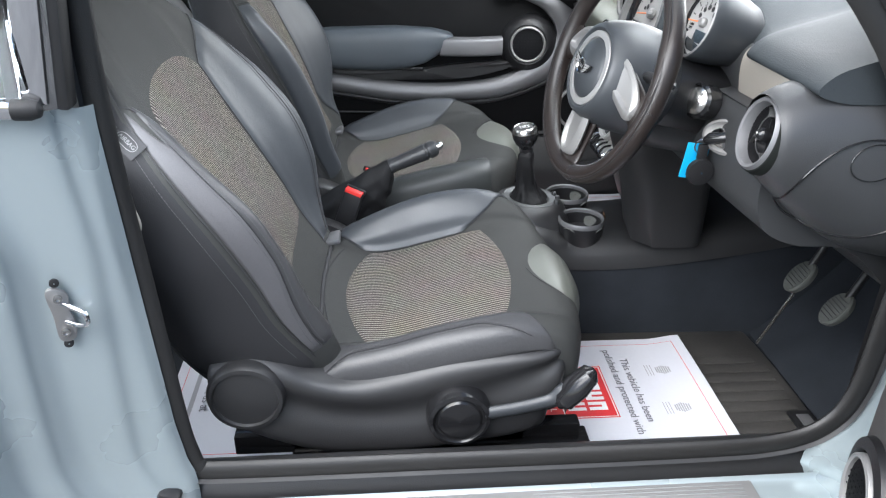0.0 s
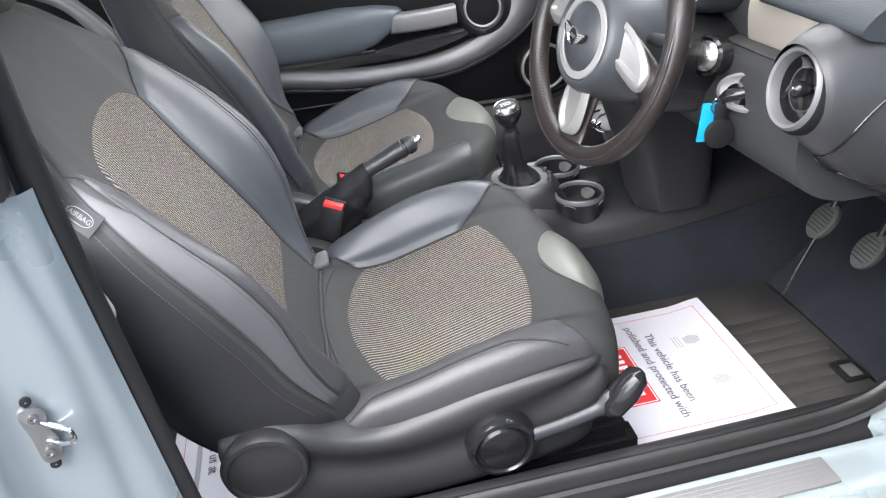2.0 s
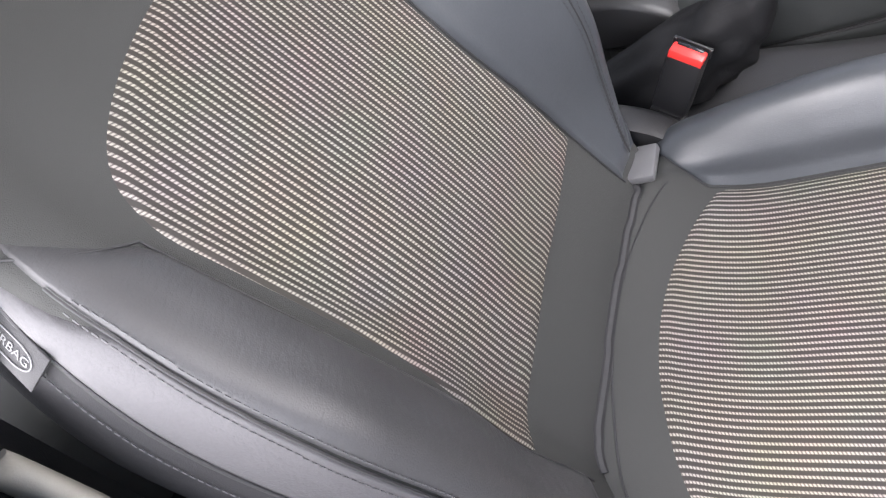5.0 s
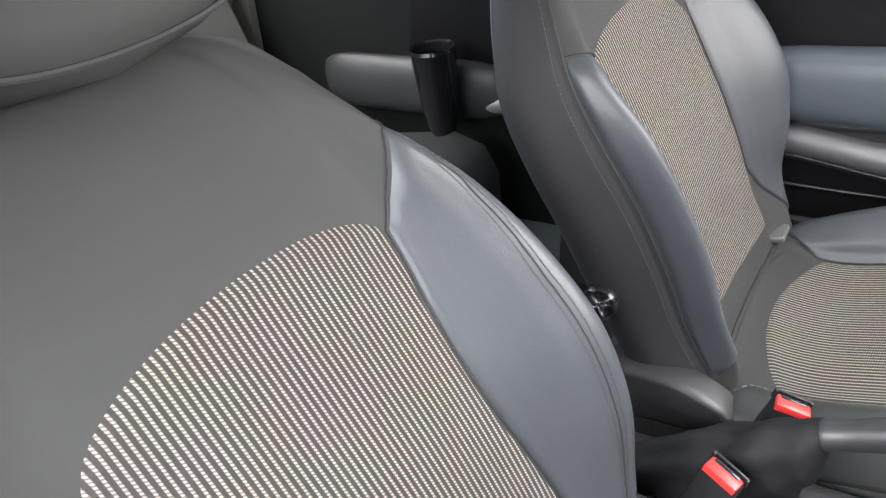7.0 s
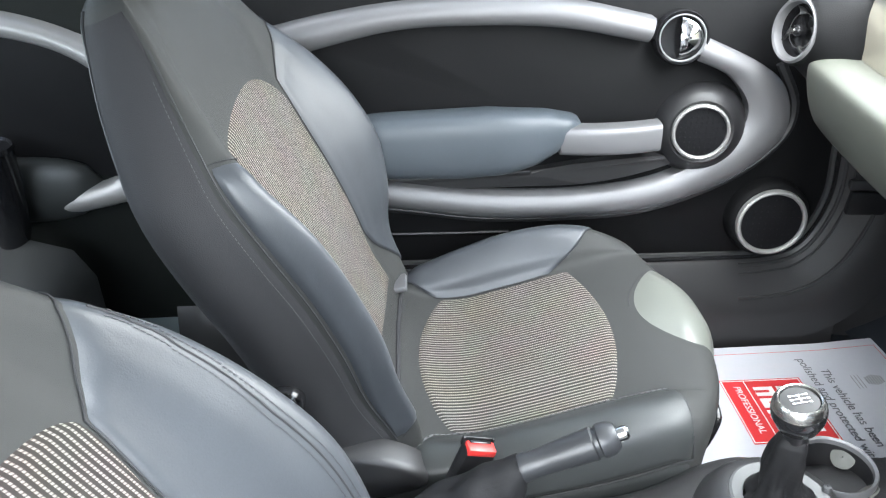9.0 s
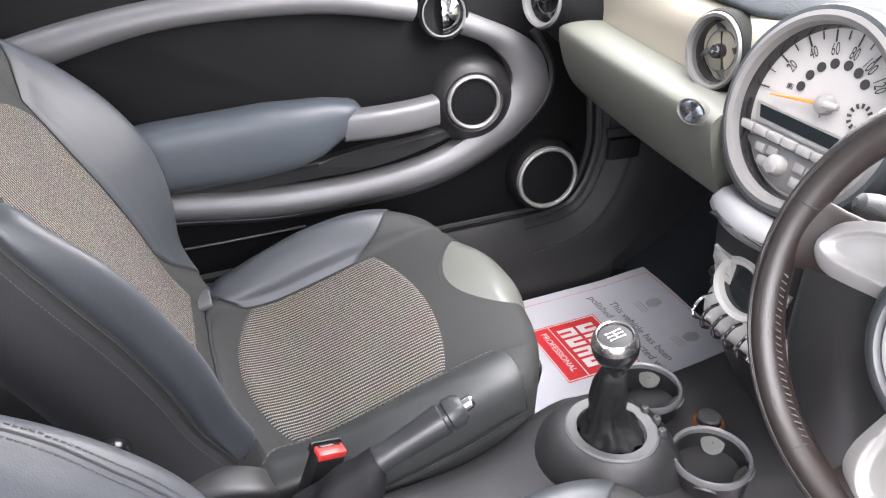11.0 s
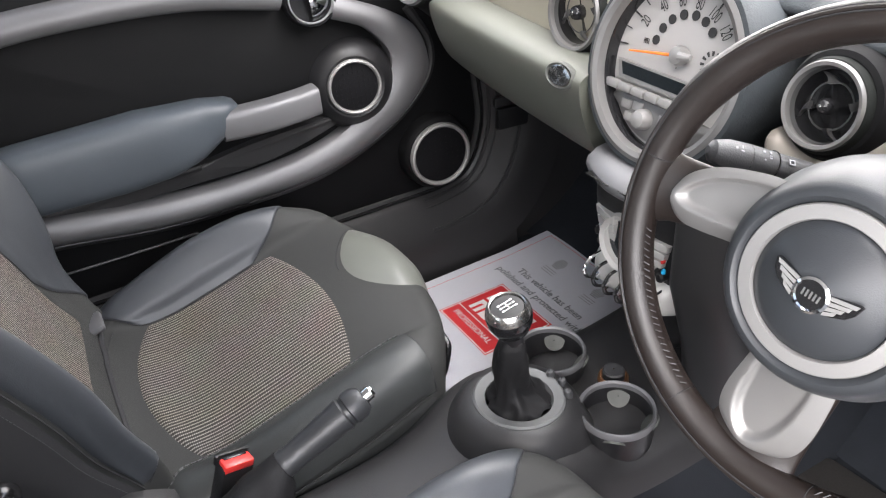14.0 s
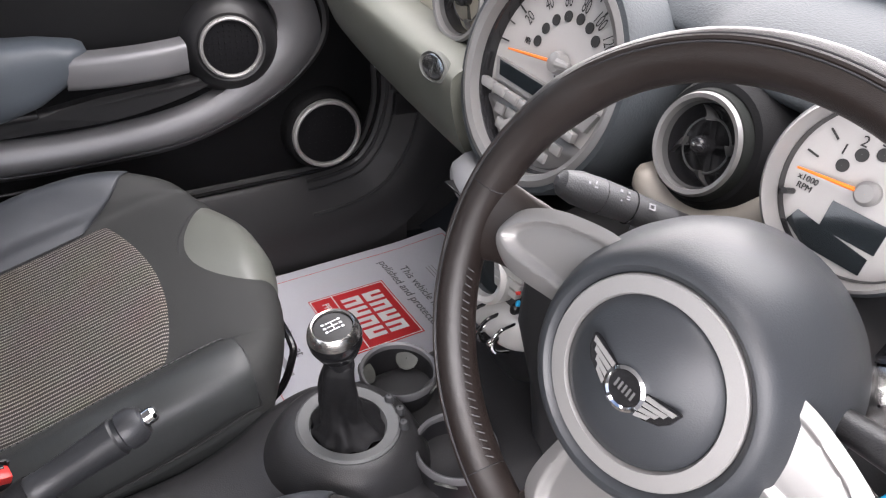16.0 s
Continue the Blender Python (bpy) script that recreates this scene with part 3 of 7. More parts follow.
        for off in ((so - 0.03, so + 0.03) if leaf or worn else (0.05, 0.09)):
            for b in np.arange(0.05, 0.86, 0.018):
                stitch.append(tube([C(*cb(off, b), 0.0052), C(*cb(off, b + 0.011), 0.0052)], 0.0007, 4))
        tagged(part("stitching", join(*stitch), M_SEATTHREAD if leaf or worn else M_THREAD, root, "", 0), kind="stuff")
        if leaf or worn:
            part("seam", tube([C(*cb(so, b), 0.0048) for b in np.linspace(0.03, 0.88, 40)], 0.0011, 5), M_SEAM, root)

    patch("cushion_side", lambda a, b, o: C((5.78 if worn else 6.56) + (2.1 if worn else 1.34) * a, ci(0.02 + (0.545 if front else 0.482) * b), o), 12, 30, 0.002, M_GRIP if worn else M_DARKHIDE, lab="black leather cushion side", edge=0.05)
    # leather pad on the nose
    nshift = 0.30 if sy < 0 else 0.0

    def nose(a, b):
        s = a * 2 - 1
        i0 = 7.35 + 2.1 * (1 - math.sqrt(max(0.0, 1 - s * s * 0.96)))
        return s * 1.28 - nshift, i0 + (11.4 - i0) * b
    patch("nose_pad", lambda a, b, o: C(*nose(a, b), o), 31, 31, 0.013, M_PAD, lab="smooth grey leather nose pad", edge=0.38)
    part("seam", tube([C(nose(a, 0)[0], nose(a, 0)[1], 0.0012) for a in np.linspace(0.04, 0.45, 18)], 0.0008, 6), M_SEAM, root)
    # Dark tube along the crease, standing in for the shade in the fold.
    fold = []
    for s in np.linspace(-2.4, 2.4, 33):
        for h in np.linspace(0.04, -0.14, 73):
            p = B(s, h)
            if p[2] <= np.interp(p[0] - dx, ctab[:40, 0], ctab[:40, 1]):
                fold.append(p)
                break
    part("seam", tube(fold, 0.0055, 8), M_SEAM, root, "dark tube for the shade in the fold between cushion and backrest")
    part("seam", tube([C(2.05 * s, ci(0.118 - 0.030 * (1 - s * s)), 0.0008) for s in np.linspace(-1, 1, 40)], 0.0011, 6), M_SEAM, root)

    # base under the cushion, with rails
    part("seat_base", join(box(W(0.24, 0, 0.145), (0.56, 0.36, 0.09), 0.02)), M_PLASTIC, root)
    for s in (-0.20, 0.20):
        part("seat_rail", join(box(W(0.30, s, 0.055), (0.54, 0.045, 0.03), 0.004), box(W(0.24, s, 0.085), (0.62, 0.03, 0.04), 0.004)), M_GLOSSBLACK, root, "black steel seat rail")
    for s in (-0.20, 0.20):
        for x in (0.06, 0.42):
            part("seat_leg", box(W(x, s, 0.10), (0.06, 0.03, 0.06), 0.005), M_GLOSSBLACK, root)

    # plastic side trim with knobs on the outer side
    top = [(-0.085, 0.27), (-0.075, 0.30), (-0.02, 0.318), (0.03, 0.304), (0.08, 0.276), (0.14, 0.262), (0.21, 0.273), (0.30, 0.295), (0.40, 0.307), (0.495, 0.308)]
    bot = [(0.500, 0.270), (0.478, 0.19), (0.455, 0.140), (0.30, 0.112), (0.15, 0.105), (0.06, 0.120), (-0.03, 0.165), (-0.08, 0.215)]
    up_, dn_2 = spl(top, 64), spl(bot[::-1], 64)
    trim_rows = []
    for i in range(64):
        f = i / 63
        ends = (1 - abs(2 * f - 1) ** 14) ** 0.5
        row_ = []
        for t in np.linspace(0, 1, 25):
            x, z = up_[i] * (1 - t) + dn_2[i] * t
            w = 0.052 * ends * (1 - abs(2 * t - 1) ** 7) ** 0.5
            w -= 0.011 * smoothstep(0.10, 0.35, f) * math.exp(-((t - 0.42) / 0.16) ** 2) * ends
            row_.append(W(x, -0.235 - w, z))
        trim_rows.append(row_)
    part("side_trim", loft(trim_rows, False, False), M_PLASTIC_SOFT, root, "satin black plastic seat side trim", 70)
    ax = (0, -sy, 0)
    k1 = W(-0.022, -0.285, 0.250)
    part("recliner_cover", lathe(k1, ax, [(0.060, -0.02), (0.062, 0.004), (0.058, 0.012), (0.052, 0.013), (0.050, 0.008), (0.046, 0.009), (0.001, 0.011)], 56), M_PLASTIC_SOFT, root, "round black plastic recliner cover")
    k2 = W(0.318, -0.285, 0.198)
    kn = part("height_knob", lathe(k2, ax, [(0.054, -0.01), (0.054, 0.010), (0.050, 0.020), (0.044, 0.022), (0.041, 0.016), (0.038, 0.016), (0.034, 0.020), (0.001, 0.024)], 56), M_GLOSSBLACK, root, "round black adjuster knob")
    lv = spl([(0.36, 0.205), (0.42, 0.215), (0.47, 0.228), (0.50, 0.246)], 16)
    part("lever", tube([W(x, -0.297, z) for x, z in lv], [0.009] * 10 + [0.010, 0.012, 0.014, 0.015, 0.015, 0.014], 12, flat=1.3), M_HUB, root, "grey height lever")
    part("lever_grip", tube([W(0.478, -0.300, 0.222), W(0.488, -0.300, 0.232), W(0.51, -0.300, 0.258), W(0.528, -0.300, 0.280), W(0.534, -0.300, 0.286)], [0.012, 0.024, 0.026, 0.020, 0.008], 16, flat=0.8), M_GLOSSBLACK, root, "black lever grip")
    # folding handle knob and plastic wing on the inner side
    k3 = W(*((-0.02, 0.264, 0.43) if worn else (-0.040, 0.266, 0.412)))
    wh = part("recline_wheel", lathe(k3, (0, sy, 0), [(0.025, -0.02), (0.025, 0.002), (0.0225, 0.007), (0.018, 0.004), (0.001, 0.004)], 40), M_GLOSSBLACK, root, "black recliner wheel with chrome spokes")
    for i in range(4):
        a = i * math.pi / 2 + 0.4
        part("spoke", box(k3 + np.array((math.cos(a) * 0.010, sy * 0.005, math.sin(a) * 0.010)), (0.016, 0.005, 0.0075), 0.002, Euler((0, -a, 0)).to_matrix()), M_CHROME, wh)
    wing = spl([(-0.09, 0.30), (-0.02, 0.315), (0.06, 0.312), (0.12, 0.285), (0.13, 0.255), (0.05, 0.235), (-0.07, 0.24)], 40, True)
    part("inner_trim", prism([W(x, 0.225, z) for x, z in wing], np.array((0, sy * 0.045, 0)), 0.012), M_PLASTIC_SOFT, root, "black plastic inner seat trim", 50)
    part("pivot_tab", box(W(0.092, 0.186 if worn else -0.186, 0.293), (0.036, 0.050, 0.012), 0.004, Euler((0, radians(-14), 0)).to_matrix()), M_SILVER, root, "grey plastic tab in the seat's corner")
    return root, B, C, W


D_INNER = ([0.160, 0.150, 0.151, 0.138, 0.124, 0.126, 0.135, 0.127, 0.110, 0.092, 0.073, 0.05, 0.03],
           [0.200, 0.211, 0.238, 0.2525, 0.259, 0.254, 0.238, 0.206, 0.175, 0.152, 0.130, 0.098, 0.06],
           [0.010, 0.008, 0.0406, 0.0666, 0.0779, 0.0689, 0.0488, 0.0334, 0.021, 0.006, 0.0, 0.0, 0.0])
D_OUTER = ([0.160, 0.1384, 0.141, 0.137, 0.143, 0.148, 0.157, 0.1476, 0.126, 0.095, 0.075, 0.05, 0.03],
           [0.235, 0.257, 0.271, 0.280, 0.291, 0.289, 0.270, 0.2414, 0.2085, 0.175, 0.145, 0.105, 0.06],
           [0.030, 0.0466, 0.0547, 0.0585, 0.059, 0.0405, 0.0226, 0.008, 0.003, 0.002, 0.0, 0.0, 0.0])
driver, DB, DC, DW = seat("driver_seat", 1, -0.36, 0.0, "dark grey cloth and leather bucket seat with striped centre panels", True, 27.8, 1.14, 0.66, 1, 1.0, 1.0, 3.2, 0.022, 0.0, 1.0, D_INNER, D_OUTER, 0.008)
P_INNER = ([0.166, 0.174, 0.178, 0.179, 0.181, 0.183, 0.178, 0.162, 0.138, 0.102, 0.075, 0.05, 0.03],
           [0.225, 0.219, 0.225, 0.233, 0.244, 0.259, 0.261, 0.241, 0.209, 0.175, 0.145, 0.105, 0.06],
           [0.0231, 0.0435, 0.0548, 0.0605, 0.0601, 0.0574, 0.0373, 0.0248, 0.0125, 0.0053, 0.0, 0.0, 0.0])
P_OUTER = ([0.166, 0.1687, 0.1726, 0.1681, 0.1606, 0.1565, 0.1549, 0.1417, 0.1215, 0.095, 0.075, 0.05, 0.03],
           [0.225, 0.2499, 0.2642, 0.2756, 0.2817, 0.2809, 0.2729, 0.2452, 0.2121, 0.175, 0.145, 0.105, 0.06],
           [0.0240, 0.0220, 0.0330, 0.0594, 0.0771, 0.0716, 0.0492, 0.026, 0.0097, 0.0072, 0.0, 0.0, 0.0])
P_FRONT = ([-0.06, 0.00, 0.06, 0.12, 0.20, 0.29, 0.38, 0.455, 0.520, 0.568, 0.590, 0.590, 0.575],
           [0.300, 0.305, 0.297, 0.267, 0.259, 0.279, 0.304, 0.322, 0.333, 0.328, 0.300, 0.255, 0.195],
           [0, 0, 0, 0, 0, 0.002, 0.006, 0.016, 0.032, 0.048, 0.058, 0.060, 0.060])
passenger, PB, PC, PW = seat("passenger_seat", -1, 0.36, -0.021, "dark grey cloth and leather bucket seat beside the far door", False, 21.5, 0.42, 1.05, -1, 1.0, 1.0, 2.1, 0.02, 0.017, 0.85, P_INNER, P_OUTER, 0.026, P_FRONT, 0.045)

part("lift_bar", tube(spl([(0.46, 0.225, 0.115), (0.535, 0.228, 0.150), (0.566, 0.236, 0.205), (0.572, 0.262, 0.222), (0.572, 0.36, 0.224), (0.572, 0.455, 0.222), (0.566, 0.480, 0.205), (0.46, 0.49, 0.115)], 40), 0.006, 10), M_GLOSSBLACK, passenger, "black bent steel lift bar")

# airbag tag sewn into the side seam of the driver's backrest
t_n = Vector((0.025, -0.80, 0.60)).normalized()
tag_c = Vector((-0.137, -0.631, 0.668)) + t_n * 0.004
t_up = Vector((-0.70, 0.42, 0.585))
t_up = (t_up - t_n * t_up.dot(t_n)).normalized()
tag_rot = Matrix((t_up, t_n.cross(t_up), t_n)).transposed()
tag = part("airbag_tag", box(tag_c, (0.047, 0.0285, 0.002), 0.0006, tag_rot), M_SIDE, driver, "dark cloth tag with white outlined lettering")
oval = [tag_c + tag_rot @ Vector((0.0170 * math.copysign(abs(math.cos(a)) ** 0.6, math.cos(a)), 0.0076 * math.sin(a), 0.0015)) for a in np.linspace(0, 2 * math.pi, 48, endpoint=False)]
part("tag_outline", tube(oval, 0.0005, 6, True), M_TAGINK, tag)
words("tag_lettering", "AIRBAG", 0.0086, Matrix.Translation(tag_c + t_n * 0.0014) @ face_pose((0, 0, 0), -t_up, -(t_n.cross(t_up))), M_TAGINK, tag)
# ---- car shell ----
def plate_y(outline, y0, y1, bevel=0.0):
    """A plate in the xz plane between two y values."""
    return prism([(x, y0, z) for x, z in outline], (0, y1 - y0, 0), bevel)


def seal_loop(sgn):
    """Door opening, seen from the side: (x, z) up the rear post, along the sill, up the front post and the roof."""
    return spl([(-0.11, 1.10), (-0.135, 0.95), (-0.138, 0.72), (-0.125, 0.48), (-0.113, 0.27), (-0.104, 0.200), (-0.094, 0.172), (-0.060, 0.162), (0.30, 0.160), (0.70, 0.160), (0.84, 0.168), (0.915, 0.200),
                (0.950, 0.27), (0.958, 0.41), (0.955, 0.56), (0.870, 0.77), (0.71, 0.95), (0.53, 1.09), (0.35, 1.145), (0.10, 1.160), (-0.05, 1.15)], 160, True)


floor_ob = new("floor")
fl = [(-1.2, 0.10), (-0.62, 0.10), (-0.45, 0.03), (-0.30, 0.0), (0.95, 0.0), (1.08, 0.02), (1.22, 0.14), (1.36, 0.32)]
vs = [(x, y, z) for x, z in spl(fl, 40) for y in np.linspace(-0.70, 0.74, 24)]
me_geo = (vs, grid_faces(40, 24))
bpy.data.objects.remove(floor_ob)
fl_ob = part("floor", me_geo, M_CARPET)
tagged(fl_ob, "black carpet covering the car's floor", "floor", kind="structure")

shell = thing("car_body", (0.2, 0, -0.25), "pale blue-silver painted car body with the driver's door open", "car body", kind="structure")
# driver's side sill, seal, post and outer skin
sill = [(-0.730, 0.085), (-0.722, 0.130), (-0.700, 0.152), (-0.675, 0.150), (-0.655, 0.120), (-0.650, 0.0), (-0.72, -0.02)]
part("inner_sill", loft([[(x, y, z) for y, z in spl(sill, 28, True)] for x in np.linspace(-0.16, 0.96, 20)]), M_PLASTIC_SOFT, shell, "black plastic sill cover", 60)
outer = [(-0.735, 0.10), (-0.745, 0.112), (-0.80, 0.108), (-0.825, 0.09), (-0.835, 0.03), (-0.825, -0.10), (-0.74, -0.12)]
part("outer_sill", loft([[(x, y, z) for y, z in spl(outer, 28, True)] for x in np.linspace(-0.45, 1.05, 20)]), M_PAINT, shell, "painted outer sill", 60)
sp = part("sill_plate", box((0.26, -0.768, 0.1135), (1.06, 0.050, 0.006), 0.002), M_SATIN, shell, "brushed metal tread plate")
for i in range(5):
    part("groove", box((0.60, -0.752 - 0.008 * i, 0.1172), (0.34, 0.0016, 0.0014), 0.0005), M_GREYRING, sp)
lp = seal_loop(1)
part("door_seal", tube([(x, -0.715, z) for x, z in lp], 0.0185, 16, True, 0.55, (0, 1, 0)), M_PILLAR, shell, "black rubber door seal")


def band(curve_a, ya, curve_b, yb):
    vs = [(x, ya, z) for x, z in curve_a] + [(x, yb, z) for x, z in curve_b]
    n = len(curve_a)
    return vs, [(i, (i + 1) % n, n + (i + 1) % n, n + i) for i in range(n)]


def grow(c, d):
    """Offsets a closed curve outwards by d."""
    c = np.array(c)
    out = []
    for i in range(len(c)):
        t = c[(i + 1) % len(c)] - c[i - 1]
        n = np.array((t[1], -t[0])) / (np.linalg.norm(t) + 1e-9)
        out.append(c[i] + n * d)
    return out


mid_c = np.array(lp).mean(0)
test = np.array(grow(lp, 0.02))
SG = 1 if np.linalg.norm(test[40] - mid_c) > np.linalg.norm(lp[40] - mid_c) else -1
part("pillar_trim", band(grow(lp, SG * 0.004), -0.712, grow(lp, SG * 0.060), -0.655), M_PLASTIC_SOFT, shell, "black plastic pillar trim", 60)
part("seal_flange", band(grow(lp, SG * 0.006), -0.716, grow(lp, SG * 0.013), -0.730), M_RUBBER, shell, "black rubber flange", 60)

# painted rear door jamb and quarter panel
jamb = []
for z in np.linspace(-0.05, 0.750, 36):
    bow = 0.020 * math.sin((z + 0.1) * 3.4)
    low = smoothstep(0.25, -0.02, z) * 0.10
    bow = bow + 0.05 * smoothstep(0.54, 0.74, z)
    sx_ = float(np.interp(z, [0.17, 0.20, 0.27, 0.48, 0.72, 0.95], [-0.094, -0.104, -0.113, -0.125, -0.138, -0.135]))
    pr = [(sx_ + 0.002, -0.728), (sx_ - 0.010, -0.742), (-0.148 - bow * 0.4 + low, -0.748), (-0.166 - bow * 0.4 + low, -0.757), (-0.192 - bow + low, -0.760), (-0.216 - bow + low, -0.764), (-0.236 - bow + low, -0.776), (-0.250 - bow + low, -0.788),
          (-0.285 - bow + low, -0.795), (-0.300 - bow + low, -0.812), (-0.330 - bow, -0.840 + 0.03 * smoothstep(0.45, 0.75, z)), (-0.50, -0.850 + 0.04 * smoothstep(0.45, 0.75, z)), (-1.2, -0.845 + 0.04 * smoothstep(0.45, 0.75, z))]
    jamb.append([(x, y, z) for x, y in spl(pr, 60)])
part("quarter_panel", loft(jamb, False, False), M_PAINT, shell, "pale blue-silver painted door jamb and rear wing", 60)
part("chrome_strip", box((-0.56, -0.772, 0.757), (0.72, 0.016, 0.022), 0.006), M_CHROME, shell, "chrome waist strip")
part("strip_end", lathe((-0.200, -0.772, 0.757), (1, 0, 0), [(0.0125, -0.006), (0.0125, 0.012), (0.009, 0.022), (0.001, 0.026)], 20), M_RUBBER, shell, "black strip end")
part("quarter_window", box((-0.56, -0.758, 0.95), (0.735, 0.006, 0.36), 0.001, Euler((radians(-6), 0, 0)).to_matrix()), M_GLASS, shell, "clear quarter window").visible_shadow = False
part("window_rubber", box((-0.190, -0.760, 0.95), (0.012, 0.012, 0.38), 0.003, Euler((0, radians(7), 0)).to_matrix()), M_RUBBER, shell, "black window rubber")
part("window_post", box((-0.163, -0.764, 0.95), (0.032, 0.010, 0.38), 0.003, Euler((0, radians(7), 0)).to_matrix()), M_CHROME, shell, "chrome window post")
part("post_rubber", box((-0.138, -0.745, 0.95), (0.014, 0.03, 0.40), 0.004, Euler((0, radians(6), 0)).to_matrix()), M_RUBBER, shell, "black post rubber")

# striker
st = thing("door_striker", (-0.216, -0.768, 0.462), "bright steel door striker loop on the painted jamb", "striker")
plate = spl([(-0.008, -0.036), (0.009, -0.038), (0.014, -0.016), (0.010, 0.008), (0.012, 0.026), (0.0, 0.038), (-0.013, 0.034), (-0.010, 0.0)], 40, True)
jn, jr = np.array((0.35, -0.94, 0.0)), np.array((0.94, 0.35, 0.0))
P0 = np.array((-0.212, -0.768, 0.488))
part("striker_plate", prism([P0 + jr * a + np.array((0, 0, b)) for a, b in plate], jn * 0.006, 0.002), M_SPOKE, st, "steel plate")
part("striker_loop", tube(spl([P0 + jr * 0.0 + np.array((0, 0, 0.016)), P0 + jr * 0.018 + jn * 0.020 + np.array((0, 0, 0.013)), P0 + jr * 0.028 + jn * 0.029 + np.array((0, 0, 0.008)), P0 + jr * 0.028 + jn * 0.029 - np.array((0, 0, 0.006)),
                               P0 + jr * 0.018 + jn * 0.020 - np.array((0, 0, 0.011)), P0 - np.array((0, 0, 0.011))], 30), 0.0034, 10), M_CHROME, st, "bright steel loop")
for b in (-0.025, 0.025):
    part("screw", lathe(P0 + jn * 0.006 + np.array((0, 0, b)), jn, [(0.0055, 0), (0.0055, 0.003), (0.003, 0.0035), (0.0028, 0.001), (0.0001, 0.001)], 16), M_STEEL, st)
for b in (-0.045, 0.045):
    part("rubber_plug", lathe(P0 + np.array((0, 0, b)), jn, [(0.006, 0), (0.006, 0.003), (0.001, 0.004)], 14), M_RUBBER, st)
lt = thing("sill_latch", (-0.12, -0.745, 0.115), "small black latch at the foot of the door post", "latch")
part("latch_body", box((-0.135, -0.748, 0.135), (0.035, 0.035, 0.055), 0.008, Euler((0, 0.3, 0)).to_matrix()), M_PLASTIC, lt)
part("latch_hook", tube([(-0.11, -0.765, 0.125), (-0.10, -0.77, 0.135), (-0.095, -0.77, 0.12)], 0.006, 8), M_STEEL, lt)

bg_ = thing("belt_guide", (-0.15, -0.68, 0.58), "pale beige plastic seat belt guide beside the backrest", "belt guide")
gp = []
for f in np.linspace(0, 1, 20):
    c = np.array((-0.154 + 0.020 * f, -0.686, 0.628 - 0.073 * f))
    w = 0.020 * (1 - 0.55 * abs(2 * f - 1) ** 5)
    gp.append([c + np.array((w * 0.92 * math.cos(a), 0.010 * math.sin(a), w * 0.30 * math.cos(a))) for a in np.linspace(0, 2 * math.pi, 20, endpoint=False)])
part("guide_body", loft(gp), M_BEIGE, bg_, "beige plastic guide", 60)
part("guide_clip", box((-0.128, -0.690, 0.542), (0.014, 0.016, 0.022), 0.004), M_GLOSSBLACK, bg_)

# front post, painted hinge side
fp = []
for z in np.linspace(-0.05, 0.62, 24):
    k = 0.045 * smoothstep(0.32, 0.10, z)
    x0 = float(np.interp(z, [-0.05, 0.10, 0.168, 0.20, 0.27, 0.41, 0.56, 0.62], [0.88, 0.88, 0.885, 0.935, 0.970, 0.980, 0.980, 0.960]))
    fp.append([(x0 + a, y, z) for a, y in ((0.0, -0.722), (0.02, -0.735), (0.05, -0.745), (0.075, -0.785), (0.12, -0.815), (0.5, -0.84))])
part("front_post", loft(fp, False, False), M_PAINT, shell, "painted hinge post", 60)
# roof, far side and glass, closing the cabin
roof = []
for x in np.linspace(-1.25, 0.45, 16):
    roof.append([(x, y, 1.165 - 0.10 * (abs(y) / 0.62) ** 4 - 0.06 * ((x + 0.35) / 0.9) ** 2) for y in np.linspace(-0.62, 0.62, 17)])
ro = part("ceiling", loft(roof, False, False), M_HEADLINE)
tagged(ro, "pale grey cloth headlining", "ceiling", kind="structure")
roof2 = [[(x, y * 1.06, z + 0.03) for x, y, z in r] for r in roof]
part("roof", loft(roof2, False, False), M_PAINT, shell, "painted roof")
ws = []
for f in np.linspace(0, 1, 8):
    ws.append([(1.30 - 0.88 * f - 0.10 * (y / 0.6) ** 2, y * (1 - 0.12 * f), 0.80 + 0.33 * f) for y in np.linspace(-0.68, 0.68, 17)])
wind = part("windscreen", loft(ws, False, False), M_GLASS, shell, "clear windscreen")
wind.visible_shadow = False
part("pillar_front", tube([(1.20, -0.70, 0.80), (0.92, -0.70, 0.93), (0.64, -0.67, 1.06), (0.40, -0.60, 1.15)], [0.035, 0.032, 0.030, 0.03], 12), M_PLASTIC, shell, "dark windscreen pillar")
part("pillar_front", tube([(1.16, 0.72, 0.80), (0.86, 0.71, 0.93), (0.60, 0.67, 1.06), (0.38, 0.60, 1.13)], [0.035, 0.032, 0.030, 0.03], 12), M_PLASTIC, shell, "dark windscreen pillar")
part("far_window", box((0.12, 0.735, 0.98), (1.30, 0.006, 0.24), 0.001, Euler((radians(14), 0, 0)).to_matrix()), M_GLASS, shell, "clear side window").visible_shadow = False
part("far_sill", loft([[(x, y, z) for y, z in spl([(0.80, -0.05), (0.80, 0.20), (0.755, 0.205), (0.725, 0.17), (0.70, 0.11), (0.685, 0.03), (0.68, -0.05)], 26)] for x in np.linspace(-0.4, 1.02, 12)], False, False), M_PLASTIC_SOFT, shell, "black plastic sill", 60)
kick = []
for z in np.linspace(-0.02, 0.62, 16):
    kick.append([(0.90, 0.775, z), (0.955, 0.765, z), (0.99, 0.745, z), (1.03, 0.725, z), (1.15, 0.70, z), (1.40, 0.66, z)])
part("kick_panel", loft(kick, False, False), M_PLASTIC_SOFT, shell, "black plastic kick panel", 50)
pk = []
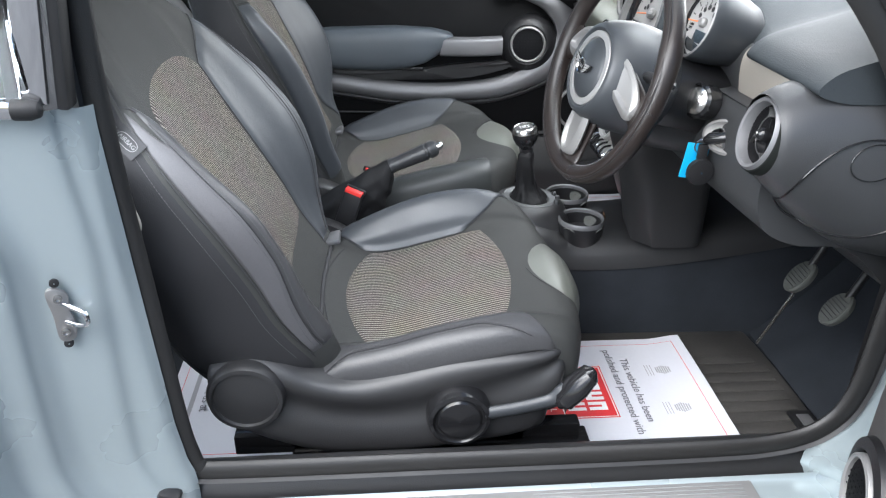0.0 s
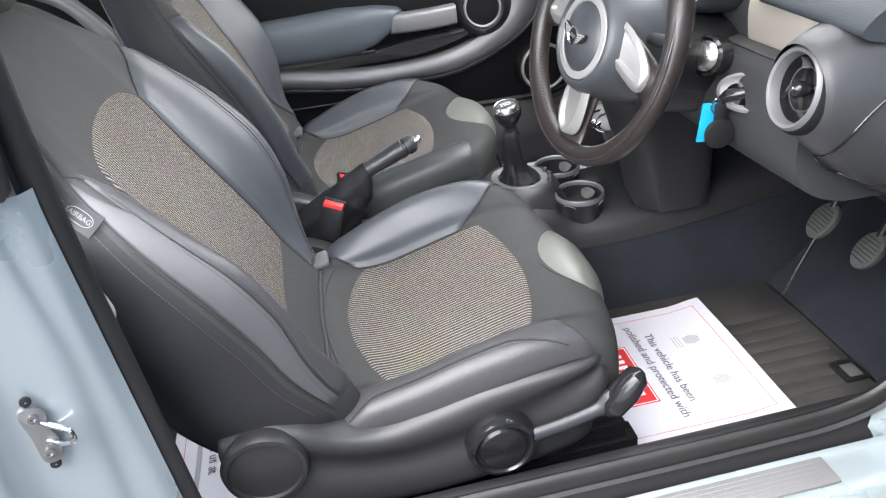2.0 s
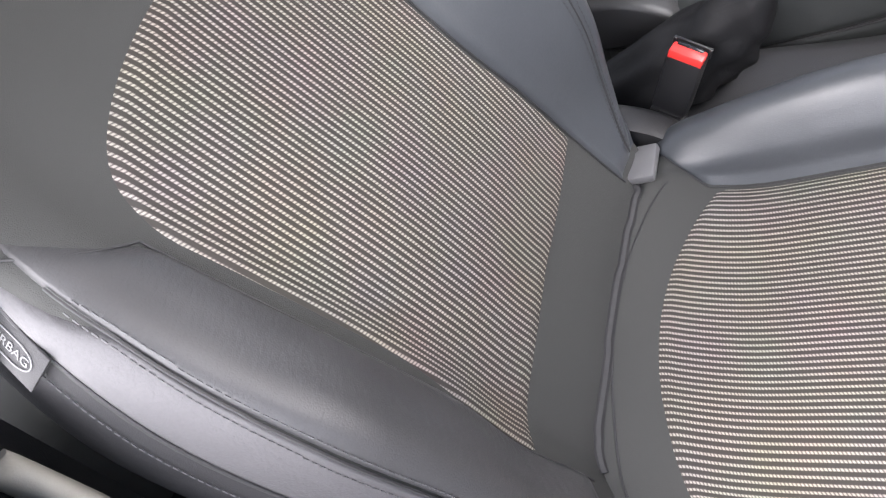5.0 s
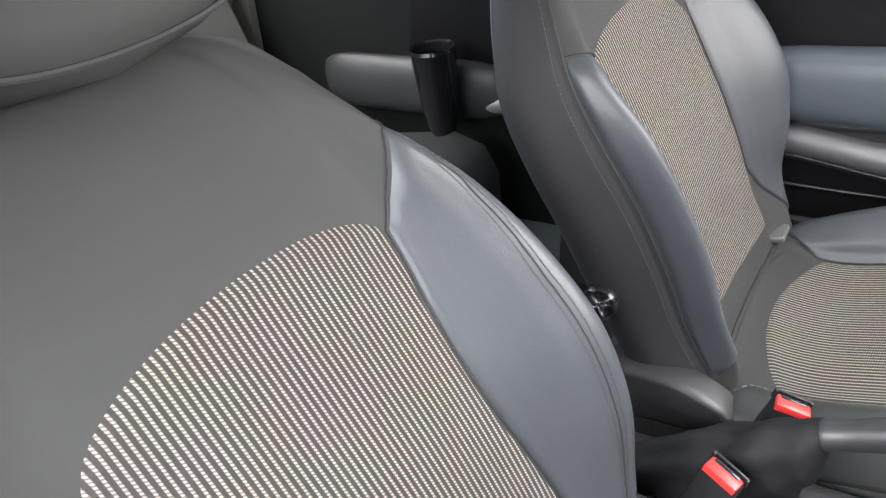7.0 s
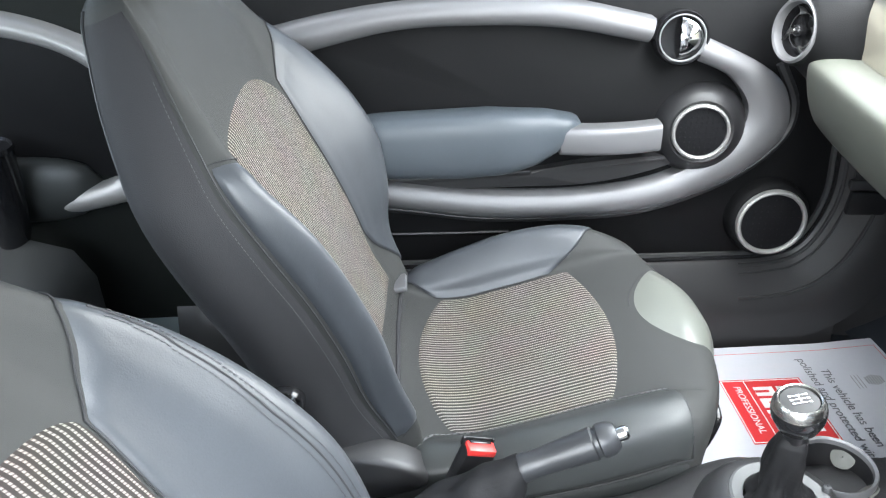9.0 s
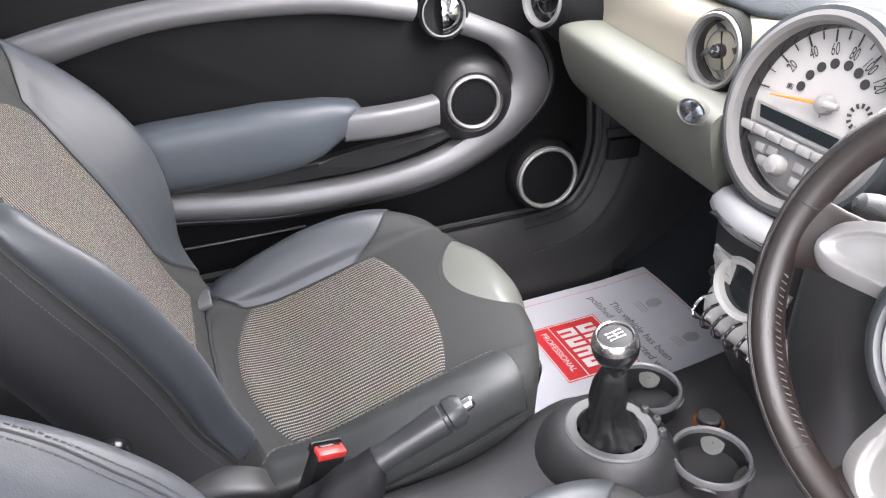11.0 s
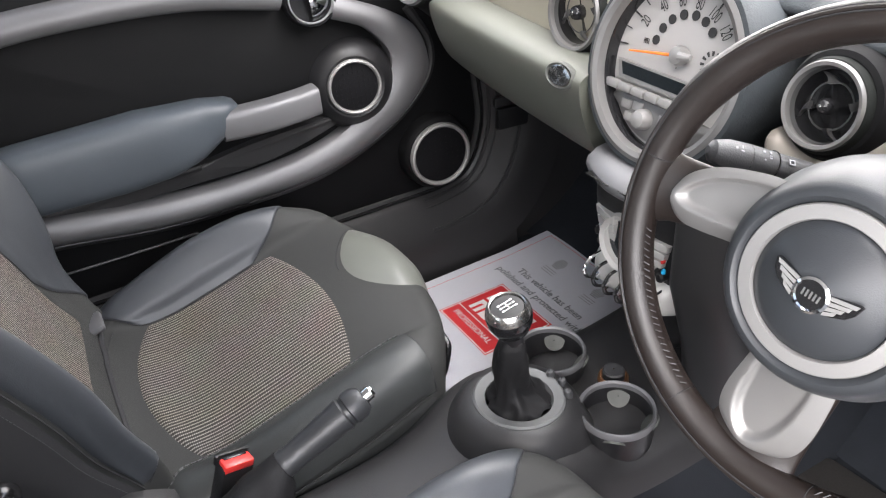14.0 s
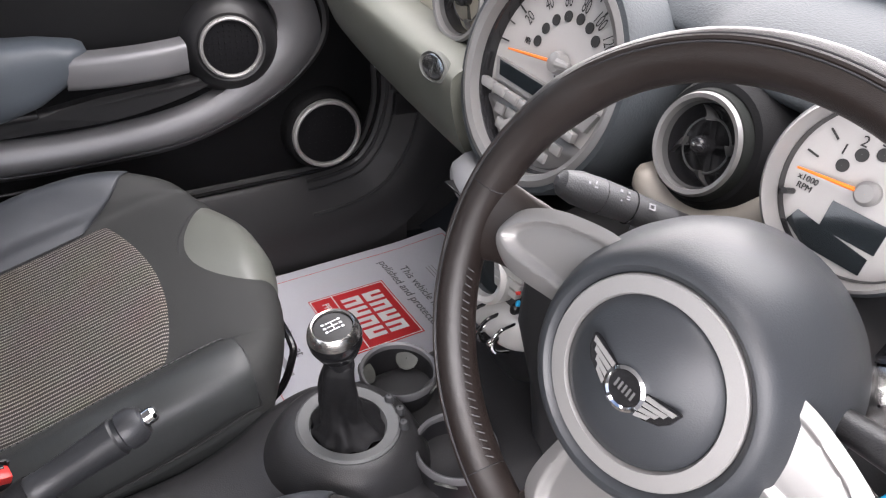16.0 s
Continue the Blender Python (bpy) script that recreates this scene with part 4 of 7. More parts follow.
for z in np.linspace(-0.02, 0.62, 10):
    pk.append([(0.95, -0.69, z), (1.05, -0.68, z), (1.40, -0.66, z)])
part("kick_panel", loft(pk, False, False), M_PLASTIC_SOFT, shell, "black plastic kick panel", 50)
part("bulkhead", box((1.42, 0, 0.4), (0.04, 1.5, 0.9), 0.0), M_CARPET, shell, "dark carpeted bulkhead")
part("tailgate", box((-1.32, 0, 0.45), (0.05, 1.6, 0.8), 0.02), M_PLASTIC, shell, "dark tailgate trim")
part("far_wing", box((-0.75, 0.80, 0.30), (0.85, 0.04, 0.75), 0.01), M_PAINT, shell, "painted far wing")
part("far_wing", box((1.25, 0.80, 0.30), (0.45, 0.04, 0.75), 0.01), M_PAINT, shell, "painted far wing")
part("underbody", box((0.05, 0, -0.10), (2.8, 1.44, 0.06), 0.01), M_PLASTIC, shell)

gr = []
for r in (0.0, 3, 10, 40, 200, 1500):
    gr.append([(r * math.cos(a) + 0.2, r * math.sin(a), -0.26) for a in np.linspace(0, 2 * math.pi, 32, endpoint=False)])
gd = part("ground", loft(gr, False), M_ASPHALT, None, "", 0)
tagged(gd, "grey asphalt under and around the car", "ground", kind="structure")

# ---- far door ----
door = thing("door_1", (0.25, 0.76, 0.2), "black passenger door panel with a silver oval trim ring", "door", kind="structure")
out = spl([(-0.33, 0.30), (-0.30, 0.235), (-0.20, 0.222), (0.30, 0.215), (0.70, 0.212), (0.86, 0.215), (0.925, 0.245), (0.960, 0.34), (0.955, 0.45), (0.94, 0.62), (0.90, 0.80), (0.60, 0.845), (0.20, 0.86), (-0.25, 0.85), (-0.36, 0.80), (-0.36, 0.55)], 120, True)
part("door_panel", plate_y(out, 0.80, 0.745, 0.012), M_DOOR, door, "black grained plastic panel", 50)
part("door_skin", plate_y(out, 0.85, 0.81), M_PAINT, door)
part("panel_edge", tube([(x, 0.747, z) for x, z in out], 0.008, 8, True, up=(0, 1, 0)), M_RUBBER, door, "black rubber edge")

cowl = spl([(-0.35, 0.222), (-0.20, 0.222), (0.30, 0.215), (0.70, 0.212), (0.86, 0.215), (0.925, 0.245), (0.960, 0.34), (0.955, 0.45), (0.94, 0.62)], 70)
cn = []
for i in range(70):
    t_ = cowl[min(i + 1, 69)] - cowl[max(i - 1, 0)]
    cn.append(np.array((t_[1], -t_[0])) / np.linalg.norm(t_))
rows_ = []
for (x, z), n_ in zip(cowl, cn):
    rows_.append([(x + n_[0] * d, y, z + n_[1] * d) for d, y in spl([(0.004, 0.775), (0.007, 0.748), (0.014, 0.738), (0.030, 0.728), (0.060, 0.712), (0.095, 0.694), (0.130, 0.684), (0.20, 0.680)], 18)])
part("sill_cowl", loft(rows_, False, False), M_PLASTIC_SOFT, shell, "black plastic sill cover sweeping up the post", 60)
part("cowl_seal", tube([(x + n_[0] * 0.006, 0.742, z + n_[1] * 0.006) for (x, z), n_ in zip(cowl, cn)], 0.006, 8, up=(0, 1, 0)), M_GLOSSBLACK, shell, "black door seal")
for d_, y_, r_ in ((0.022, 0.734, 0.0045), (0.038, 0.725, 0.003), (0.085, 0.699, 0.004)):
    part("cowl_ridge", tube([(x + n_[0] * d_, y_, z + n_[1] * d_) for (x, z), n_ in zip(cowl[30:], cn[30:])], r_, 8, up=(0, 1, 0)), M_PLASTIC_SOFT, shell, "moulded ridge")
part("kick_flap", box((1.015, 0.688, 0.352), (0.082, 0.016, 0.050), 0.006, Euler((0, 0.06, 0)).to_matrix()), M_PLASTIC, shell, "small black hinged flap")
part("kick_flap_lid", box((1.012, 0.690, 0.392), (0.088, 0.016, 0.022), 0.006, Euler((0, 0.06, 0)).to_matrix()), M_PLASTIC_SOFT, shell, "small black flap lid")

rin = [(-0.20, 0.56), (-0.16, 0.47), (-0.07, 0.435), (0.06, 0.420), (0.25, 0.390), (0.40, 0.383), (0.56, 0.398), (0.665, 0.44), (0.735, 0.50), (0.745, 0.555), (0.70, 0.612), (0.625, 0.648)]
rout = [(-0.27, 0.56), (-0.22, 0.43), (-0.09, 0.380), (0.06, 0.365), (0.24, 0.337), (0.41, 0.333), (0.58, 0.345), (0.73, 0.402), (0.815, 0.475), (0.828, 0.540), (0.785, 0.615), (0.645, 0.685)]


def strip(inner, outer_c, n, y_face, y_base, crown=0.012, m=9):
    a, b = spl(inner, n), spl(outer_c, n)
    rings = []
    for p, q in zip(a, b):
        ring = []
        for f in np.linspace(0, 1, m):
            x, z = p * (1 - f) + q * f
            ring.append((x, y_face + crown * (2 * f - 1) ** 2, z))
        ring.append((q[0], y_base, q[1]))
        ring.append((p[0], y_base, p[1]))
        rings.append(ring)
    return loft(rings)


part("trim_ring", strip(rin, rout, 90, 0.700, 0.75, 0.014), M_SILVER, door, "satin silver oval trim ring", 50)
b_hi = [(-0.27, 0.62), (-0.20, 0.695), (-0.10, 0.727), (0.05, 0.753), (0.20, 0.762), (0.38, 0.757), (0.548, 0.722)]
b_lo = [(-0.20, 0.62), (-0.15, 0.655), (-0.06, 0.682), (0.08, 0.712), (0.22, 0.718), (0.38, 0.710), (0.538, 0.680)]
part("trim_bar", strip(b_lo, b_hi, 60, 0.700, 0.75, 0.014), M_SILVER, door, "satin silver upper trim bar", 50)
rec = spl([(-0.20, 0.56), (-0.15, 0.47), (0.06, 0.425), (0.25, 0.395), (0.40, 0.388), (0.56, 0.402), (0.665, 0.445), (0.73, 0.50), (0.74, 0.555), (0.69, 0.615), (0.60, 0.66), (0.38, 0.706), (0.2, 0.712), (0.06, 0.705), (-0.1, 0.67)], 90, True)
part("door_inlay", plate_y(rec, 0.747, 0.741, 0.002), M_DOOR, door, "dark inner panel")
lip = spl([(-0.10, 0.36), (0.06, 0.352), (0.24, 0.325), (0.41, 0.320), (0.58, 0.332), (0.74, 0.392), (0.832, 0.47), (0.848, 0.545), (0.805, 0.628)], 60)
part("ring_bezel", tube([(x, 0.742, z) for x, z in lip], 0.010, 8, up=(0, 1, 0)), M_PLASTIC_SOFT, door)
line = spl([(-0.1, 0.300), (0.1, 0.292), (0.3, 0.290)], 20)
part("pocket_edge", tube([(x, 0.738, z) for x, z in line], 0.003, 6), M_PLASTIC, door)

hc = np.array((0.600, 0.725, 0.685))
hx = (-0.10, -0.98, 0.16)
dh = part("handle_bezel", lathe(hc, hx, [(0.050, -0.02), (0.050, 0.010), (0.0465, 0.015), (0.042, 0.012), (0.040, 0.008), (0.039, -0.008), (0.001, -0.010)], 56), M_GLOSSBLACK, door, "round black handle recess")
part("handle_ring", lathe(hc + np.array(hx) * 0.014, hx, [(0.039, 0), (0.0405, 0.003), (0.0420, 0.0045), (0.0405, 0.005), (0.039, 0.003)], 56), M_SILVER, dh)
u_, v_, w_ = frame_of(hx)
lever = []
for f in np.linspace(-1, 1, 15):
    wv = 0.040 * math.sqrt(max(0.0, 1 - f * f)) + 0.001
    lever.append([hc + v_ * f * 0.038 + u_ * (s * wv) + w_ * (0.004 + 0.012 * (1 - f * f) * (0.3 + 0.7 * (1 - ((s - 0.25) / 0.7) ** 2))) for s in np.linspace(-0.05, 1.0, 9)])
part("door_handle", loft(lever, False, False), M_CHROME, dh, "chrome half-moon door release")

pc = np.array((0.6565, 0.704, 0.5098))
px = (-0.156, -0.984, 0.083)
pod = part("speaker_pod", lathe(pc - np.array(px) * 0.050, px, [(0.094, 0.0), (0.092, 0.014), (0.086, 0.028), (0.076, 0.042), (0.066, 0.051), (0.060, 0.054), (0.055, 0.052)], 64), M_PLASTIC, door, "black cone-shaped speaker pod")


def speaker(parent, c, axis, r):
    g = part("speaker_grille", lathe(c, axis, [(r * 0.86, -0.004), (r * 0.86, 0.0), (r * 0.4, 0.003), (0.001, 0.004)], 56), M_GRILLE, parent, "black speaker mesh")
    part("speaker_ring", lathe(c, axis, [(r * 0.86, -0.006), (r * 0.87, 0.005), (r * 0.92, 0.008), (r * 0.98, 0.006), (r, 0.0), (r, -0.008)], 64), M_SATIN, parent, "silver speaker ring")
    holes = []
    u, v, w = frame_of(axis)
    for i in range(9):
        for j in range(9):
            a, b = (i - 4) * r * 0.18, (j - 4) * r * 0.18
            if math.hypot(a, b) < r * 0.76:
                holes.append(lathe(np.array(c) + u * a + v * b + w * 0.0035, axis, [(0.0020, 0), (0.0012, 0.0008), (0.0001, 0.001)], 6))
    part("mesh_dots", join(*holes), M_DOOR, g, "", 0)


speaker(pod, pc + np.array(px) * 0.002, px, 0.0546)
lc = np.array((0.8334, 0.719, 0.309))
lx = (-0.06, -0.99, 0.05)
ls = part("speaker_surround", lathe(lc, lx, [(0.084, -0.030), (0.082, 0.004), (0.079, 0.013), (0.074, 0.017), (0.070, 0.016)], 64), M_DOOR, door, "black speaker surround")
speaker(ls, lc + np.array(lx) * 0.020, lx, 0.0715)

# armrest and pull
arm = []
for f in np.linspace(0, 1, 40):
    x = -0.10 + 0.525 * f
    zt = float(np.interp(x, [-0.1, 0.05, 0.25, 0.36, 0.41, 0.425], [0.545, 0.561, 0.567, 0.559, 0.547, 0.537]))
    zb = float(np.interp(x, [-0.1, 0.05, 0.20, 0.28, 0.34, 0.39, 0.425], [0.449, 0.441, 0.436, 0.441, 0.457, 0.487, 0.533]))
    th = float(np.interp(x, [-0.1, 0.30, 0.40, 0.425], [0.085, 0.085, 0.070, 0.045]))
    ring = []
    for a in np.linspace(0, 2 * math.pi, 28, endpoint=False):
        ca, sa = math.cos(a), math.sin(a)
        ring.append((x, 0.748 - th * 0.5 + th * 0.5 * math.copysign(abs(ca) ** 0.5, ca), (zt + zb) / 2 + (zt - zb) / 2 * math.copysign(abs(sa) ** 0.7, sa)))
    arm.append(ring)
part("armrest", loft(arm), M_ARM, door, "blue-grey leather armrest pad", 60)
pull = []
for f in np.linspace(0, 1, 14):
    x = 0.385 + 0.19 * f
    zc = 0.506 + 0.002 * f
    yc = 0.690 + 0.012 * (2 * f - 1) ** 2
    pull.append([(x, yc + 0.024 * math.copysign(abs(math.cos(a)) ** 0.4, math.cos(a)), zc + 0.027 * math.copysign(abs(math.sin(a)) ** 0.4, math.sin(a))) for a in np.linspace(0, 2 * math.pi, 24, endpoint=False)])
part("pull_bar", loft(pull), M_SILVER, door, "satin silver pull bar", 50)
pocket = spl([(0.02, 0.405), (0.25, 0.398), (0.45, 0.40), (0.58, 0.425), (0.64, 0.455), (0.45, 0.447), (0.30, 0.430), (0.05, 0.432)], 60, True)
part("door_pocket", plate_y(pocket, 0.742, 0.722, 0.006), M_PLASTIC_SOFT, door, "black pocket lip", 50)
part("pocket_catch", box((0.30, 0.715, 0.437), (0.07, 0.03, 0.012), 0.004), M_PLASTIC, door)

# ---- rear of the cabin ----
rp = thing("rear_side_panel", (-0.65, 0.74, 0.2), "dark rear side trim with a silver ring and padded armrest", "side trim", kind="structure")
part("side_panel", plate_y([(-0.345, 0.12), (-0.345, 0.93), (-1.28, 0.93), (-1.28, 0.12)], 0.78, 0.715, 0.01), M_REARTRIM, rp, "black trim panel", 50)
r_in = [(-1.29, 0.58), (-1.19, 0.703), (-1.09, 0.737), (-0.92, 0.760), (-0.77, 0.757), (-0.65, 0.738), (-0.57, 0.725), (-0.49, 0.699), (-0.43, 0.653), (-0.385, 0.57), (-0.40, 0.50), (-0.46, 0.453), (-0.56, 0.432), (-0.66, 0.425)]
r_out = [(-1.34, 0.58), (-1.20, 0.750), (-1.08, 0.780), (-0.92, 0.800), (-0.77, 0.797), (-0.64, 0.773), (-0.56, 0.759), (-0.48, 0.731), (-0.415, 0.690), (-0.335, 0.57), (-0.37, 0.44), (-0.45, 0.410), (-0.56, 0.390), (-0.66, 0.383)]
# Paler silver than the door's ring, to hold the quarter window's light.
part("trim_ring", strip(r_in[::-1], r_out[::-1], 80, 0.672, 0.72, 0.012), M_SATIN, rp, "satin silver trim ring", 50)
# Paler plate that paints the rear window's light on the panel's back end.
part("rear_edge", plate_y([(-1.205, 0.700), (-1.212, 0.60), (-1.222, 0.44), (-1.272, 0.40), (-1.272, 0.71)], 0.714, 0.690, 0.004), M_BENCH, rp, "pale band for the light on the panel's rear edge")
# Thin plate, darker than the trim around it.
part("belt_recess", plate_y([(-0.705, 0.742), (-0.740, 0.60), (-0.757, 0.50), (-0.42, 0.45), (-0.41, 0.66), (-0.52, 0.71), (-0.62, 0.742)], 0.716, 0.709, 0.003), M_DOOR, rp, "black area of the panel behind the cup holder")
rarm = []
for f in np.linspace(0, 1, 24):
    x = -1.02 + 0.54 * f
    e = math.sqrt(max(0.0, 1 - (2 * f - 1) ** 6)) + 0.02
    rarm.append([(x, 0.72 - 0.055 * e * (0.5 + 0.5 * math.cos(a)), 0.440 + 0.066 * e * math.sin(a)) for a in np.linspace(0, 2 * math.pi, 20, endpoint=False)])
# Darker hide than the door's armrest; the dim rear is put into its colour.
part("armrest", loft(rarm), M_DARKHIDE, rp, "blue-grey padded armrest", 60)
part("cup_holder", lathe((-0.632, 0.625, 0.36), (0.0, -0.03, 1), [(0.012, 0.0), (0.026, 0.006), (0.034, 0.03), (0.040, 0.07), (0.045, 0.14), (0.0475, 0.184), (0.050, 0.189), (0.048, 0.196), (0.043, 0.192), (0.040, 0.13), (0.030, 0.02), (0.001, 0.018)], 40), M_GLOSSBLACK, rp, "black tapered cup holder")
part("far_post", box((-0.335, 0.745, 0.70), (0.07, 0.05, 0.95), 0.015), M_PLASTIC, rp, "black centre post")

bench = thing("rear_bench", (-0.85, 0, 0.1), "dark grey cloth rear bench with striped panels", "seat")
bc = []
for y in np.linspace(-0.60, 0.62, 25):
    dip = 0.03 * (math.cos((abs(y) - 0.32) * 9) if abs(abs(y) - 0.32) < 0.3 else -0.9)
    bc.append([(x, y, z - dip * g) for x, z, g in ((-1.05, 0.30, 0), (-0.95, 0.30, 1), (-0.75, 0.325, 1), (-0.60, 0.345, 1), (-0.53, 0.335, 0.5), (-0.50, 0.29, 0), (-0.50, 0.10, 0), (-1.05, 0.10, 0))])
part("bench_cushion", loft(bc), M_CLOTH, bench, "dark grey cloth cushion", 60)
bb = []
for y in np.linspace(-0.60, 0.62, 25):
    dip = 0.035 * (math.cos((abs(y) - 0.32) * 9) if abs(abs(y) - 0.32) < 0.3 else -0.9)
    bb.append([(x - 0.20 - dip * g, y, z) for x, z, g in ((-0.93, 0.28, 0), (-0.95, 0.40, 1), (-1.02, 0.60, 1), (-1.08, 0.76, 1), (-1.11, 0.83, 0.5), (-1.17, 0.85, 0), (-1.22, 0.80, 0), (-1.10, 0.28, 0))])
part("bench_back", loft(bb), M_BENCH, bench, "warm grey cloth backrest", 60)
for y0 in (-0.32, 0.32):
    vs, uvs = [], []
    for i in range(15):
        for j in range(21):
            a, b = i / 14 * 2 - 1, j / 20
            dip = 0.035 * math.cos(a * 0.17 * 9)
            z = 0.42 + 0.38 * b
            vs.append((np.interp(z, [0.40, 0.60, 0.76, 0.83], [-0.95, -1.02, -1.08, -1.11]) - 0.20 - dip + 0.006, y0 + 0.17 * a, z))
            uvs.append((0.17 * a, z))
    part("striped_panel", (vs, grid_faces(15, 21)), M_STRIPE, bench, "striped cloth panel", 60, uvs)
belt = thing("rear_seat_belt", (-1.22, 0.44, 0.55), "dark webbing rear seat belt with a buckle tongue", "seat belt")
part("webbing", prism([(-1.308, 0.440, 0.84), (-1.308, 0.487, 0.84), (-1.210, 0.466, 0.55), (-1.210, 0.420, 0.55)], (0.005, 0.0, 0.002)), M_BELT, belt)
part("tongue", box((-1.235, 0.448, 0.640), (0.02, 0.055, 0.06), 0.006), M_PLASTIC, belt)
# ---- dashboard ----
dash = thing("dashboard", (0.95, 0, 0.55), "dark dashboard with champagne trim and round vents", "dashboard", kind="structure")


def skew(geo, rise=0.035):
    """The far half of the dash runs a little forward and up."""
    return [(x + 0.06 * max(0, y), y, z + rise * max(0, y)) for x, y, z in geo[0]], geo[1]


top_prof = [(1.30, 0.790), (1.15, 0.815), (1.00, 0.826), (0.90, 0.824), (0.84, 0.812), (0.812, 0.795), (0.806, 0.778), (0.85, 0.765), (1.0, 0.74), (1.30, 0.70)]
rings = []
for y in np.linspace(-0.69, 0.69, 70):
    e = smoothstep(0.50, 0.69, abs(y)) * (1 if y > 0 else 0)
    lip = smoothstep(-0.30, -0.43, y)
    nb = 0.045 * smoothstep(0.17, 0.11, abs(y)) + 0.035 * smoothstep(0.10, 0.06, abs(y + 0.366))
    rings.append([(x + 0.03 * e * (1 if x < 1 else 0) + nb * smoothstep(1.0, 0.9, x) - 0.026 * lip * smoothstep(0.96, 0.84, x), y, z - 0.045 * e - 0.036 * lip * smoothstep(1.02, 0.84, x)) for x, z in spl(top_prof, 44, True)])
part("upper_pad", skew(loft(rings)), M_DASH, dash, "grained dark grey upper pad", 60)


def dash_bar(prof, y0, y1, n, bend=0.03, m=40):
    rr = []
    for y in np.linspace(y0, y1, n):
        e = (abs(y) / 0.66) ** 3
        rr.append([(x + bend * e, y, z) for x, z in spl(prof, m, True)])
    return loft(rr)


trim = [(0.812, 0.779), (0.798, 0.765), (0.790, 0.740), (0.791, 0.700), (0.796, 0.668), (0.83, 0.666), (0.85, 0.72), (0.85, 0.77)]
part("trim_panel", skew(dash_bar(trim, 0.120, 0.60, 30), 0.010), M_CREAM, dash, "pale champagne trim panel", 60)
low_trim = [(0.812, 0.752), (0.794, 0.745), (0.786, 0.725), (0.788, 0.690), (0.796, 0.668), (0.83, 0.666), (0.85, 0.72), (0.85, 0.748)]
part("trim_panel", dash_bar(low_trim, -0.60, -0.425, 20), M_TAUPE, dash, "pale champagne trim panel", 60)
part("cluster_panel", dash_bar([(x + 0.004, z) for x, z in low_trim], -0.423, -0.262, 16), M_KNEE, dash, "black panel behind the gauge", 60)
glove = [(0.79, 0.684), (0.752, 0.683), (0.730, 0.676), (0.722, 0.663), (0.727, 0.630), (0.742, 0.588), (0.766, 0.552), (0.805, 0.530), (0.95, 0.520), (0.95, 0.675)]
gl = part("glove_box", skew(dash_bar(glove, 0.112, 0.60, 26), 0.0), M_GLOVE, dash, "olive-grey padded glove box", 60)
ov = np.array((0.7330, 0.158, 0.668))
oa = (-0.95, 0, 0.30)
part("glove_button_bezel", lathe(ov, oa, [(0.027, -0.006), (0.027, 0.001), (0.024, 0.003), (0.022, 0.001)], 40, sx=1.15, sy=0.66), M_TAB, gl, "grey-green oval bezel")
part("glove_button", lathe(ov, oa, [(0.0215, -0.002), (0.0205, 0.0018), (0.0185, 0.0026), (0.001, 0.0014)], 40, sx=1.15, sy=0.66), M_STEEL, gl, "chrome oval push button")
knee = [(0.79, 0.674), (0.768, 0.668), (0.755, 0.645), (0.749, 0.60), (0.752, 0.545), (0.775, 0.505), (0.83, 0.482), (0.92, 0.470), (1.03, 0.38), (1.10, 0.40), (1.0, 0.665)]
part("knee_panel", dash_bar(knee, -0.62, -0.17, 24, 0.02), M_KNEE, dash, "black lower dash panel", 60)

# rounded dash ends that carry the outer vents
for sg in (-1, 1):
    vx, vz = (0.735, 0.672) if sg < 0 else (0.775, 0.712)
    rows_ = [(0.0, 0.057, 0.057, 0.643, vz, 2.0), (0.012, 0.064, 0.066, 0.642, vz - 0.002, 2.0), (0.045, 0.074, 0.086, 0.636, vz - 0.012, 2.1), (0.10, 0.082, 0.112, 0.628, vz - 0.030, 2.3), (0.18, 0.086, 0.138, 0.622, vz - 0.048, 2.5),
             (0.30, 0.090, 0.150, 0.618, vz - 0.058, 2.6), (0.45, 0.090, 0.150, 0.612, vz - 0.062, 2.6)]
    lobe = []
    for dx_, ry, rz, y0, z0, p in spl(rows_, 24):
        lobe.append([(vx + dx_, sg * (y0 + ry * math.copysign(abs(math.cos(a)) ** (2 / p), math.cos(a))), z0 + rz * math.copysign(abs(math.sin(a)) ** (2 / p), math.sin(a))) for a in np.linspace(0, 2 * math.pi, 64, endpoint=False)])
    # Far end gets a darker skin, so its shade sits in the colour.
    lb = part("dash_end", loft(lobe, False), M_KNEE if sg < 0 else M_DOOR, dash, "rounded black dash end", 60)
    if sg < 0:
        table_ = spl(rows_, 80)

        def end_face(x, z, off=0.0008):
            """A point on the rounded dash end, seen from the door."""
            ry, rz, y0, z0, p = (float(np.interp(x - vx, table_[:, 0], table_[:, k])) for k in range(1, 6))
            si = min(1.0, abs(z - z0) / rz) ** (p / 2)
            return (x, -(y0 + ry * math.sqrt(max(0.0, 1 - si * si)) ** (2 / p)) - off, z)
        part("end_cover", tube([end_face(0.866 + 0.096 * math.cos(a), 0.606 + 0.078 * math.sin(a)) for a in np.linspace(0, 2 * math.pi, 72, endpoint=False)], 0.0016, 6, True, up=(0, 1, 0)), M_GLOSSBLACK, lb, "cover joint")
        part("cover_notch", tube([end_face(0.872 + 0.036 * math.cos(a), 0.652 + 0.026 * math.sin(a)) for a in np.linspace(0, 2 * math.pi, 48, endpoint=False)], 0.0010, 6, True, up=(0, 1, 0)), M_GLOSSBLACK, lb)
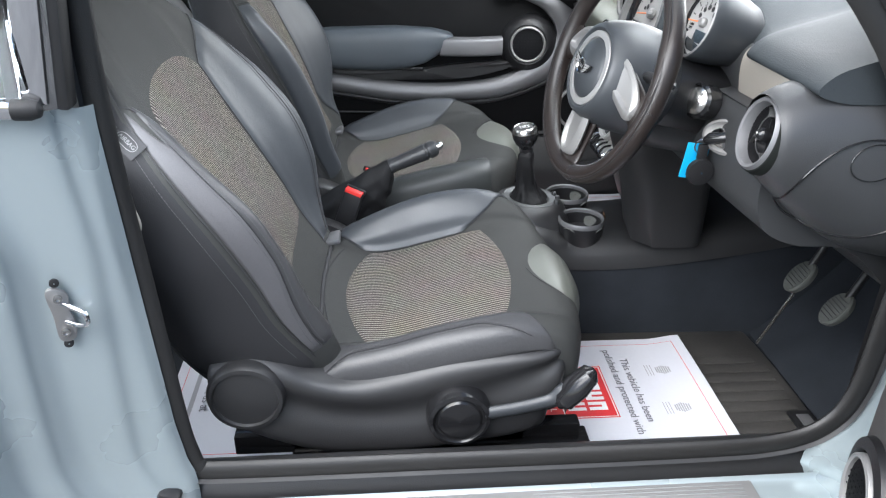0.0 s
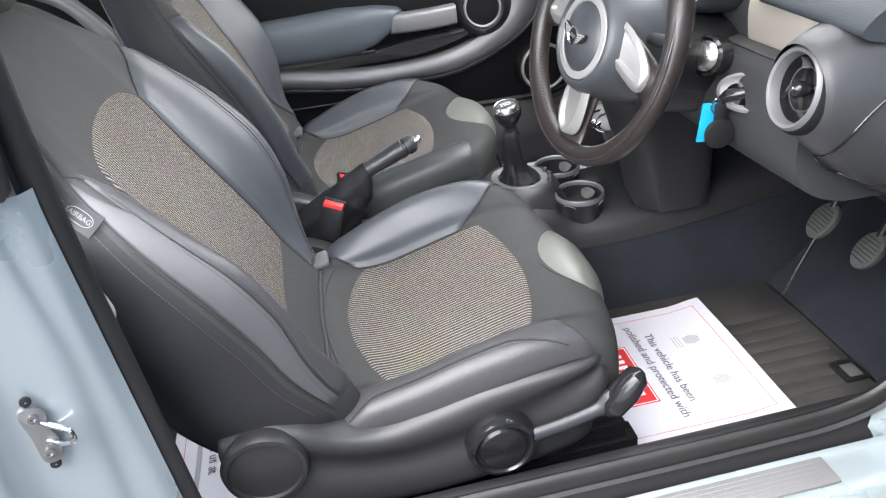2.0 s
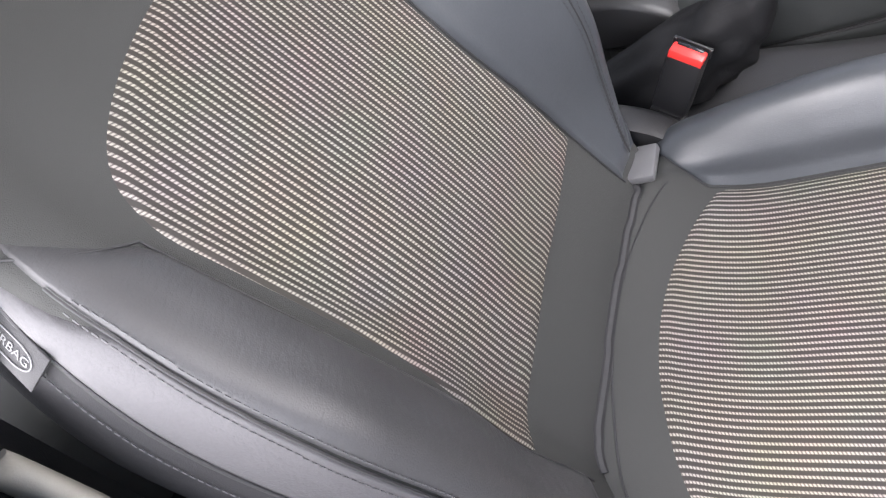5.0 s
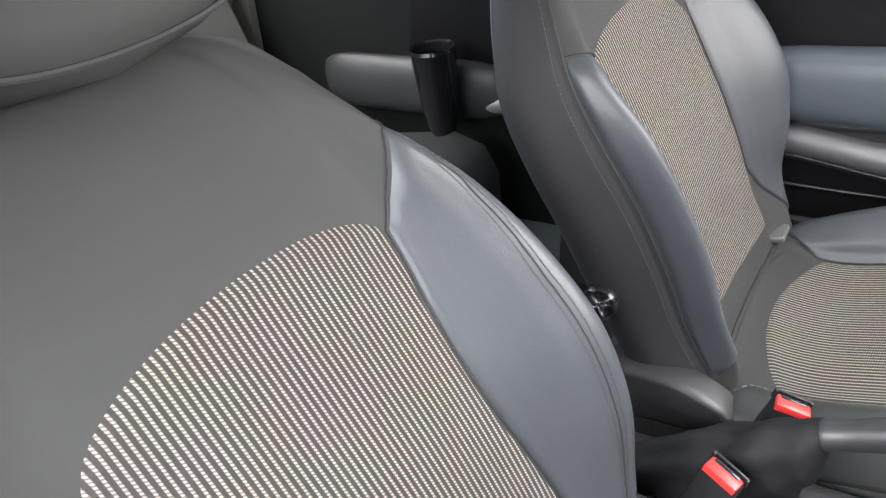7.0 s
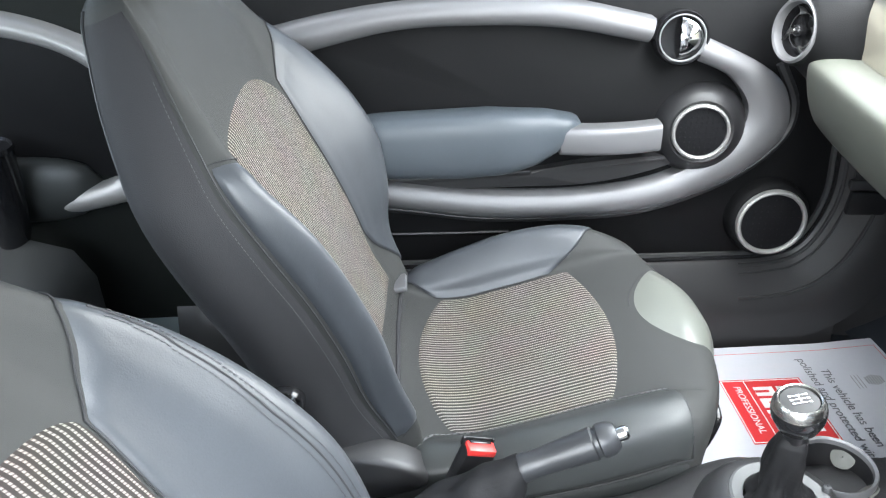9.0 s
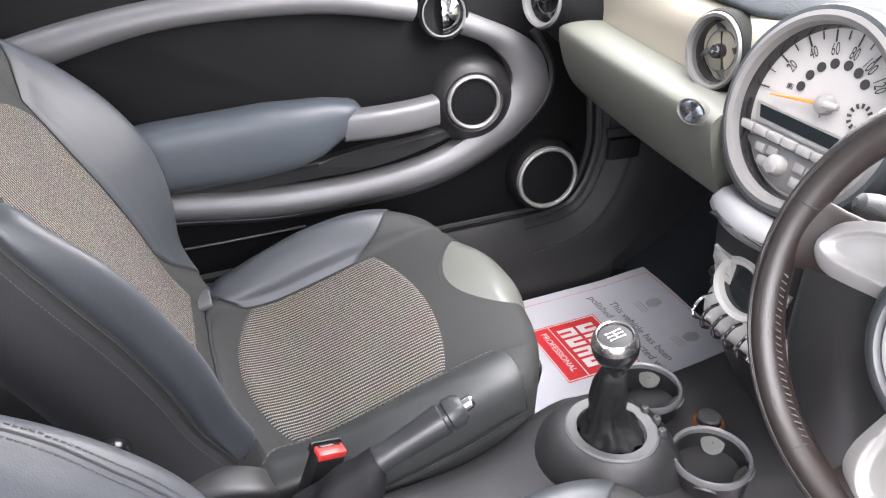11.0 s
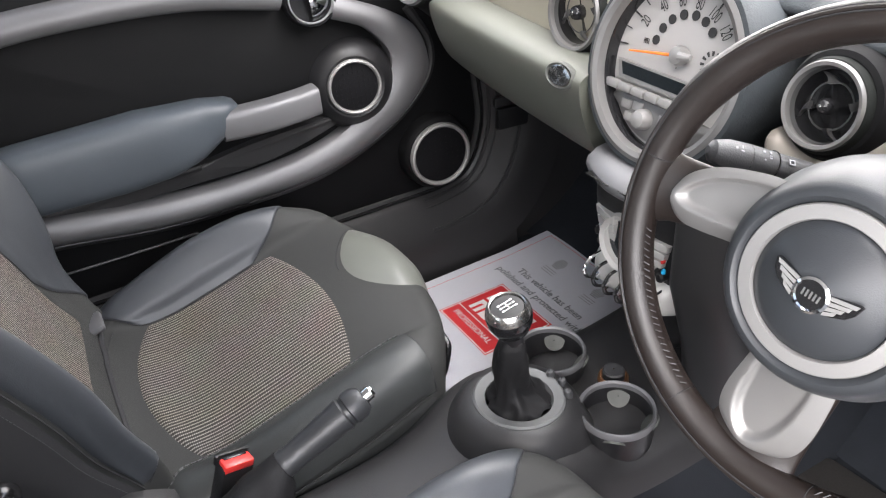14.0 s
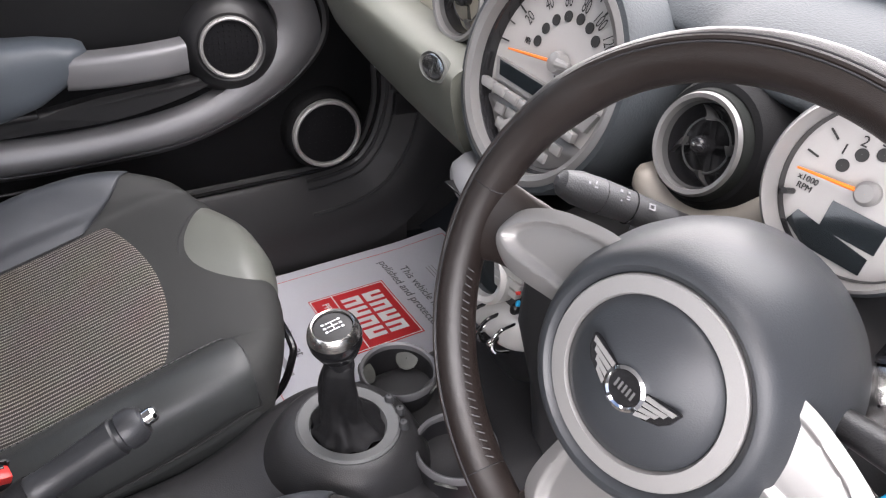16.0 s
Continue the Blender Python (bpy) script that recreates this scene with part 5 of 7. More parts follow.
part("vent_surround", lathe((0.798, -0.206, 0.725), (-0.96, 0.03, 0.28), [(0.072, -0.03), (0.067, -0.01), (0.058, 0.012), (0.052, 0.021), (0.046, 0.022)], 64), M_DOOR, dash, "black vent pod")
rows_ = []
for f in np.linspace(0, 1, 36):
    g = -36 - 154 * f
    a = radians(g)
    ri = float(np.interp(-g, [36, 57, 95, 132, 162, 176, 190], [0.0475, 0.0455, 0.0440, 0.049, 0.060, 0.067, 0.078]))
    ro = float(np.interp(-g, [36, 40, 48, 90, 120, 150, 170, 190], [0.0500, 0.062, 0.075, 0.080, 0.088, 0.095, 0.097, 0.100]))
    px_ = 0.008 * f
    rows_.append([(x + px_, -0.204 + r * math.cos(a), 0.725 + r * math.sin(a)) for x, r in ((0.82, ri), (0.775, ri), (0.765, ri + 0.002), (0.757, 0.3 * ro + 0.7 * ri), (0.753, 0.65 * ro + 0.35 * ri), (0.756, 0.9 * ro + 0.1 * ri), (0.766, ro), (0.82, ro))])
part("column_trim", loft(rows_), M_TAUPE, dash, "pale champagne trim sweeping below the vent", 60)


def vent(c, axis, r, vname, wide, label="round black air vent with a silver ring"):
    """Round vent: silver ring, dark barrel, blades on a hub."""
    t = thing(vname, tuple(c), label, "air vent", "dash vents")
    c = np.array(c, float)
    w = np.array(axis, float) / np.linalg.norm(axis)
    part("vent_housing", lathe(c, w, [(r * 1.10, -0.05), (r * 1.12, 0.0), (r * 1.06, 0.008), (r * 0.98, 0.010)], 56), M_REARTRIM, t)
    if wide:
        ring = [(r * 1.04, -0.004), (r * 1.03, 0.009), (r * 0.96, 0.014), (r * 0.88, 0.012), (r * 0.83, 0.004), (r * 0.82, -0.01)]
    else:
        ring = [(r * 1.04, -0.004), (r * 1.03, 0.009), (r * 0.985, 0.0125), (r * 0.90, 0.0115), (r * 0.875, 0.005), (r * 0.87, -0.01)]
        part("vent_lip", lathe(c, w, [(r * 0.88, 0.003), (r * 0.86, 0.006), (r * 0.84, 0.003), (r * 0.82, -0.008)], 64), M_BLADE, t, "dark grey inner lip")
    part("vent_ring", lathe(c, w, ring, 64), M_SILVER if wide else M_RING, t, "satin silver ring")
    part("vent_barrel", lathe(c, w, [(r * 0.83, 0.0), (r * 0.81, -0.008), (r * 0.79, -0.0150), (0.001, -0.0155)], 48), M_GLOSSBLACK, t)
    part("vent_hub", lathe(c, w, [(r * 0.12, -0.012), (r * 0.20, -0.006), (r * 0.20, 0.002), (r * 0.17, 0.007), (r * 0.09, 0.0105), (0.001, 0.0115)], 28), M_GLOSSBLACK, t, "black hub")
    part("hub_tip", lathe(c + w * 0.0108, w, [(r * 0.055, 0.0), (r * 0.04, 0.0018), (0.0001, 0.002)], 16), M_STEEL, t)
    u, v, w = frame_of(w)
    for i in range(4):
        a = i * math.pi / 2 + 0.35
        d = math.cos(a) * u + math.sin(a) * v
        e = -math.sin(a) * u + math.cos(a) * v
        arm = []
        for f in np.linspace(0.12, 0.56, 5):
            p = c + d * r * f - w * 0.006
            arm.append([p + e * 0.0008, p - e * 0.0008, p - e * 0.0008 - w * 0.008, p + e * 0.0008 - w * 0.008])
        part("blade_arm", loft(arm), M_GLOSSBLACK, t)
        fin = []
        for f in np.linspace(0, 1, 9):
            p = c + d * r * (0.50 + 0.30 * f) + e * r * (0.26 * f * f - 0.06) - w * 0.003
            hw_ = r * 0.085 * (1 - f) ** 0.8 + 0.0003
            fin.append([p + e * hw_ + w * 0.0035 * (1 - f), p - e * hw_ - w * 0.001, p - e * hw_ - w * 0.006, p + e * hw_ - w * 0.005])
        part("blade", loft(fin), M_BLADE, t, "", 60)
    ringp = [c + (math.cos(a) * u + math.sin(a) * v) * r * 0.55 - w * 0.005 for a in np.linspace(0, 2 * math.pi, 48, endpoint=False)]
    part("blade_ring", tube(ringp, 0.0009, 6, True), M_BLADE, t)
    return t


vent((0.776, -0.204, 0.7290), (-0.96, 0.03, 0.28), 0.0425, "air_vent", False)
vent((0.795, 0.199, 0.731), (-0.99, -0.03, 0.12), 0.0505, "air_vent", False)
vent((0.740, -0.643, 0.673), (-0.97, 0.04, 0.22), 0.0515, "air_vent", True)
vent((0.775, 0.645, 0.712), (-0.96, -0.20, 0.12), 0.0535, "air_vent", True)
dv = thing("demister_vent", (0.812, -0.662, 0.742), "small slatted side demister vent on the dash end", "air vent")
dn = np.array((-0.30, -0.30, 0.90))
dn /= np.linalg.norm(dn)
dl = np.array((0.58, -0.81, 0.13))
dl = dl - dn * np.dot(dl, dn)
dl /= np.linalg.norm(dl)
ds_ = np.cross(dn, dl)
dc = np.array((0.812, -0.662, 0.746))
part("vent_rim", lathe(dc, dn, [(0.031, -0.014), (0.032, 0.002), (0.029, 0.005), (0.027, 0.001)], 40, up=ds_, sx=1.0, sy=0.60), M_KNEE, dv, "dark grey oval rim")
part("vent_well", lathe(dc, dn, [(0.028, 0.001), (0.001, 0.0)], 32, up=ds_, sx=1.0, sy=0.60), M_GRILLE, dv, "dark well")
for i in range(5):
    k = (i - 2) * 0.0062
    hw = 0.026 * math.sqrt(max(0.05, 1 - (k / 0.0168) ** 2))
    part("slat", tube([dc + ds_ * k - dl * hw + dn * 0.002, dc + ds_ * k + dl * hw + dn * 0.002], 0.0013, 6), M_DOOR, dv, "thin black slat")

# ---- speedometer and radio in one drum ----
spd = thing("speedometer", (0.80, 0, 0.70), "large round silver speedometer with orange needle and radio buttons", "speedometer")
SC = np.array((0.771, 0.0, 0.713))
SA = np.array((-0.961, 0.0, 0.276))
SA /= np.linalg.norm(SA)
su, sv, sw = frame_of(SA)
su = np.array((0, -1.0, 0))
sv = np.cross(SA, su)
if sv[2] < 0:
    sv = -sv


def S(a, b, h=0.0):
    return SC + su * a + sv * b + SA * h


part("drum", lathe(SC, SA, [(0.105, -0.15), (0.118, -0.09), (0.123, -0.02), (0.124, 0.008), (0.1215, 0.016), (0.116, 0.017)], 80), M_DASH, spd, "black drum")
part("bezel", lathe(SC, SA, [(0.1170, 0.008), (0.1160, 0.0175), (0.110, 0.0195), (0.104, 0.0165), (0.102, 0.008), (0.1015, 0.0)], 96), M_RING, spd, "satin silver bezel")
dial = part("dial", lathe(SC, SA, [(0.103, -0.014), (0.103, -0.012), (0.001, -0.0118)], 80), M_DIAL, spd, "silver-grey dial face")
# Black ring inside the bezel in place of the shadow it throws inward.
part("inner_shade", lathe(SC, SA, [(0.1022, 0.006), (0.1010, 0.004), (0.0998, -0.0116)], 80), M_GLOSSBLACK, spd)
c0 = (0.0053, 0.0154)


def dial_pt(ang, r, h=-0.0105):
    a = radians(ang)
    return S(c0[0] + r * math.cos(a), c0[1] + r * math.sin(a) * 1.0, h)


def tick(parent, ang, r0, r1, w, centre_fn, m=M_INK):
    p, q = centre_fn(ang, r0), centre_fn(ang, r1)
    a = radians(ang)
    e = (-math.sin(a) * su + math.cos(a) * sv) * w
    return part("tick", prism([p - e, p + e, q + e, q - e], SA * 0.0008), m, parent, "", 0)


ANG = {v: 184.4 - 1.22 * v for v in range(0, 150, 10)}
for v, a in ANG.items():
    dx_, dy_ = math.cos(radians(a)), math.sin(radians(a))
    bq = c0[0] * dx_ + c0[1] * dy_
    r1 = -bq + math.sqrt(bq * bq + 0.0985 ** 2 - c0[0] ** 2 - c0[1] ** 2)
    tick(dial, a, r1 - (0.010 if v % 20 else 0.014), r1, 0.0009 if v % 20 == 0 else 0.0006, dial_pt)
    if v and v % 20 == 0 and v < 140:
        words("dial_number", str(v), 0.0205, face_pose(dial_pt(a, r1 - 0.0225), su * math.cos(radians(90 - a)) - sv * math.sin(radians(90 - a)), sv * math.cos(radians(90 - a)) + su * math.sin(radians(90 - a))), M_INK, dial, 0.0, squeeze=0.55)
words("dial_unit", "MPH", 0.010, face_pose(dial_pt(177, 0.061), su, sv), M_INK, dial, squeeze=0.45)
for a in (170, 150, 130, 109, 87, 67, 47):
    part("warning_lamp", lathe(dial_pt(a, 0.047), SA, [(0.0058, 0), (0.0058, 0.0007), (0.0001, 0.0008)], 20), M_INK, dial)
for i in range(12):
    a = i * 30 + 8
    part("fuel_mark", prism([S(0.0490 + r * math.cos(radians(a)) + q * -math.sin(radians(a)), 0.016 + r * math.sin(radians(a)) + q * math.cos(radians(a)), -0.0105) for r, q in ((0.010, -0.0012), (0.0155, -0.0018), (0.0155, 0.0018), (0.010, 0.0012))], SA * 0.0006), M_INK, dial, "", 0)
nd = [dial_pt(189, 0.080, -0.004), dial_pt(186, 0.0, -0.003)]
part("needle", tube(nd, [0.0011, 0.0022], 6), M_ORANGE, spd, "orange needle")
part("needle_hub", lathe(dial_pt(0, 0.0, -0.010), SA, [(0.011, 0), (0.012, 0.006), (0.010, 0.012), (0.004, 0.014), (0.0001, 0.0142)], 32), M_SATIN, spd, "silver needle hub")
part("needle_tail", tube([dial_pt(6, 0.004, 0.0), dial_pt(6, 0.020, -0.002)], [0.006, 0.0035], 10), M_SATIN, spd)
part("display", prism([S(a, b, -0.011) for a, b in ((-0.082, -0.032), (0.072, -0.032), (0.082, -0.010), (-0.090, -0.010))], SA * 0.006, 0.002), M_SATIN, spd, "silver display frame")
part("display_window", prism([S(a, b, -0.005) for a, b in ((-0.074, -0.027), (0.062, -0.027), (0.066, -0.0125), (-0.081, -0.0125))], SA * 0.0012), M_SCREEN, spd, "dark display window")
for i in range(7):
    a = -0.0955 + 0.0235 * i
    part("preset_button", box(S(a + 0.0115, -0.041, -0.002), (0.010, 0.0218, 0.011), 0.0026, Matrix((SA, su, sv)).transposed()), M_SATIN, spd, "silver preset button")
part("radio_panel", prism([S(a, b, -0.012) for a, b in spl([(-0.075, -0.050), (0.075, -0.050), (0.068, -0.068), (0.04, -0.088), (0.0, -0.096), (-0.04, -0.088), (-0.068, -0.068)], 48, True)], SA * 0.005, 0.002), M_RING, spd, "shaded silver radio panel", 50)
part("volume_knob", lathe(S(-0.020, -0.070, -0.007), SA, [(0.013, 0), (0.0125, 0.010), (0.010, 0.015), (0.004, 0.017), (0.0001, 0.0172)], 32), M_SATIN, spd, "silver volume knob")
for i, (a, b) in enumerate(((-0.056, -0.060), (-0.046, -0.074), (0.010, -0.062), (0.028, -0.062), (0.046, -0.062), (0.012, -0.080), (0.030, -0.078), (-0.036, -0.058))):
    part("radio_button", box(S(a, b, -0.0065), (0.006, 0.0158, 0.0118), 0.0018, Matrix((SA, su, sv)).transposed()), M_SATIN, spd)

# ---- centre stack ----
stack = thing("centre_stack", (0.85, 0, 0.2), "narrow black centre stack with silver controls and toggle switches", "centre stack")
rr = []
for z, x0, hw in ((0.545, 0.762, 0.125), (0.53, 0.757, 0.135), (0.48, 0.762, 0.142), (0.40, 0.772, 0.142), (0.33, 0.785, 0.132), (0.27, 0.797, 0.110), (0.235, 0.806, 0.075), (0.215, 0.815, 0.04)):
    ring = []
    for a in np.linspace(0, 2 * math.pi, 40, endpoint=False):
        ca, sa = math.cos(a), math.sin(a)
        ring.append((x0 + 0.075 - 0.075 * math.copysign(abs(ca) ** 0.45, ca), hw * math.copysign(abs(sa) ** 0.55, sa), z))
    rr.append(ring)
part("stack_body", loft(rr[::-1]), M_PLASTIC, stack, "black stack panel", 60)
part("column_block", loft([[(x, y, z) for x, y in spl([(0.675 + q, -0.105), (0.67 + q, -0.135), (0.70 + q, -0.172), (0.80, -0.180), (0.90, -0.175), (0.90, -0.09), (0.78, -0.08)], 30, True)] for z, q in ((0.60, 0.02), (0.50, 0.02), (0.40, 0.05), (0.30, 0.07), (0.255, 0.09))]), M_PLASTIC_SOFT, stack, "black stack side cover", 60)


def face(y, z):
    x = float(np.interp(z, [0.215, 0.235, 0.27, 0.33, 0.40, 0.48, 0.56, 0.60], [0.815, 0.806, 0.797, 0.785, 0.772, 0.762, 0.757, 0.765]))
    return np.array((x + 0.05 * (abs(y) / 0.142) ** 5, y, z))


sh = part("coin_tray", loft([[(0.728 + q * 0.03 + 0.03 * (abs(y) / 0.13) ** 2, y, z) for q, z in ((1.5, 0.565), (0.6, 0.562), (0.1, 0.552), (0.0, 0.542), (0.2, 0.533), (1.5, 0.528))] for y in np.linspace(-0.125, 0.125, 30)]), M_SILVER, stack, "silver pull-out tray", 60)
part("tray_gap", box((0.744, 0, 0.5475), (0.028, 0.16, 0.003), 0.001), M_GLOSSBLACK, sh)
for y in (0.126, -0.126):
    part("side_button", lathe(face(y, 0.448) + np.array((0.002, 0, 0)), (-0.90, 0.40 if y > 0 else -0.40, 0.1), [(0.016, -0.004), (0.0155, 0.006), (0.010, 0.011), (0.001, 0.012)], 32, sx=0.80, sy=1.65), M_STACK, stack, "silver lens-shaped rocker button")
for sg in (1, -1):
    for i in range(3):
        z1 = 0.474 - 0.0155 * i
        o_ = [(sg * (0.103 - 0.006 * i), z1), (sg * 0.034, z1 + 0.004), (sg * 0.034, z1 - 0.011), (sg * (0.099 - 0.006 * i), z1 - 0.0125)]
        part("climate_key", prism([face(y, z) + np.array((-0.001, 0, 0)) for y, z in o_], (-0.009, 0, 0), 0.003), M_STACK, stack, "silver climate key", 40)
part("climate_ring", lathe(face(0, 0.440), (-0.98, 0, 0.12), [(0.048, -0.006), (0.048, 0.012), (0.044, 0.017), (0.037, 0.014), (0.035, 0.004)], 56, sx=1.5), M_STACK, stack, "silver climate dial ring")
part("climate_display", lathe(face(0, 0.440), (-0.98, 0, 0.12), [(0.037, 0.0), (0.036, 0.006), (0.001, 0.008)], 40, sx=1.5), M_SCREEN, stack, "dark climate display")
for y, z in ((0.108, 0.419), (0.086, 0.413), (-0.086, 0.413), (-0.108, 0.419)):
    part("small_knob", lathe(face(y, z), (-0.95, 0, 0.1), [(0.0085, -0.003), (0.0085, 0.010), (0.006, 0.013), (0.001, 0.0135)], 20), M_PLASTIC, stack, "small black knob")
rows_ = []
for y in np.linspace(-0.136, 0.136, 29):
    e = math.sqrt(max(0.0, 1 - (abs(y) / 0.1365) ** 3.5))
    rows_.append([(face(y, 0.372)[0] - 0.006 - 0.018 * e * math.cos(a) + 0.006 * math.sin(a), y, 0.372 + (0.004 + 0.028 * e) * math.sin(a)) for a in np.linspace(0, 2 * math.pi, 24, endpoint=False)])
part("switch_panel", loft(rows_), M_STACK, stack, "silver toggle switch panel", 60)
for i in range(6):
    y = 0.088 - 0.0352 * i
    c = face(y, 0.366) + np.array((-0.024, 0, 0))
    part("toggle_guard", tube(spl([c + np.array((0.010, 0, 0.022)), c + np.array((-0.010, 0, 0.018)), c + np.array((-0.020, 0, 0.002)), c + np.array((-0.014, 0, -0.016)), c + np.array((0.006, 0, -0.026))], 16), 0.0030, 8), M_GLOSSBLACK if i % 5 else M_CHROME, stack, "black toggle guard hoop")
    if i < 5:
        tg = c + np.array((0.0, -0.0176, -0.008))
        part("toggle", tube([tg + np.array((0.012, 0, 0.006)), tg + np.array((-0.002, 0, -0.001)), tg + np.array((-0.009, 0, -0.005)), tg + np.array((-0.011, 0, -0.007))], [0.005, 0.0055, 0.0070, 0.005], 12), M_CHROME, stack, "chrome toggle switch")
part("red_spot", lathe(face(-0.090, 0.445) + np.array((-0.006, 0, 0)), (-0.95, 0, 0.1), [(0.005, 0), (0.004, 0.003), (0.0001, 0.004)], 16), M_RED, stack)
part("blue_spot", lathe(face(-0.090, 0.425) + np.array((-0.006, 0, 0)), (-0.95, 0, 0.1), [(0.005, 0), (0.004, 0.003), (0.0001, 0.004)], 16), M_BLUE, stack)

# the stack is narrow and stands proud of the drum above it
for ob in (*stack.children, *sh.children):
    if ob.name.startswith("column_block"):
        continue
    for v in ob.data.vertices:
        v.co = Vector((v.co.x - 0.045, -0.010 + 0.66 * v.co.y, 0.383 + 0.86 * (v.co.z - 0.347)))

# ---- steering wheel ----
wheel = thing("steering_wheel", (0.547, -0.369, 0.703), "black leather steering wheel with silver spokes and a winged badge", "steering wheel")
WT, WY, WTURN = radians(17.3), radians(8.5), radians(9.85)
WN = np.array((-math.cos(WT) * math.cos(WY), -math.cos(WT) * math.sin(WY), math.sin(WT)))
wr_ = np.array((math.sin(WY), -math.cos(WY), 0.0))
wu_ = np.cross(WN, wr_)
wu_ = wu_ if wu_[2] > 0 else -wu_
WR = wr_ * math.cos(WTURN) - wu_ * math.sin(WTURN)
WU = wr_ * math.sin(WTURN) + wu_ * math.cos(WTURN)
HUB = np.array((0.5539, -0.3707, 0.7026))
WC = HUB - WN * 0.003
RIM = HUB - WN * 0.0296 + wr_ * 0.0047 + wu_ * 0.0058
RR = 0.183


def Wp(a, b, h=0.0):
    return WC + WR * a + WU * b + WN * (h + 0.0108)


rim_r = []
for a in np.linspace(0, 2 * math.pi, 160, endpoint=False):
    d = WR * math.cos(a) + WU * math.sin(a)
    grip = 1 + 0.10 * math.exp(-((math.degrees(a) % 360 - 150) / 10) ** 2) + 0.10 * math.exp(-((math.degrees(a) % 360 - 30) / 10) ** 2)
    rim_r.append([RIM + d * (RR + 0.0152 * grip * math.cos(t)) + WN * (0.0 + 0.0165 * grip * math.sin(t)) for t in np.linspace(0, 2 * math.pi, 24, endpoint=False)])
rm = part("rim", loft(rim_r, False, True, True), M_RIM, wheel, "black leather rim", 80)
part("rim_welt", tube([RIM + (WR * math.cos(a) + WU * math.sin(a)) * (RR + 0.0146 * math.cos(1.02)) + WN * 0.0159 * math.sin(1.02) for a in np.linspace(0, 2 * math.pi, 120, endpoint=False)], 0.0023, 8, True), M_RIM, rm, "raised leather welt")
for t in (1.20, 0.84):
    part("rim_seam", tube([RIM + (WR * math.cos(a) + WU * math.sin(a)) * (RR + 0.0154 * math.cos(t)) + WN * (0.0 + 0.0167 * math.sin(t)) for a in np.linspace(0, 2 * math.pi, 120, endpoint=False)], 0.0007, 5, True), M_SEAM, rm)
for a in (177, 3, 249, 291):
    d = WR * math.cos(radians(a)) + WU * math.sin(radians(a))
    part("rim_joint", tube([RIM + d * (RR + 0.0153 * math.cos(t)) + WN * (0.0 + 0.0166 * math.sin(t)) for t in np.linspace(0, 2 * math.pi, 24, endpoint=False)], 0.0005, 5, True, up=WN), M_SEAM, rm)
sti = []
for a0, a1 in ((198, 247), (293, 342)):
    for a in np.arange(a0, a1, 2.1):
        def q(ang, t):
            d = WR * math.cos(radians(ang)) + WU * math.sin(radians(ang))
            return RIM + d * (RR + 0.0160 * math.cos(t)) + WN * (0.0 + 0.0174 * math.sin(t))
        sti.append(tube([q(a, 2.66), q(a + 1.1, 2.98)], 0.00055, 4))
rs_ = part("rim_stitching", join(*sti), M_THREAD, rm, "grey cross stitching", 0)
tagged(rs_, kind="stuff")
part("hub", lathe(WC, WN, [(0.060, -0.140), (0.082, -0.125), (0.0925, -0.098), (0.094, -0.072), (0.0925, -0.050), (0.0885, -0.030), (0.0835, -0.015), (0.0790, -0.005), (0.0755, 0.0005), (0.0715, 0.0032), (0.0685, 0.0035), (0.0655, 0.0015), (0.0640, -0.002), (0.061, -0.004)], 88), M_HUB, wheel, "black rounded airbag hub")
part("hub_ring", lathe(WC, WN, [(0.0638, -0.004), (0.0635, 0.001), (0.0625, 0.0022), (0.0525, 0.0030), (0.0515, 0.0015), (0.051, -0.003)], 88), M_SATIN, wheel, "satin silver hub ring")
part("hub_pad", lathe(WC, WN, [(0.0520, -0.003), (0.0505, 0.0010), (0.044, 0.0055), (0.032, 0.0108), (0.018, 0.0148), (0.008, 0.0161), (0.001, 0.0163)], 72), M_HUB, wheel, "black domed centre pad")
bg = part("badge", lathe(Wp(0, 0, 0.005), WN, [(0.0135, 0), (0.0135, 0.0025), (0.0115, 0.0035), (0.0105, 0.002)], 40), M_CHROME, wheel, "chrome winged badge")
part("badge_disc", lathe(Wp(0, 0, 0.005), WN, [(0.0108, 0), (0.0108, 0.002), (0.001, 0.0022)], 32), M_GLOSSBLACK, bg)
for i in range(5):
    part("badge_bar", prism([Wp(-0.0065 + 0.0030 * i + e, f, 0.0071) for e, f in ((0, -0.0028), (0.0014, -0.0028), (0.0014, 0.0028), (0, 0.0028))], WN * 0.0004), M_RING, bg, "", 0)
for sg in (-1, 1):
    wing = [(0.0115, 0.007), (0.031, 0.0125), (0.0335, 0.0118), (0.0315, 0.004), (0.027, -0.002), (0.018, -0.0065), (0.0115, -0.0075)]
    part("badge_wing", prism([Wp(sg * a, b, 0.0035) for a, b in wing], WN * 0.0035, 0.0008), M_GLOSSBLACK, bg, "black and silver wing", 0)
    for i in range(4):
        y0 = 0.0075 - 0.0042 * i
        part("wing_rib", prism([Wp(sg * a, b, 0.0069) for a, b in ((0.0125, y0), (0.0315 - 0.0035 * i, y0 + 0.0042), (0.0305 - 0.0035 * i, y0 + 0.0010), (0.0125, y0 - 0.0030))], WN * 0.0006), M_SATIN, bg, "", 0)


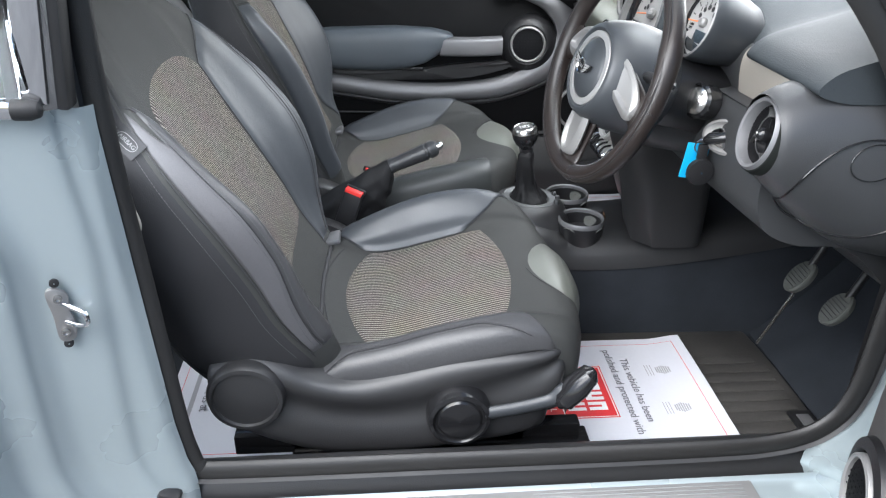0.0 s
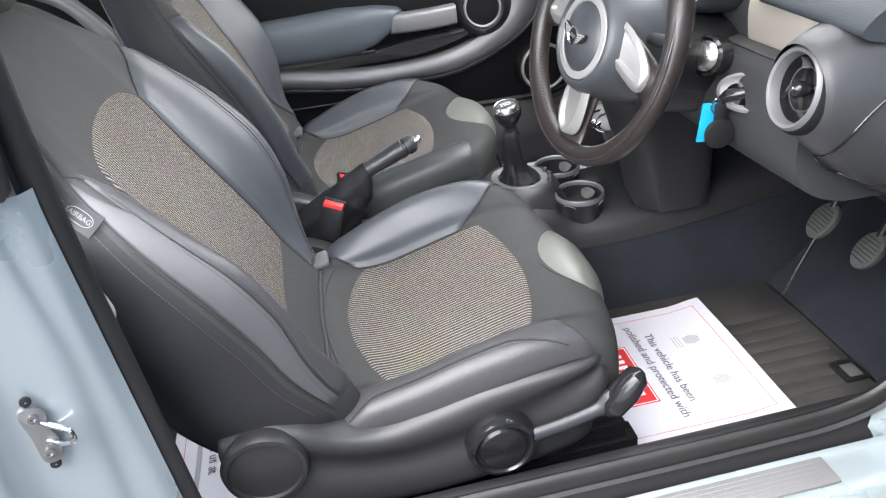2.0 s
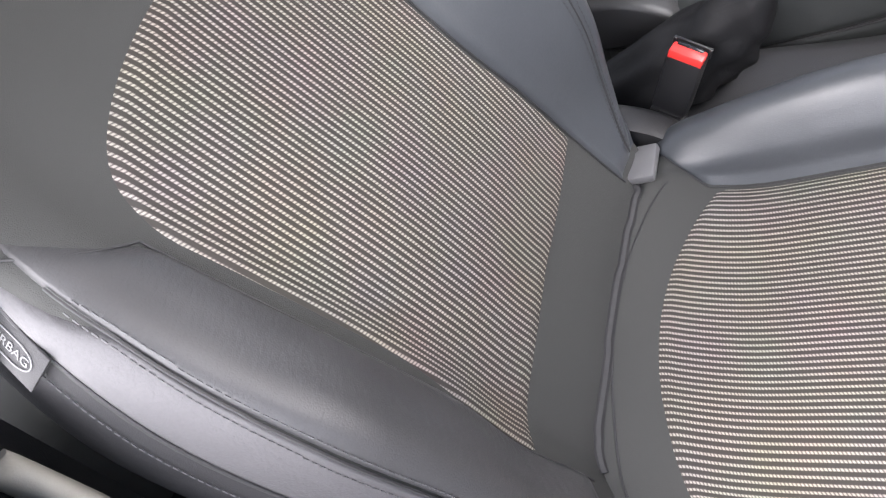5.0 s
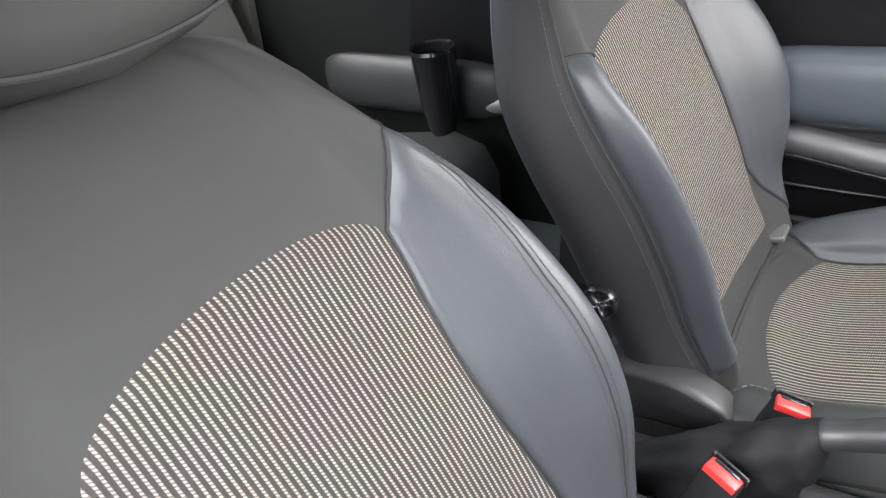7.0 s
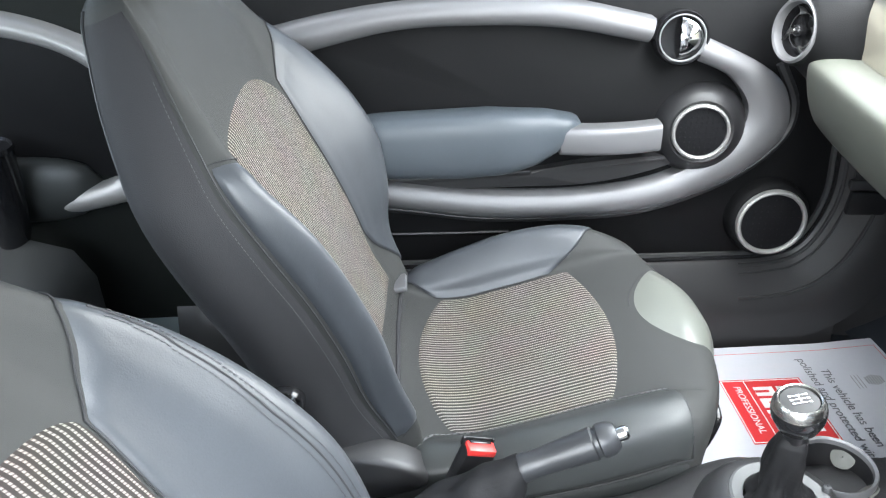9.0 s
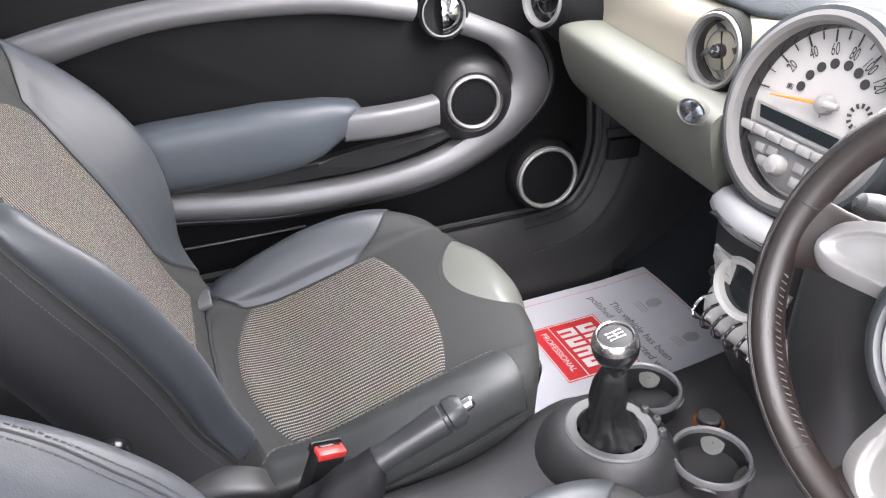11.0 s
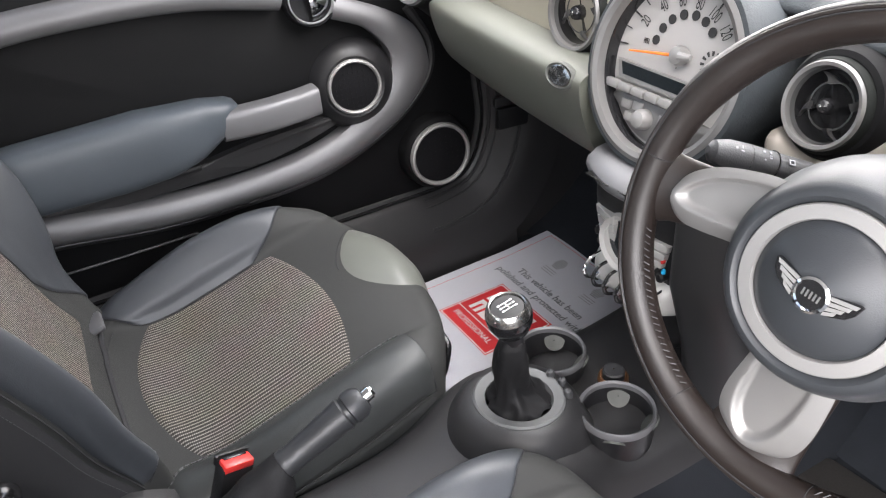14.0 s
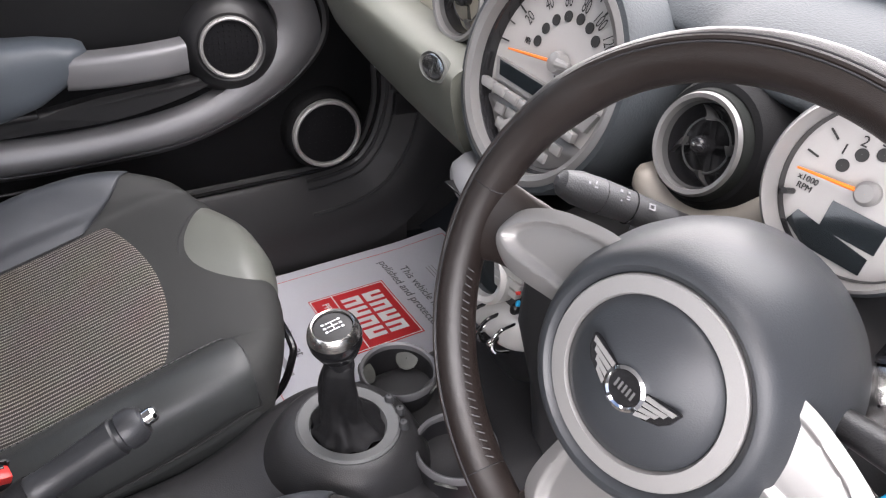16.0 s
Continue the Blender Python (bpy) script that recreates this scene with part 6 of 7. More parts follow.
def spoke(edge_a, edge_b):
    """Silver spoke plate between two edges, in the wheel's own axes from hub to rim, with a scooped middle that opens to the hub."""
    ea, eb = spl(edge_a, 56), spl(edge_b, 56)

    def at(p, h):
        return HUB + WR * p[0] + WU * p[1] + WN * h
    rr = []
    for i, (p, q) in enumerate(zip(ea, eb)):
        f = i / 55
        base = -0.020 - 0.010 * f
        m_, d_ = (p + q) / 2, (q - p) / 2
        ring = []
        for t in np.linspace(-1, 1, 41):
            e = math.hypot((t + 0.10) / 0.70, (f - 0.05) / 0.72)
            h = 0.0085 * (1 - abs(t) ** 2.6) * (1 - smoothstep(0.86, 1.0, f) * 0.85)
            h -= 0.0085 * smoothstep(1.0, 0.80, e) * smoothstep(-0.05, 0.40, f)
            ring.append(at(m_ + d_ * t, base + h))
        rr.append(ring + [at(m_ + d_ * 0.9, base - 0.005), at(m_ - d_ * 0.9, base - 0.005)])
    part("spoke", loft(rr), M_SPOKE, wheel, "satin silver spoke", 60)
    m0, m1 = (ea[8] + eb[8]) / 2, (ea[42] + eb[42]) / 2
    dr = m1 / np.linalg.norm(m1)
    tw = np.array((-dr[1], dr[0]))
    web = []
    half0 = np.linalg.norm(ea[20] - eb[20]) / 2
    for g, wd in ((0.0, half0 - 0.004), (0.25, half0 - 0.003), (0.5, half0 - 0.002), (0.72, half0), (0.88, half0 + 0.004), (1.0, half0 + 0.011), (1.08, half0 + 0.016)):
        c = m0 * (1 - g) + dr * (RR - 0.004) * g - np.array((0, 0.006)) * (abs(dr[0]) > 0.5)
        web.append([at(c + tw * wd * math.cos(q), -0.039 + 0.010 * smoothstep(0.75, 1.0, g) + 0.010 * math.sin(q)) for q in np.linspace(0, 2 * math.pi, 32, endpoint=False)])
    part("spoke_web", loft(web), M_RIM, wheel, "black leather behind the spoke", 60)


SIDE_TOP = [(0.058, 0.052), (0.080, 0.049), (0.115, 0.037), (0.138, 0.022), (0.149, 0.008), (0.152, -0.006)]
SIDE_LOW = [(0.058, -0.010), (0.086, -0.015), (0.110, -0.021), (0.130, -0.0245), (0.144, -0.021), (0.152, -0.007)]
for sg in (-1, 1):
    spoke([(sg * x, y) for x, y in SIDE_TOP], [(sg * x, y) for x, y in SIDE_LOW])
spoke([(-0.024, -0.058), (-0.027, -0.085), (-0.031, -0.120), (-0.028, -0.142), (-0.016, -0.154), (0.005, -0.158)],
      [(0.042, -0.058), (0.045, -0.085), (0.046, -0.115), (0.041, -0.138), (0.027, -0.152), (0.007, -0.158)])

# column, stalks, rev counter, ignition
col = thing("steering_column", (0.70, -0.369, 0.60), "black steering column shroud with indicator stalk", "steering column")
part("shroud", lathe(WC - WN * 0.045, -WN, [(0.060, 0), (0.075, 0.02), (0.080, 0.08), (0.078, 0.20), (0.05, 0.24)], 48, sx=1.0, sy=0.85), M_PLASTIC, col, "black column shroud")
part("shroud_lower", tube([WC - WN * 0.075 - WU * 0.035, WC - WN * 0.155 - WU * 0.045, WC - WN * 0.275 - WU * 0.035], [0.05, 0.06, 0.06], 24), M_PLASTIC_SOFT, col)
p0 = np.array((0.721, -0.224, 0.683))
dirv = np.array((0.638, -0.183, 0.7175)) - p0
dirv /= np.linalg.norm(dirv)
part("stalk_root", tube([p0 - dirv * 0.035, p0 - dirv * 0.005], [0.011, 0.012], 14), M_PLASTIC, col)
stalk = part("indicator_stalk", tube([p0 - dirv * 0.01, p0 + dirv * 0.02, p0 + dirv * 0.045, p0 + dirv * 0.060, p0 + dirv * 0.080, p0 + dirv * 0.093, p0 + dirv * 0.098], [0.012, 0.013, 0.0140, 0.0145, 0.0140, 0.0105, 0.004], 20), M_KNEE, col, "black indicator stalk with white symbols")
sn_ = np.cross(dirv, (0, 0, 1.0))
sn_ = np.cross(sn_, dirv) * 0.75 + np.array((-0.6, -0.2, 0.0))
sn_ -= dirv * np.dot(sn_, dirv)
sn_ /= np.linalg.norm(sn_)
for q_, t_ in ((0.030, 0.0), (0.058, 0.0)):
    part("stalk_joint", tube([p0 + dirv * q_ + 0.0141 * (math.cos(a) * sn_ + math.sin(a) * np.cross(dirv, sn_)) for a in np.linspace(0, 2 * math.pi, 20, endpoint=False)], 0.0006, 4, True), M_GLOSSBLACK, stalk)
st_v = np.cross(dirv, sn_)
for q_, v_, du_, dw_ in ((0.017, 0.002, 0.0042, 0.0011), (0.017, -0.0022, 0.0042, 0.0011), (0.0145, 0.0, 0.0011, 0.0052), (0.0195, 0.0, 0.0011, 0.0052),
                         (0.040, 0.0045, 0.0022, 0.0022), (0.040, 0.0010, 0.0030, 0.0010), (0.040, -0.0012, 0.0030, 0.0010), (0.047, 0.0040, 0.0026, 0.0024), (0.046, -0.0040, 0.0014, 0.0014),
                         (0.070, 0.0030, 0.0012, 0.0030), (0.070, -0.0010, 0.0030, 0.0012), (0.076, 0.0010, 0.0020, 0.0020)):
    c_ = p0 + dirv * q_ + st_v * v_ + sn_ * 0.0134
    part("symbol", prism([c_ + dirv * du_ * a + st_v * dw_ * b for a, b in ((-0.5, -0.5), (0.5, -0.5), (0.5, 0.5), (-0.5, 0.5))], sn_ * 0.0008), M_TAGPRINT, stalk, "", 0)
p1 = WC - WN * 0.060 + WR * 0.070 + WU * 0.035
dirw = WR * 0.95 + WU * 0.22 + WN * 0.12
part("wiper_stalk", tube([p1, p1 + dirw * 0.05, p1 + dirw * 0.10, p1 + dirw * 0.115], [0.010, 0.0125, 0.012, 0.004], 16, flat=0.75), M_PLASTIC, col, "black wiper stalk")

rev = thing("rev_counter", (0.77, -0.369, 0.77), "round silver rev counter in a black drum on the column", "rev counter")
RC = np.array((0.740, -0.359, 0.776))
RA = np.array((-0.952, -0.058, 0.301))
RA /= np.linalg.norm(RA)
ru = np.array((0.061, -0.998, 0))
rv = np.cross(RA, ru)
if rv[2] < 0:
    rv = -rv


def Rp(a, b, h=0.0):
    return RC + ru * a + rv * b + RA * h


part("drum", lathe(RC, RA, [(0.040, -0.10), (0.052, -0.085), (0.061, -0.05), (0.066, -0.012), (0.0665, 0.006), (0.064, 0.011)], 64), M_HUB, rev, "black gauge drum")
part("bezel", lathe(RC, RA, [(0.0650, 0.000), (0.0645, 0.010), (0.0615, 0.013), (0.0590, 0.008), (0.058, -0.006)], 72), M_SATIN, rev, "satin silver bezel")
rd = part("dial", lathe(RC, RA, [(0.059, -0.012), (0.059, -0.010), (0.001, -0.0098)], 64), M_DIAL, rev, "silver-grey dial face")
# Black ring for the shadow inside this smaller bezel.
part("inner_shade", lathe(RC, RA, [(0.0582, -0.006), (0.0578, -0.003), (0.0568, -0.0095)], 64), M_GLOSSBLACK, rev)
for i in range(9):
    a = 170 - i * 23
    a_ = radians(a)
    e = (-math.sin(a_) * ru + math.cos(a_) * rv) * 0.0007
    p, q = Rp(0.042 * math.cos(a_), 0.042 * math.sin(a_), -0.0092), Rp(0.051 * math.cos(a_), 0.051 * math.sin(a_), -0.0092)
    part("tick", prism([p - e, p + e, q + e, q - e], RA * 0.0006), M_INK, rd, "", 0)
    if i:
        words("dial_number", str(i), 0.0105, face_pose(Rp(0.034 * math.cos(a_), 0.034 * math.sin(a_), -0.0092), ru, rv), M_INK, rd)
words("dial_unit", "x1000\nRPM", 0.006, face_pose(Rp(-0.040, -0.012, -0.0092), ru, rv), M_INK, rd)
for a in (160, 130, 100, 70, 40):
    part("warning_lamp", lathe(Rp(0.026 * math.cos(radians(a)), 0.026 * math.sin(radians(a)), -0.0093), RA, [(0.0045, 0), (0.0045, 0.0005), (0.0001, 0.0006)], 20), M_INK, rd)
part("needle", tube([Rp(-0.0485, -0.004, -0.004), Rp(0, 0, -0.003)], [0.0008, 0.0017], 6), M_ORANGE, rev, "orange needle")
part("needle_hub", lathe(Rp(0, 0, -0.010), RA, [(0.008, 0), (0.0085, 0.006), (0.006, 0.010), (0.0001, 0.0105)], 24), M_SATIN, rev)
part("display_window", prism([Rp(a, b, -0.0098) for a, b in ((-0.018, -0.034), (0.022, -0.034), (0.022, -0.014), (-0.018, -0.014))], RA * 0.001), M_SCREEN, rev, "dark trip display")
part("display_window", prism([Rp(a, b, -0.0098) for a, b in ((-0.040, -0.040), (-0.022, -0.050), (0.020, -0.050), (0.020, -0.038), (-0.036, -0.030))], RA * 0.001), M_SCREEN, rev, "dark lower window")
part("trip_knob", tube([Rp(-0.046, -0.021, -0.010), Rp(-0.046, -0.021, 0.003)], 0.0022, 12), M_PLASTIC, rev)

ig = thing("ignition_key", (0.735, -0.46, 0.60), "dark round key with a bright blue tag hanging from the ignition", "key")
part("slot", lathe((0.764, -0.490, 0.615), (-0.80, -0.50, 0.34), [(0.040, -0.012), (0.040, 0.004), (0.034, 0.008), (0.028, 0.002), (0.001, -0.004)], 40, sx=1.15, sy=0.72), M_SATIN, ig, "oval silver ignition slot")
part("key_stem", tube([(0.762, -0.488, 0.615), (0.740, -0.476, 0.610), (0.734, -0.472, 0.604)], [0.010, 0.010, 0.006], 12), M_GLOSSBLACK, ig)
part("key_ring", tube([(0.732 + 0.012 * math.cos(a), -0.470, 0.594 + 0.012 * math.sin(a)) for a in np.linspace(0, 2 * math.pi, 24, endpoint=False)], 0.0013, 6, True, up=(0, 1, 0)), M_CHROME, ig)
part("blue_tag", box((0.727, -0.462, 0.566), (0.040, 0.004, 0.062), 0.004, Euler((0, 0.12, 0)).to_matrix()), M_BLUE, ig, "bright blue plastic tag")
part("fob", lathe((0.733, -0.476, 0.552), (0, -1, 0), [(0.021, -0.006), (0.024, 0.0), (0.022, 0.006), (0.010, 0.008), (0.001, 0.008)], 32), M_PLASTIC, ig, "round dark fob")
part("fob_strap", box((0.733, -0.474, 0.582), (0.018, 0.008, 0.036), 0.004), M_PLASTIC, ig)
sb = thing("start_button", (0.7335, -0.4275, 0.659), "round chrome start button in a black bezel", "button")
part("button_bezel", lathe((0.7335, -0.4275, 0.659), (-0.90, -0.35, 0.25), [(0.030, -0.02), (0.030, 0.006), (0.026, 0.010), (0.024, 0.004)], 40), M_GLOSSBLACK, sb)
part("button_cap", lathe((0.7335, -0.4275, 0.659), (-0.90, -0.35, 0.25), [(0.024, 0.0), (0.0235, 0.009), (0.018, 0.015), (0.010, 0.018), (0.001, 0.019)], 40), M_STEEL, sb, "chrome button cap")

part("slot_plug", lathe((0.760, -0.487, 0.613), (-0.80, -0.50, 0.34), [(0.024, 0.0), (0.023, 0.004), (0.001, 0.006)], 32, sx=1.1, sy=0.7), M_CHROME, ig, "chrome slot cover")

# ---- centre console ----
con = thing("centre_console", (0.3, 0, 0.0), "black grained centre console tunnel", "console")
st_ = [(-0.35, 0.085, 0.235), (-0.05, 0.085, 0.240), (0.15, 0.085, 0.246), (0.34, 0.086, 0.252), (0.42, 0.098, 0.262), (0.48, 0.116, 0.277), (0.54, 0.128, 0.280), (0.585, 0.132, 0.266), (0.625, 0.135, 0.250), (0.70, 0.140, 0.250), (0.80, 0.142, 0.255), (0.92, 0.145, 0.270), (1.10, 0.150, 0.300), (1.38, 0.155, 0.36)]
rr, rf = [], []
for x, hw, zt in spl(st_, 50):
    half = [(0, zt), (hw * 0.50, zt - 0.001), (hw * 0.74, zt - 0.006), (hw * 0.90, zt - 0.018), (hw * 0.99, zt - 0.038), (hw * 1.03, zt - 0.068)]
    rr.append([(x, y, z) for y, z in half] + [(x, -y, z) for y, z in half[::-1][:-1]])
    flank = [(hw * 0.98, zt - 0.05), (hw * 1.0, 0.16), (hw * 1.04, 0.08), (hw * 1.12, 0.0)]
    rf.append([(x, y, z) for y, z in flank] + [(x, -y, z) for y, z in flank[::-1]])
part("tunnel", loft(rr), M_PLASTIC_SOFT, con, "black grained plastic tunnel", 50)
part("tunnel_carpet", loft(rf), M_CARPET, con, "black carpeted tunnel flank", 50)
part("gear_dome", lathe((0.543, 0, 0.245), (0.06, 0, 1), [(0.116, -0.010), (0.107, 0.006), (0.098, 0.022), (0.086, 0.044), (0.075, 0.057), (0.064, 0.060), (0.058, 0.054)], 64), M_PLASTIC_SOFT, con, "black gear lever dome", 60)
part("gear_ring", lathe((0.546, 0, 0.300), (0.06, 0, 1), [(0.064, -0.002), (0.063, 0.006), (0.060, 0.008), (0.047, 0.005), (0.044, -0.006)], 64), M_GEARRING, con, "matt grey gear ring")
part("gear_floor", lathe((0.546, 0, 0.296), (0.06, 0, 1), [(0.047, 0.0), (0.001, 0.0)], 40), M_GLOSSBLACK, con)
for y in (-0.074, 0.074):
    ch = part("cup_holder", lathe((0.656, y, 0.194), (0, 0, 1), [(0.028, -0.03), (0.042, -0.02), (0.050, 0.03), (0.052, 0.082), (0.051, 0.086), (0.049, 0.084), (0.046, 0.03), (0.040, 0.004), (0.001, 0.002)], 56), M_CUP, con, "black round cup holder")
    part("cup_ring", lathe((0.656, y, 0.279), (0, 0, 1), [(0.0530, -0.006), (0.0530, 0.003), (0.0515, 0.0055), (0.0480, 0.003), (0.0475, -0.004)], 64), M_SILVER, ch, "silver cup ring")
    for i in range(4):
        a = radians(45 + 90 * i)
        part("cup_finger", lathe((0.656 + 0.0445 * math.cos(a), y + 0.0445 * math.sin(a), 0.262), (-0.75 * math.cos(a), -0.75 * math.sin(a), 0.66), [(0.0165, -0.002), (0.0165, 0.001), (0.001, 0.003)], 24, sx=0.95), M_TAB, ch, "grey rubber finger")
    part("cup_screw", lathe((0.656, y, 0.197), (0, 0, 1), [(0.007, 0), (0.006, 0.003), (0.0001, 0.003)], 16), M_STEEL, ch)
sk = part("power_socket", lathe((0.712, -0.004, 0.250), (0, 0, 1), [(0.023, 0.0), (0.022, 0.008), (0.020, 0.011), (0.017, 0.009)], 40), mat("amber_ring", (0.16, 0.075, 0.035), 0.4), con, "amber-ringed power socket")
part("socket_cap", lathe((0.712, -0.004, 0.258), (0, 0, 1), [(0.0165, 0.0), (0.0165, 0.010), (0.014, 0.013), (0.001, 0.0135)], 36), M_KNEE, sk, "dark grey socket cap")
for x, y in ((0.610, 0.012), (0.613, -0.011), (0.606, -0.033)):
    part("stud", lathe((x, y, 0.288), (-0.1, 0, 1), [(0.0065, -0.02), (0.006, 0.020), (0.0045, 0.0235), (0.001, 0.0245)], 20), M_KNEE, con, "small dark grey stud")
part("coin_well", lathe((0.03, -0.02, 0.238), (0, 0, 1), [(0.036, 0.0), (0.036, 0.012), (0.031, 0.014), (0.029, 0.004), (0.001, 0.004)], 40, sx=1.2), M_PLASTIC, con, "small round tray")

gear = thing("gear_lever", (0.54, 0, 0.30), "gear lever with a chrome and black knob and leather boot", "gear lever")
GK = np.array((0.5235, -0.016, 0.4665))
gx = np.array((-0.16, -0.05, 0.98))
gx /= np.linalg.norm(gx)
part("knob", lathe(GK, gx, [(0.011, -0.040), (0.014, -0.032), (0.023, -0.022), (0.0285, -0.008), (0.0295, 0.002), (0.0285, 0.008)], 48), M_GLOSSBLACK, gear, "gloss black knob")
part("knob_ring", lathe(GK, gx, [(0.0290, 0.0055), (0.0280, 0.0105), (0.0255, 0.0160), (0.0232, 0.0182), (0.0215, 0.0172), (0.0210, 0.0145)], 48), M_STEEL, gear, "chrome knob ring")
kc = part("knob_cap", lathe(GK, gx, [(0.0205, 0.0145), (0.012, 0.0165), (0.001, 0.017)], 40), M_INK, gear, "black shift pattern cap")
gu, gv, gw = frame_of(gx)
gr_, gf_ = np.array((0, -1.0, 0)), np.cross(gx, (0, -1.0, 0))
if gf_[0] < 0:
    gf_ = -gf_
for a, b, w, h in ((-0.006, 0, 0.0011, 0.012), (0.0, 0, 0.0011, 0.012), (0.006, 0, 0.0011, 0.012), (0.0, 0, 0.013, 0.0011), (-0.006, 0.009, 0.0024, 0.003), (0.0, 0.009, 0.0024, 0.003), (0.006, 0.009, 0.0024, 0.003), (-0.006, -0.009, 0.0024, 0.003), (0.0, -0.009, 0.0024, 0.003), (0.006, -0.009, 0.0024, 0.003)):
    c = GK + gx * 0.0172 + gr_ * a + gf_ * b
    part("shift_mark", prism([c + gr_ * s * w / 2 + gf_ * t * h / 2 for s, t in ((-1, -1), (1, -1), (1, 1), (-1, 1))], gx * 0.0003), M_WHITE, kc, "", 0)
part("collar", lathe(GK, gx, [(0.011, -0.060), (0.014, -0.048), (0.013, -0.030)], 28), M_PLASTIC, gear)
boot = []
for f in np.linspace(0, 1, 44):
    c = np.array((0.546, 0.0, 0.300)) * (1 - f) + (GK - gx * 0.042) * f
    c = c + np.array((-0.006, 0.004, 0)) * math.sin(f * math.pi)
    r = float(np.interp(f, [0, 0.05, 0.12, 0.22, 0.35, 0.70, 0.92, 1.0], [0.0435, 0.0405, 0.0315, 0.0235, 0.0205, 0.0200, 0.017, 0.012]))
    ring = []
    for a in np.linspace(0, 2 * math.pi, 72, endpoint=False):
        g = a + 0.55 * f
        sq = (abs(math.cos(g)) ** 4 + abs(math.sin(g)) ** 4) ** -0.25
        fold = 0.10 * math.sin(2 * g + 5 * f) * smoothstep(0.05, 0.3, f) * smoothstep(1.0, 0.7, f) + 0.13 * (1 - f) ** 2 * math.sin(6 * a + 6 * f) * smoothstep(0.0, 0.12, f) + 0.05 * (1 - f) * math.sin(11 * a - 9 * f)
        low = smoothstep(0.22, 0.0, f)
        rad = r * (sq * (1 - low) + low) * (1 + fold)
        ring.append(c + np.array((math.cos(a), math.sin(a), 0)) * rad + np.array((0, 0, 0.003 * math.sin(6 * a + 2) * low + 0.004 * math.sin(3 * a + 8 * f) * (1 - f))))
    boot.append(ring)
part("boot", loft(boot), M_GAITER, gear, "creased black leather boot", 80)

hb = thing("handbrake", (0.12, -0.01, 0.25), "black handbrake lever with leather boot and chrome button", "handbrake")
H0, H1 = np.array((0.223, -0.010, 0.392)), np.array((0.327, -0.011, 0.437))
hd_ = (H1 - H0) / np.linalg.norm(H1 - H0)
part("grip", lathe(H0, hd_, [(0.014, -0.012), (0.0165, -0.004), (0.0165, 0.004), (0.0155, 0.006), (0.0165, 0.03), (0.0185, 0.07), (0.0195, 0.084), (0.0172, 0.086), (0.0172, 0.090), (0.0200, 0.092), (0.0195, 0.104), (0.014, 0.112), (0.009, 0.113)], 36), M_GRIP, hb, "black leather grip")
part("button", lathe(H0, hd_, [(0.0085, 0.108), (0.0085, 0.122), (0.006, 0.125), (0.001, 0.1255)], 24), M_CHROME, hb, "chrome release button")
bt = []
for f in np.linspace(0, 1, 44):
    c = np.array((0.085, -0.01, 0.262)) * (1 - f) ** 1.5 + (H0 - hd_ * 0.004) * (1 - (1 - f) ** 1.5)
    c[2] = 0.255 + (H0[2] - 0.255) * f ** 0.75
    ru_ = float(np.interp(f, [0, 0.3, 0.7, 1], [0.088, 0.070, 0.042, 0.017]))
    rw_ = float(np.interp(f, [0, 0.3, 0.7, 1], [0.040, 0.037, 0.030, 0.017]))
    ring = []
    for a in np.linspace(0, 2 * math.pi, 44, endpoint=False):
        k = 1 + 0.10 * (1 - f) * math.sin(4 * a + 9 * f) + 0.07 * math.sin(7 * a - 5 * f) * (1 - f) + 0.05 * math.sin(22 * f + 2 * a) * math.sin(f * math.pi)
        n_ = np.array((-hd_[2], 0, hd_[0]))
        d_ = np.array((1, 0, 0)) * (1 - f) + n_ * -f
        ring.append(c + d_ * ru_ * k * math.cos(a) + np.array((0, 1, 0)) * rw_ * k * math.sin(a))
    bt.append(ring)
part("boot", loft(bt), M_GAITER, hb, "creased black leather boot", 80)


def buckle(c, d, side):
    t = thing("belt_buckle", tuple(c), "black seat belt buckle with a red release button", "seat belt buckle", "buckles")
    d = np.array(d, float)
    d /= np.linalg.norm(d)
    c = np.array(c)
    yv = np.array((0.93, -0.28 * side, 0))
    yv = yv - d * np.dot(yv, d)
    yv /= np.linalg.norm(yv)
    xv = np.cross(yv, d)
    rot = Matrix((tuple(xv), tuple(np.cross(d, xv)), tuple(d))).transposed()
    part("case", box(c - d * 0.036, (0.024, 0.042, 0.084), 0.005, rot), M_PLASTIC, t, "black plastic case")
    part("release", box(c + xv * 0.003 + d * 0.003, (0.0185, 0.0395, 0.012), 0.003, rot), M_RED, t, "red release button")
    for e in (-1, 1):
        part("case_wall", box(c - xv * 0.0105 + np.cross(d, xv) * e * 0.0205 + d * 0.004, (0.0055, 0.0035, 0.012), 0.001, rot), M_PLASTIC, t)
    part("case_wall", box(c - xv * 0.0115 + d * 0.004, (0.0035, 0.042, 0.012), 0.001, rot), M_PLASTIC, t)
    part("slot", box(c - xv * 0.0035 + d * 0.0078, (0.0060, 0.030, 0.005), 0.001, rot), M_GLOSSBLACK, t)
    part("strap", box(c - d * 0.105, (0.018, 0.036, 0.065), 0.006, rot), M_RUBBER, t, "ribbed black sleeve")
    for i in range(4):
        part("sleeve_rib", box(c - d * (0.083 + 0.008 * i), (0.023, 0.041, 0.004), 0.0015, rot), M_PLASTIC, t)
    return t


buckle(K_D, (0.32, 0.0, 0.95), 1)
buckle(K_P, (0.35, 0.0, 0.93), -0.65)
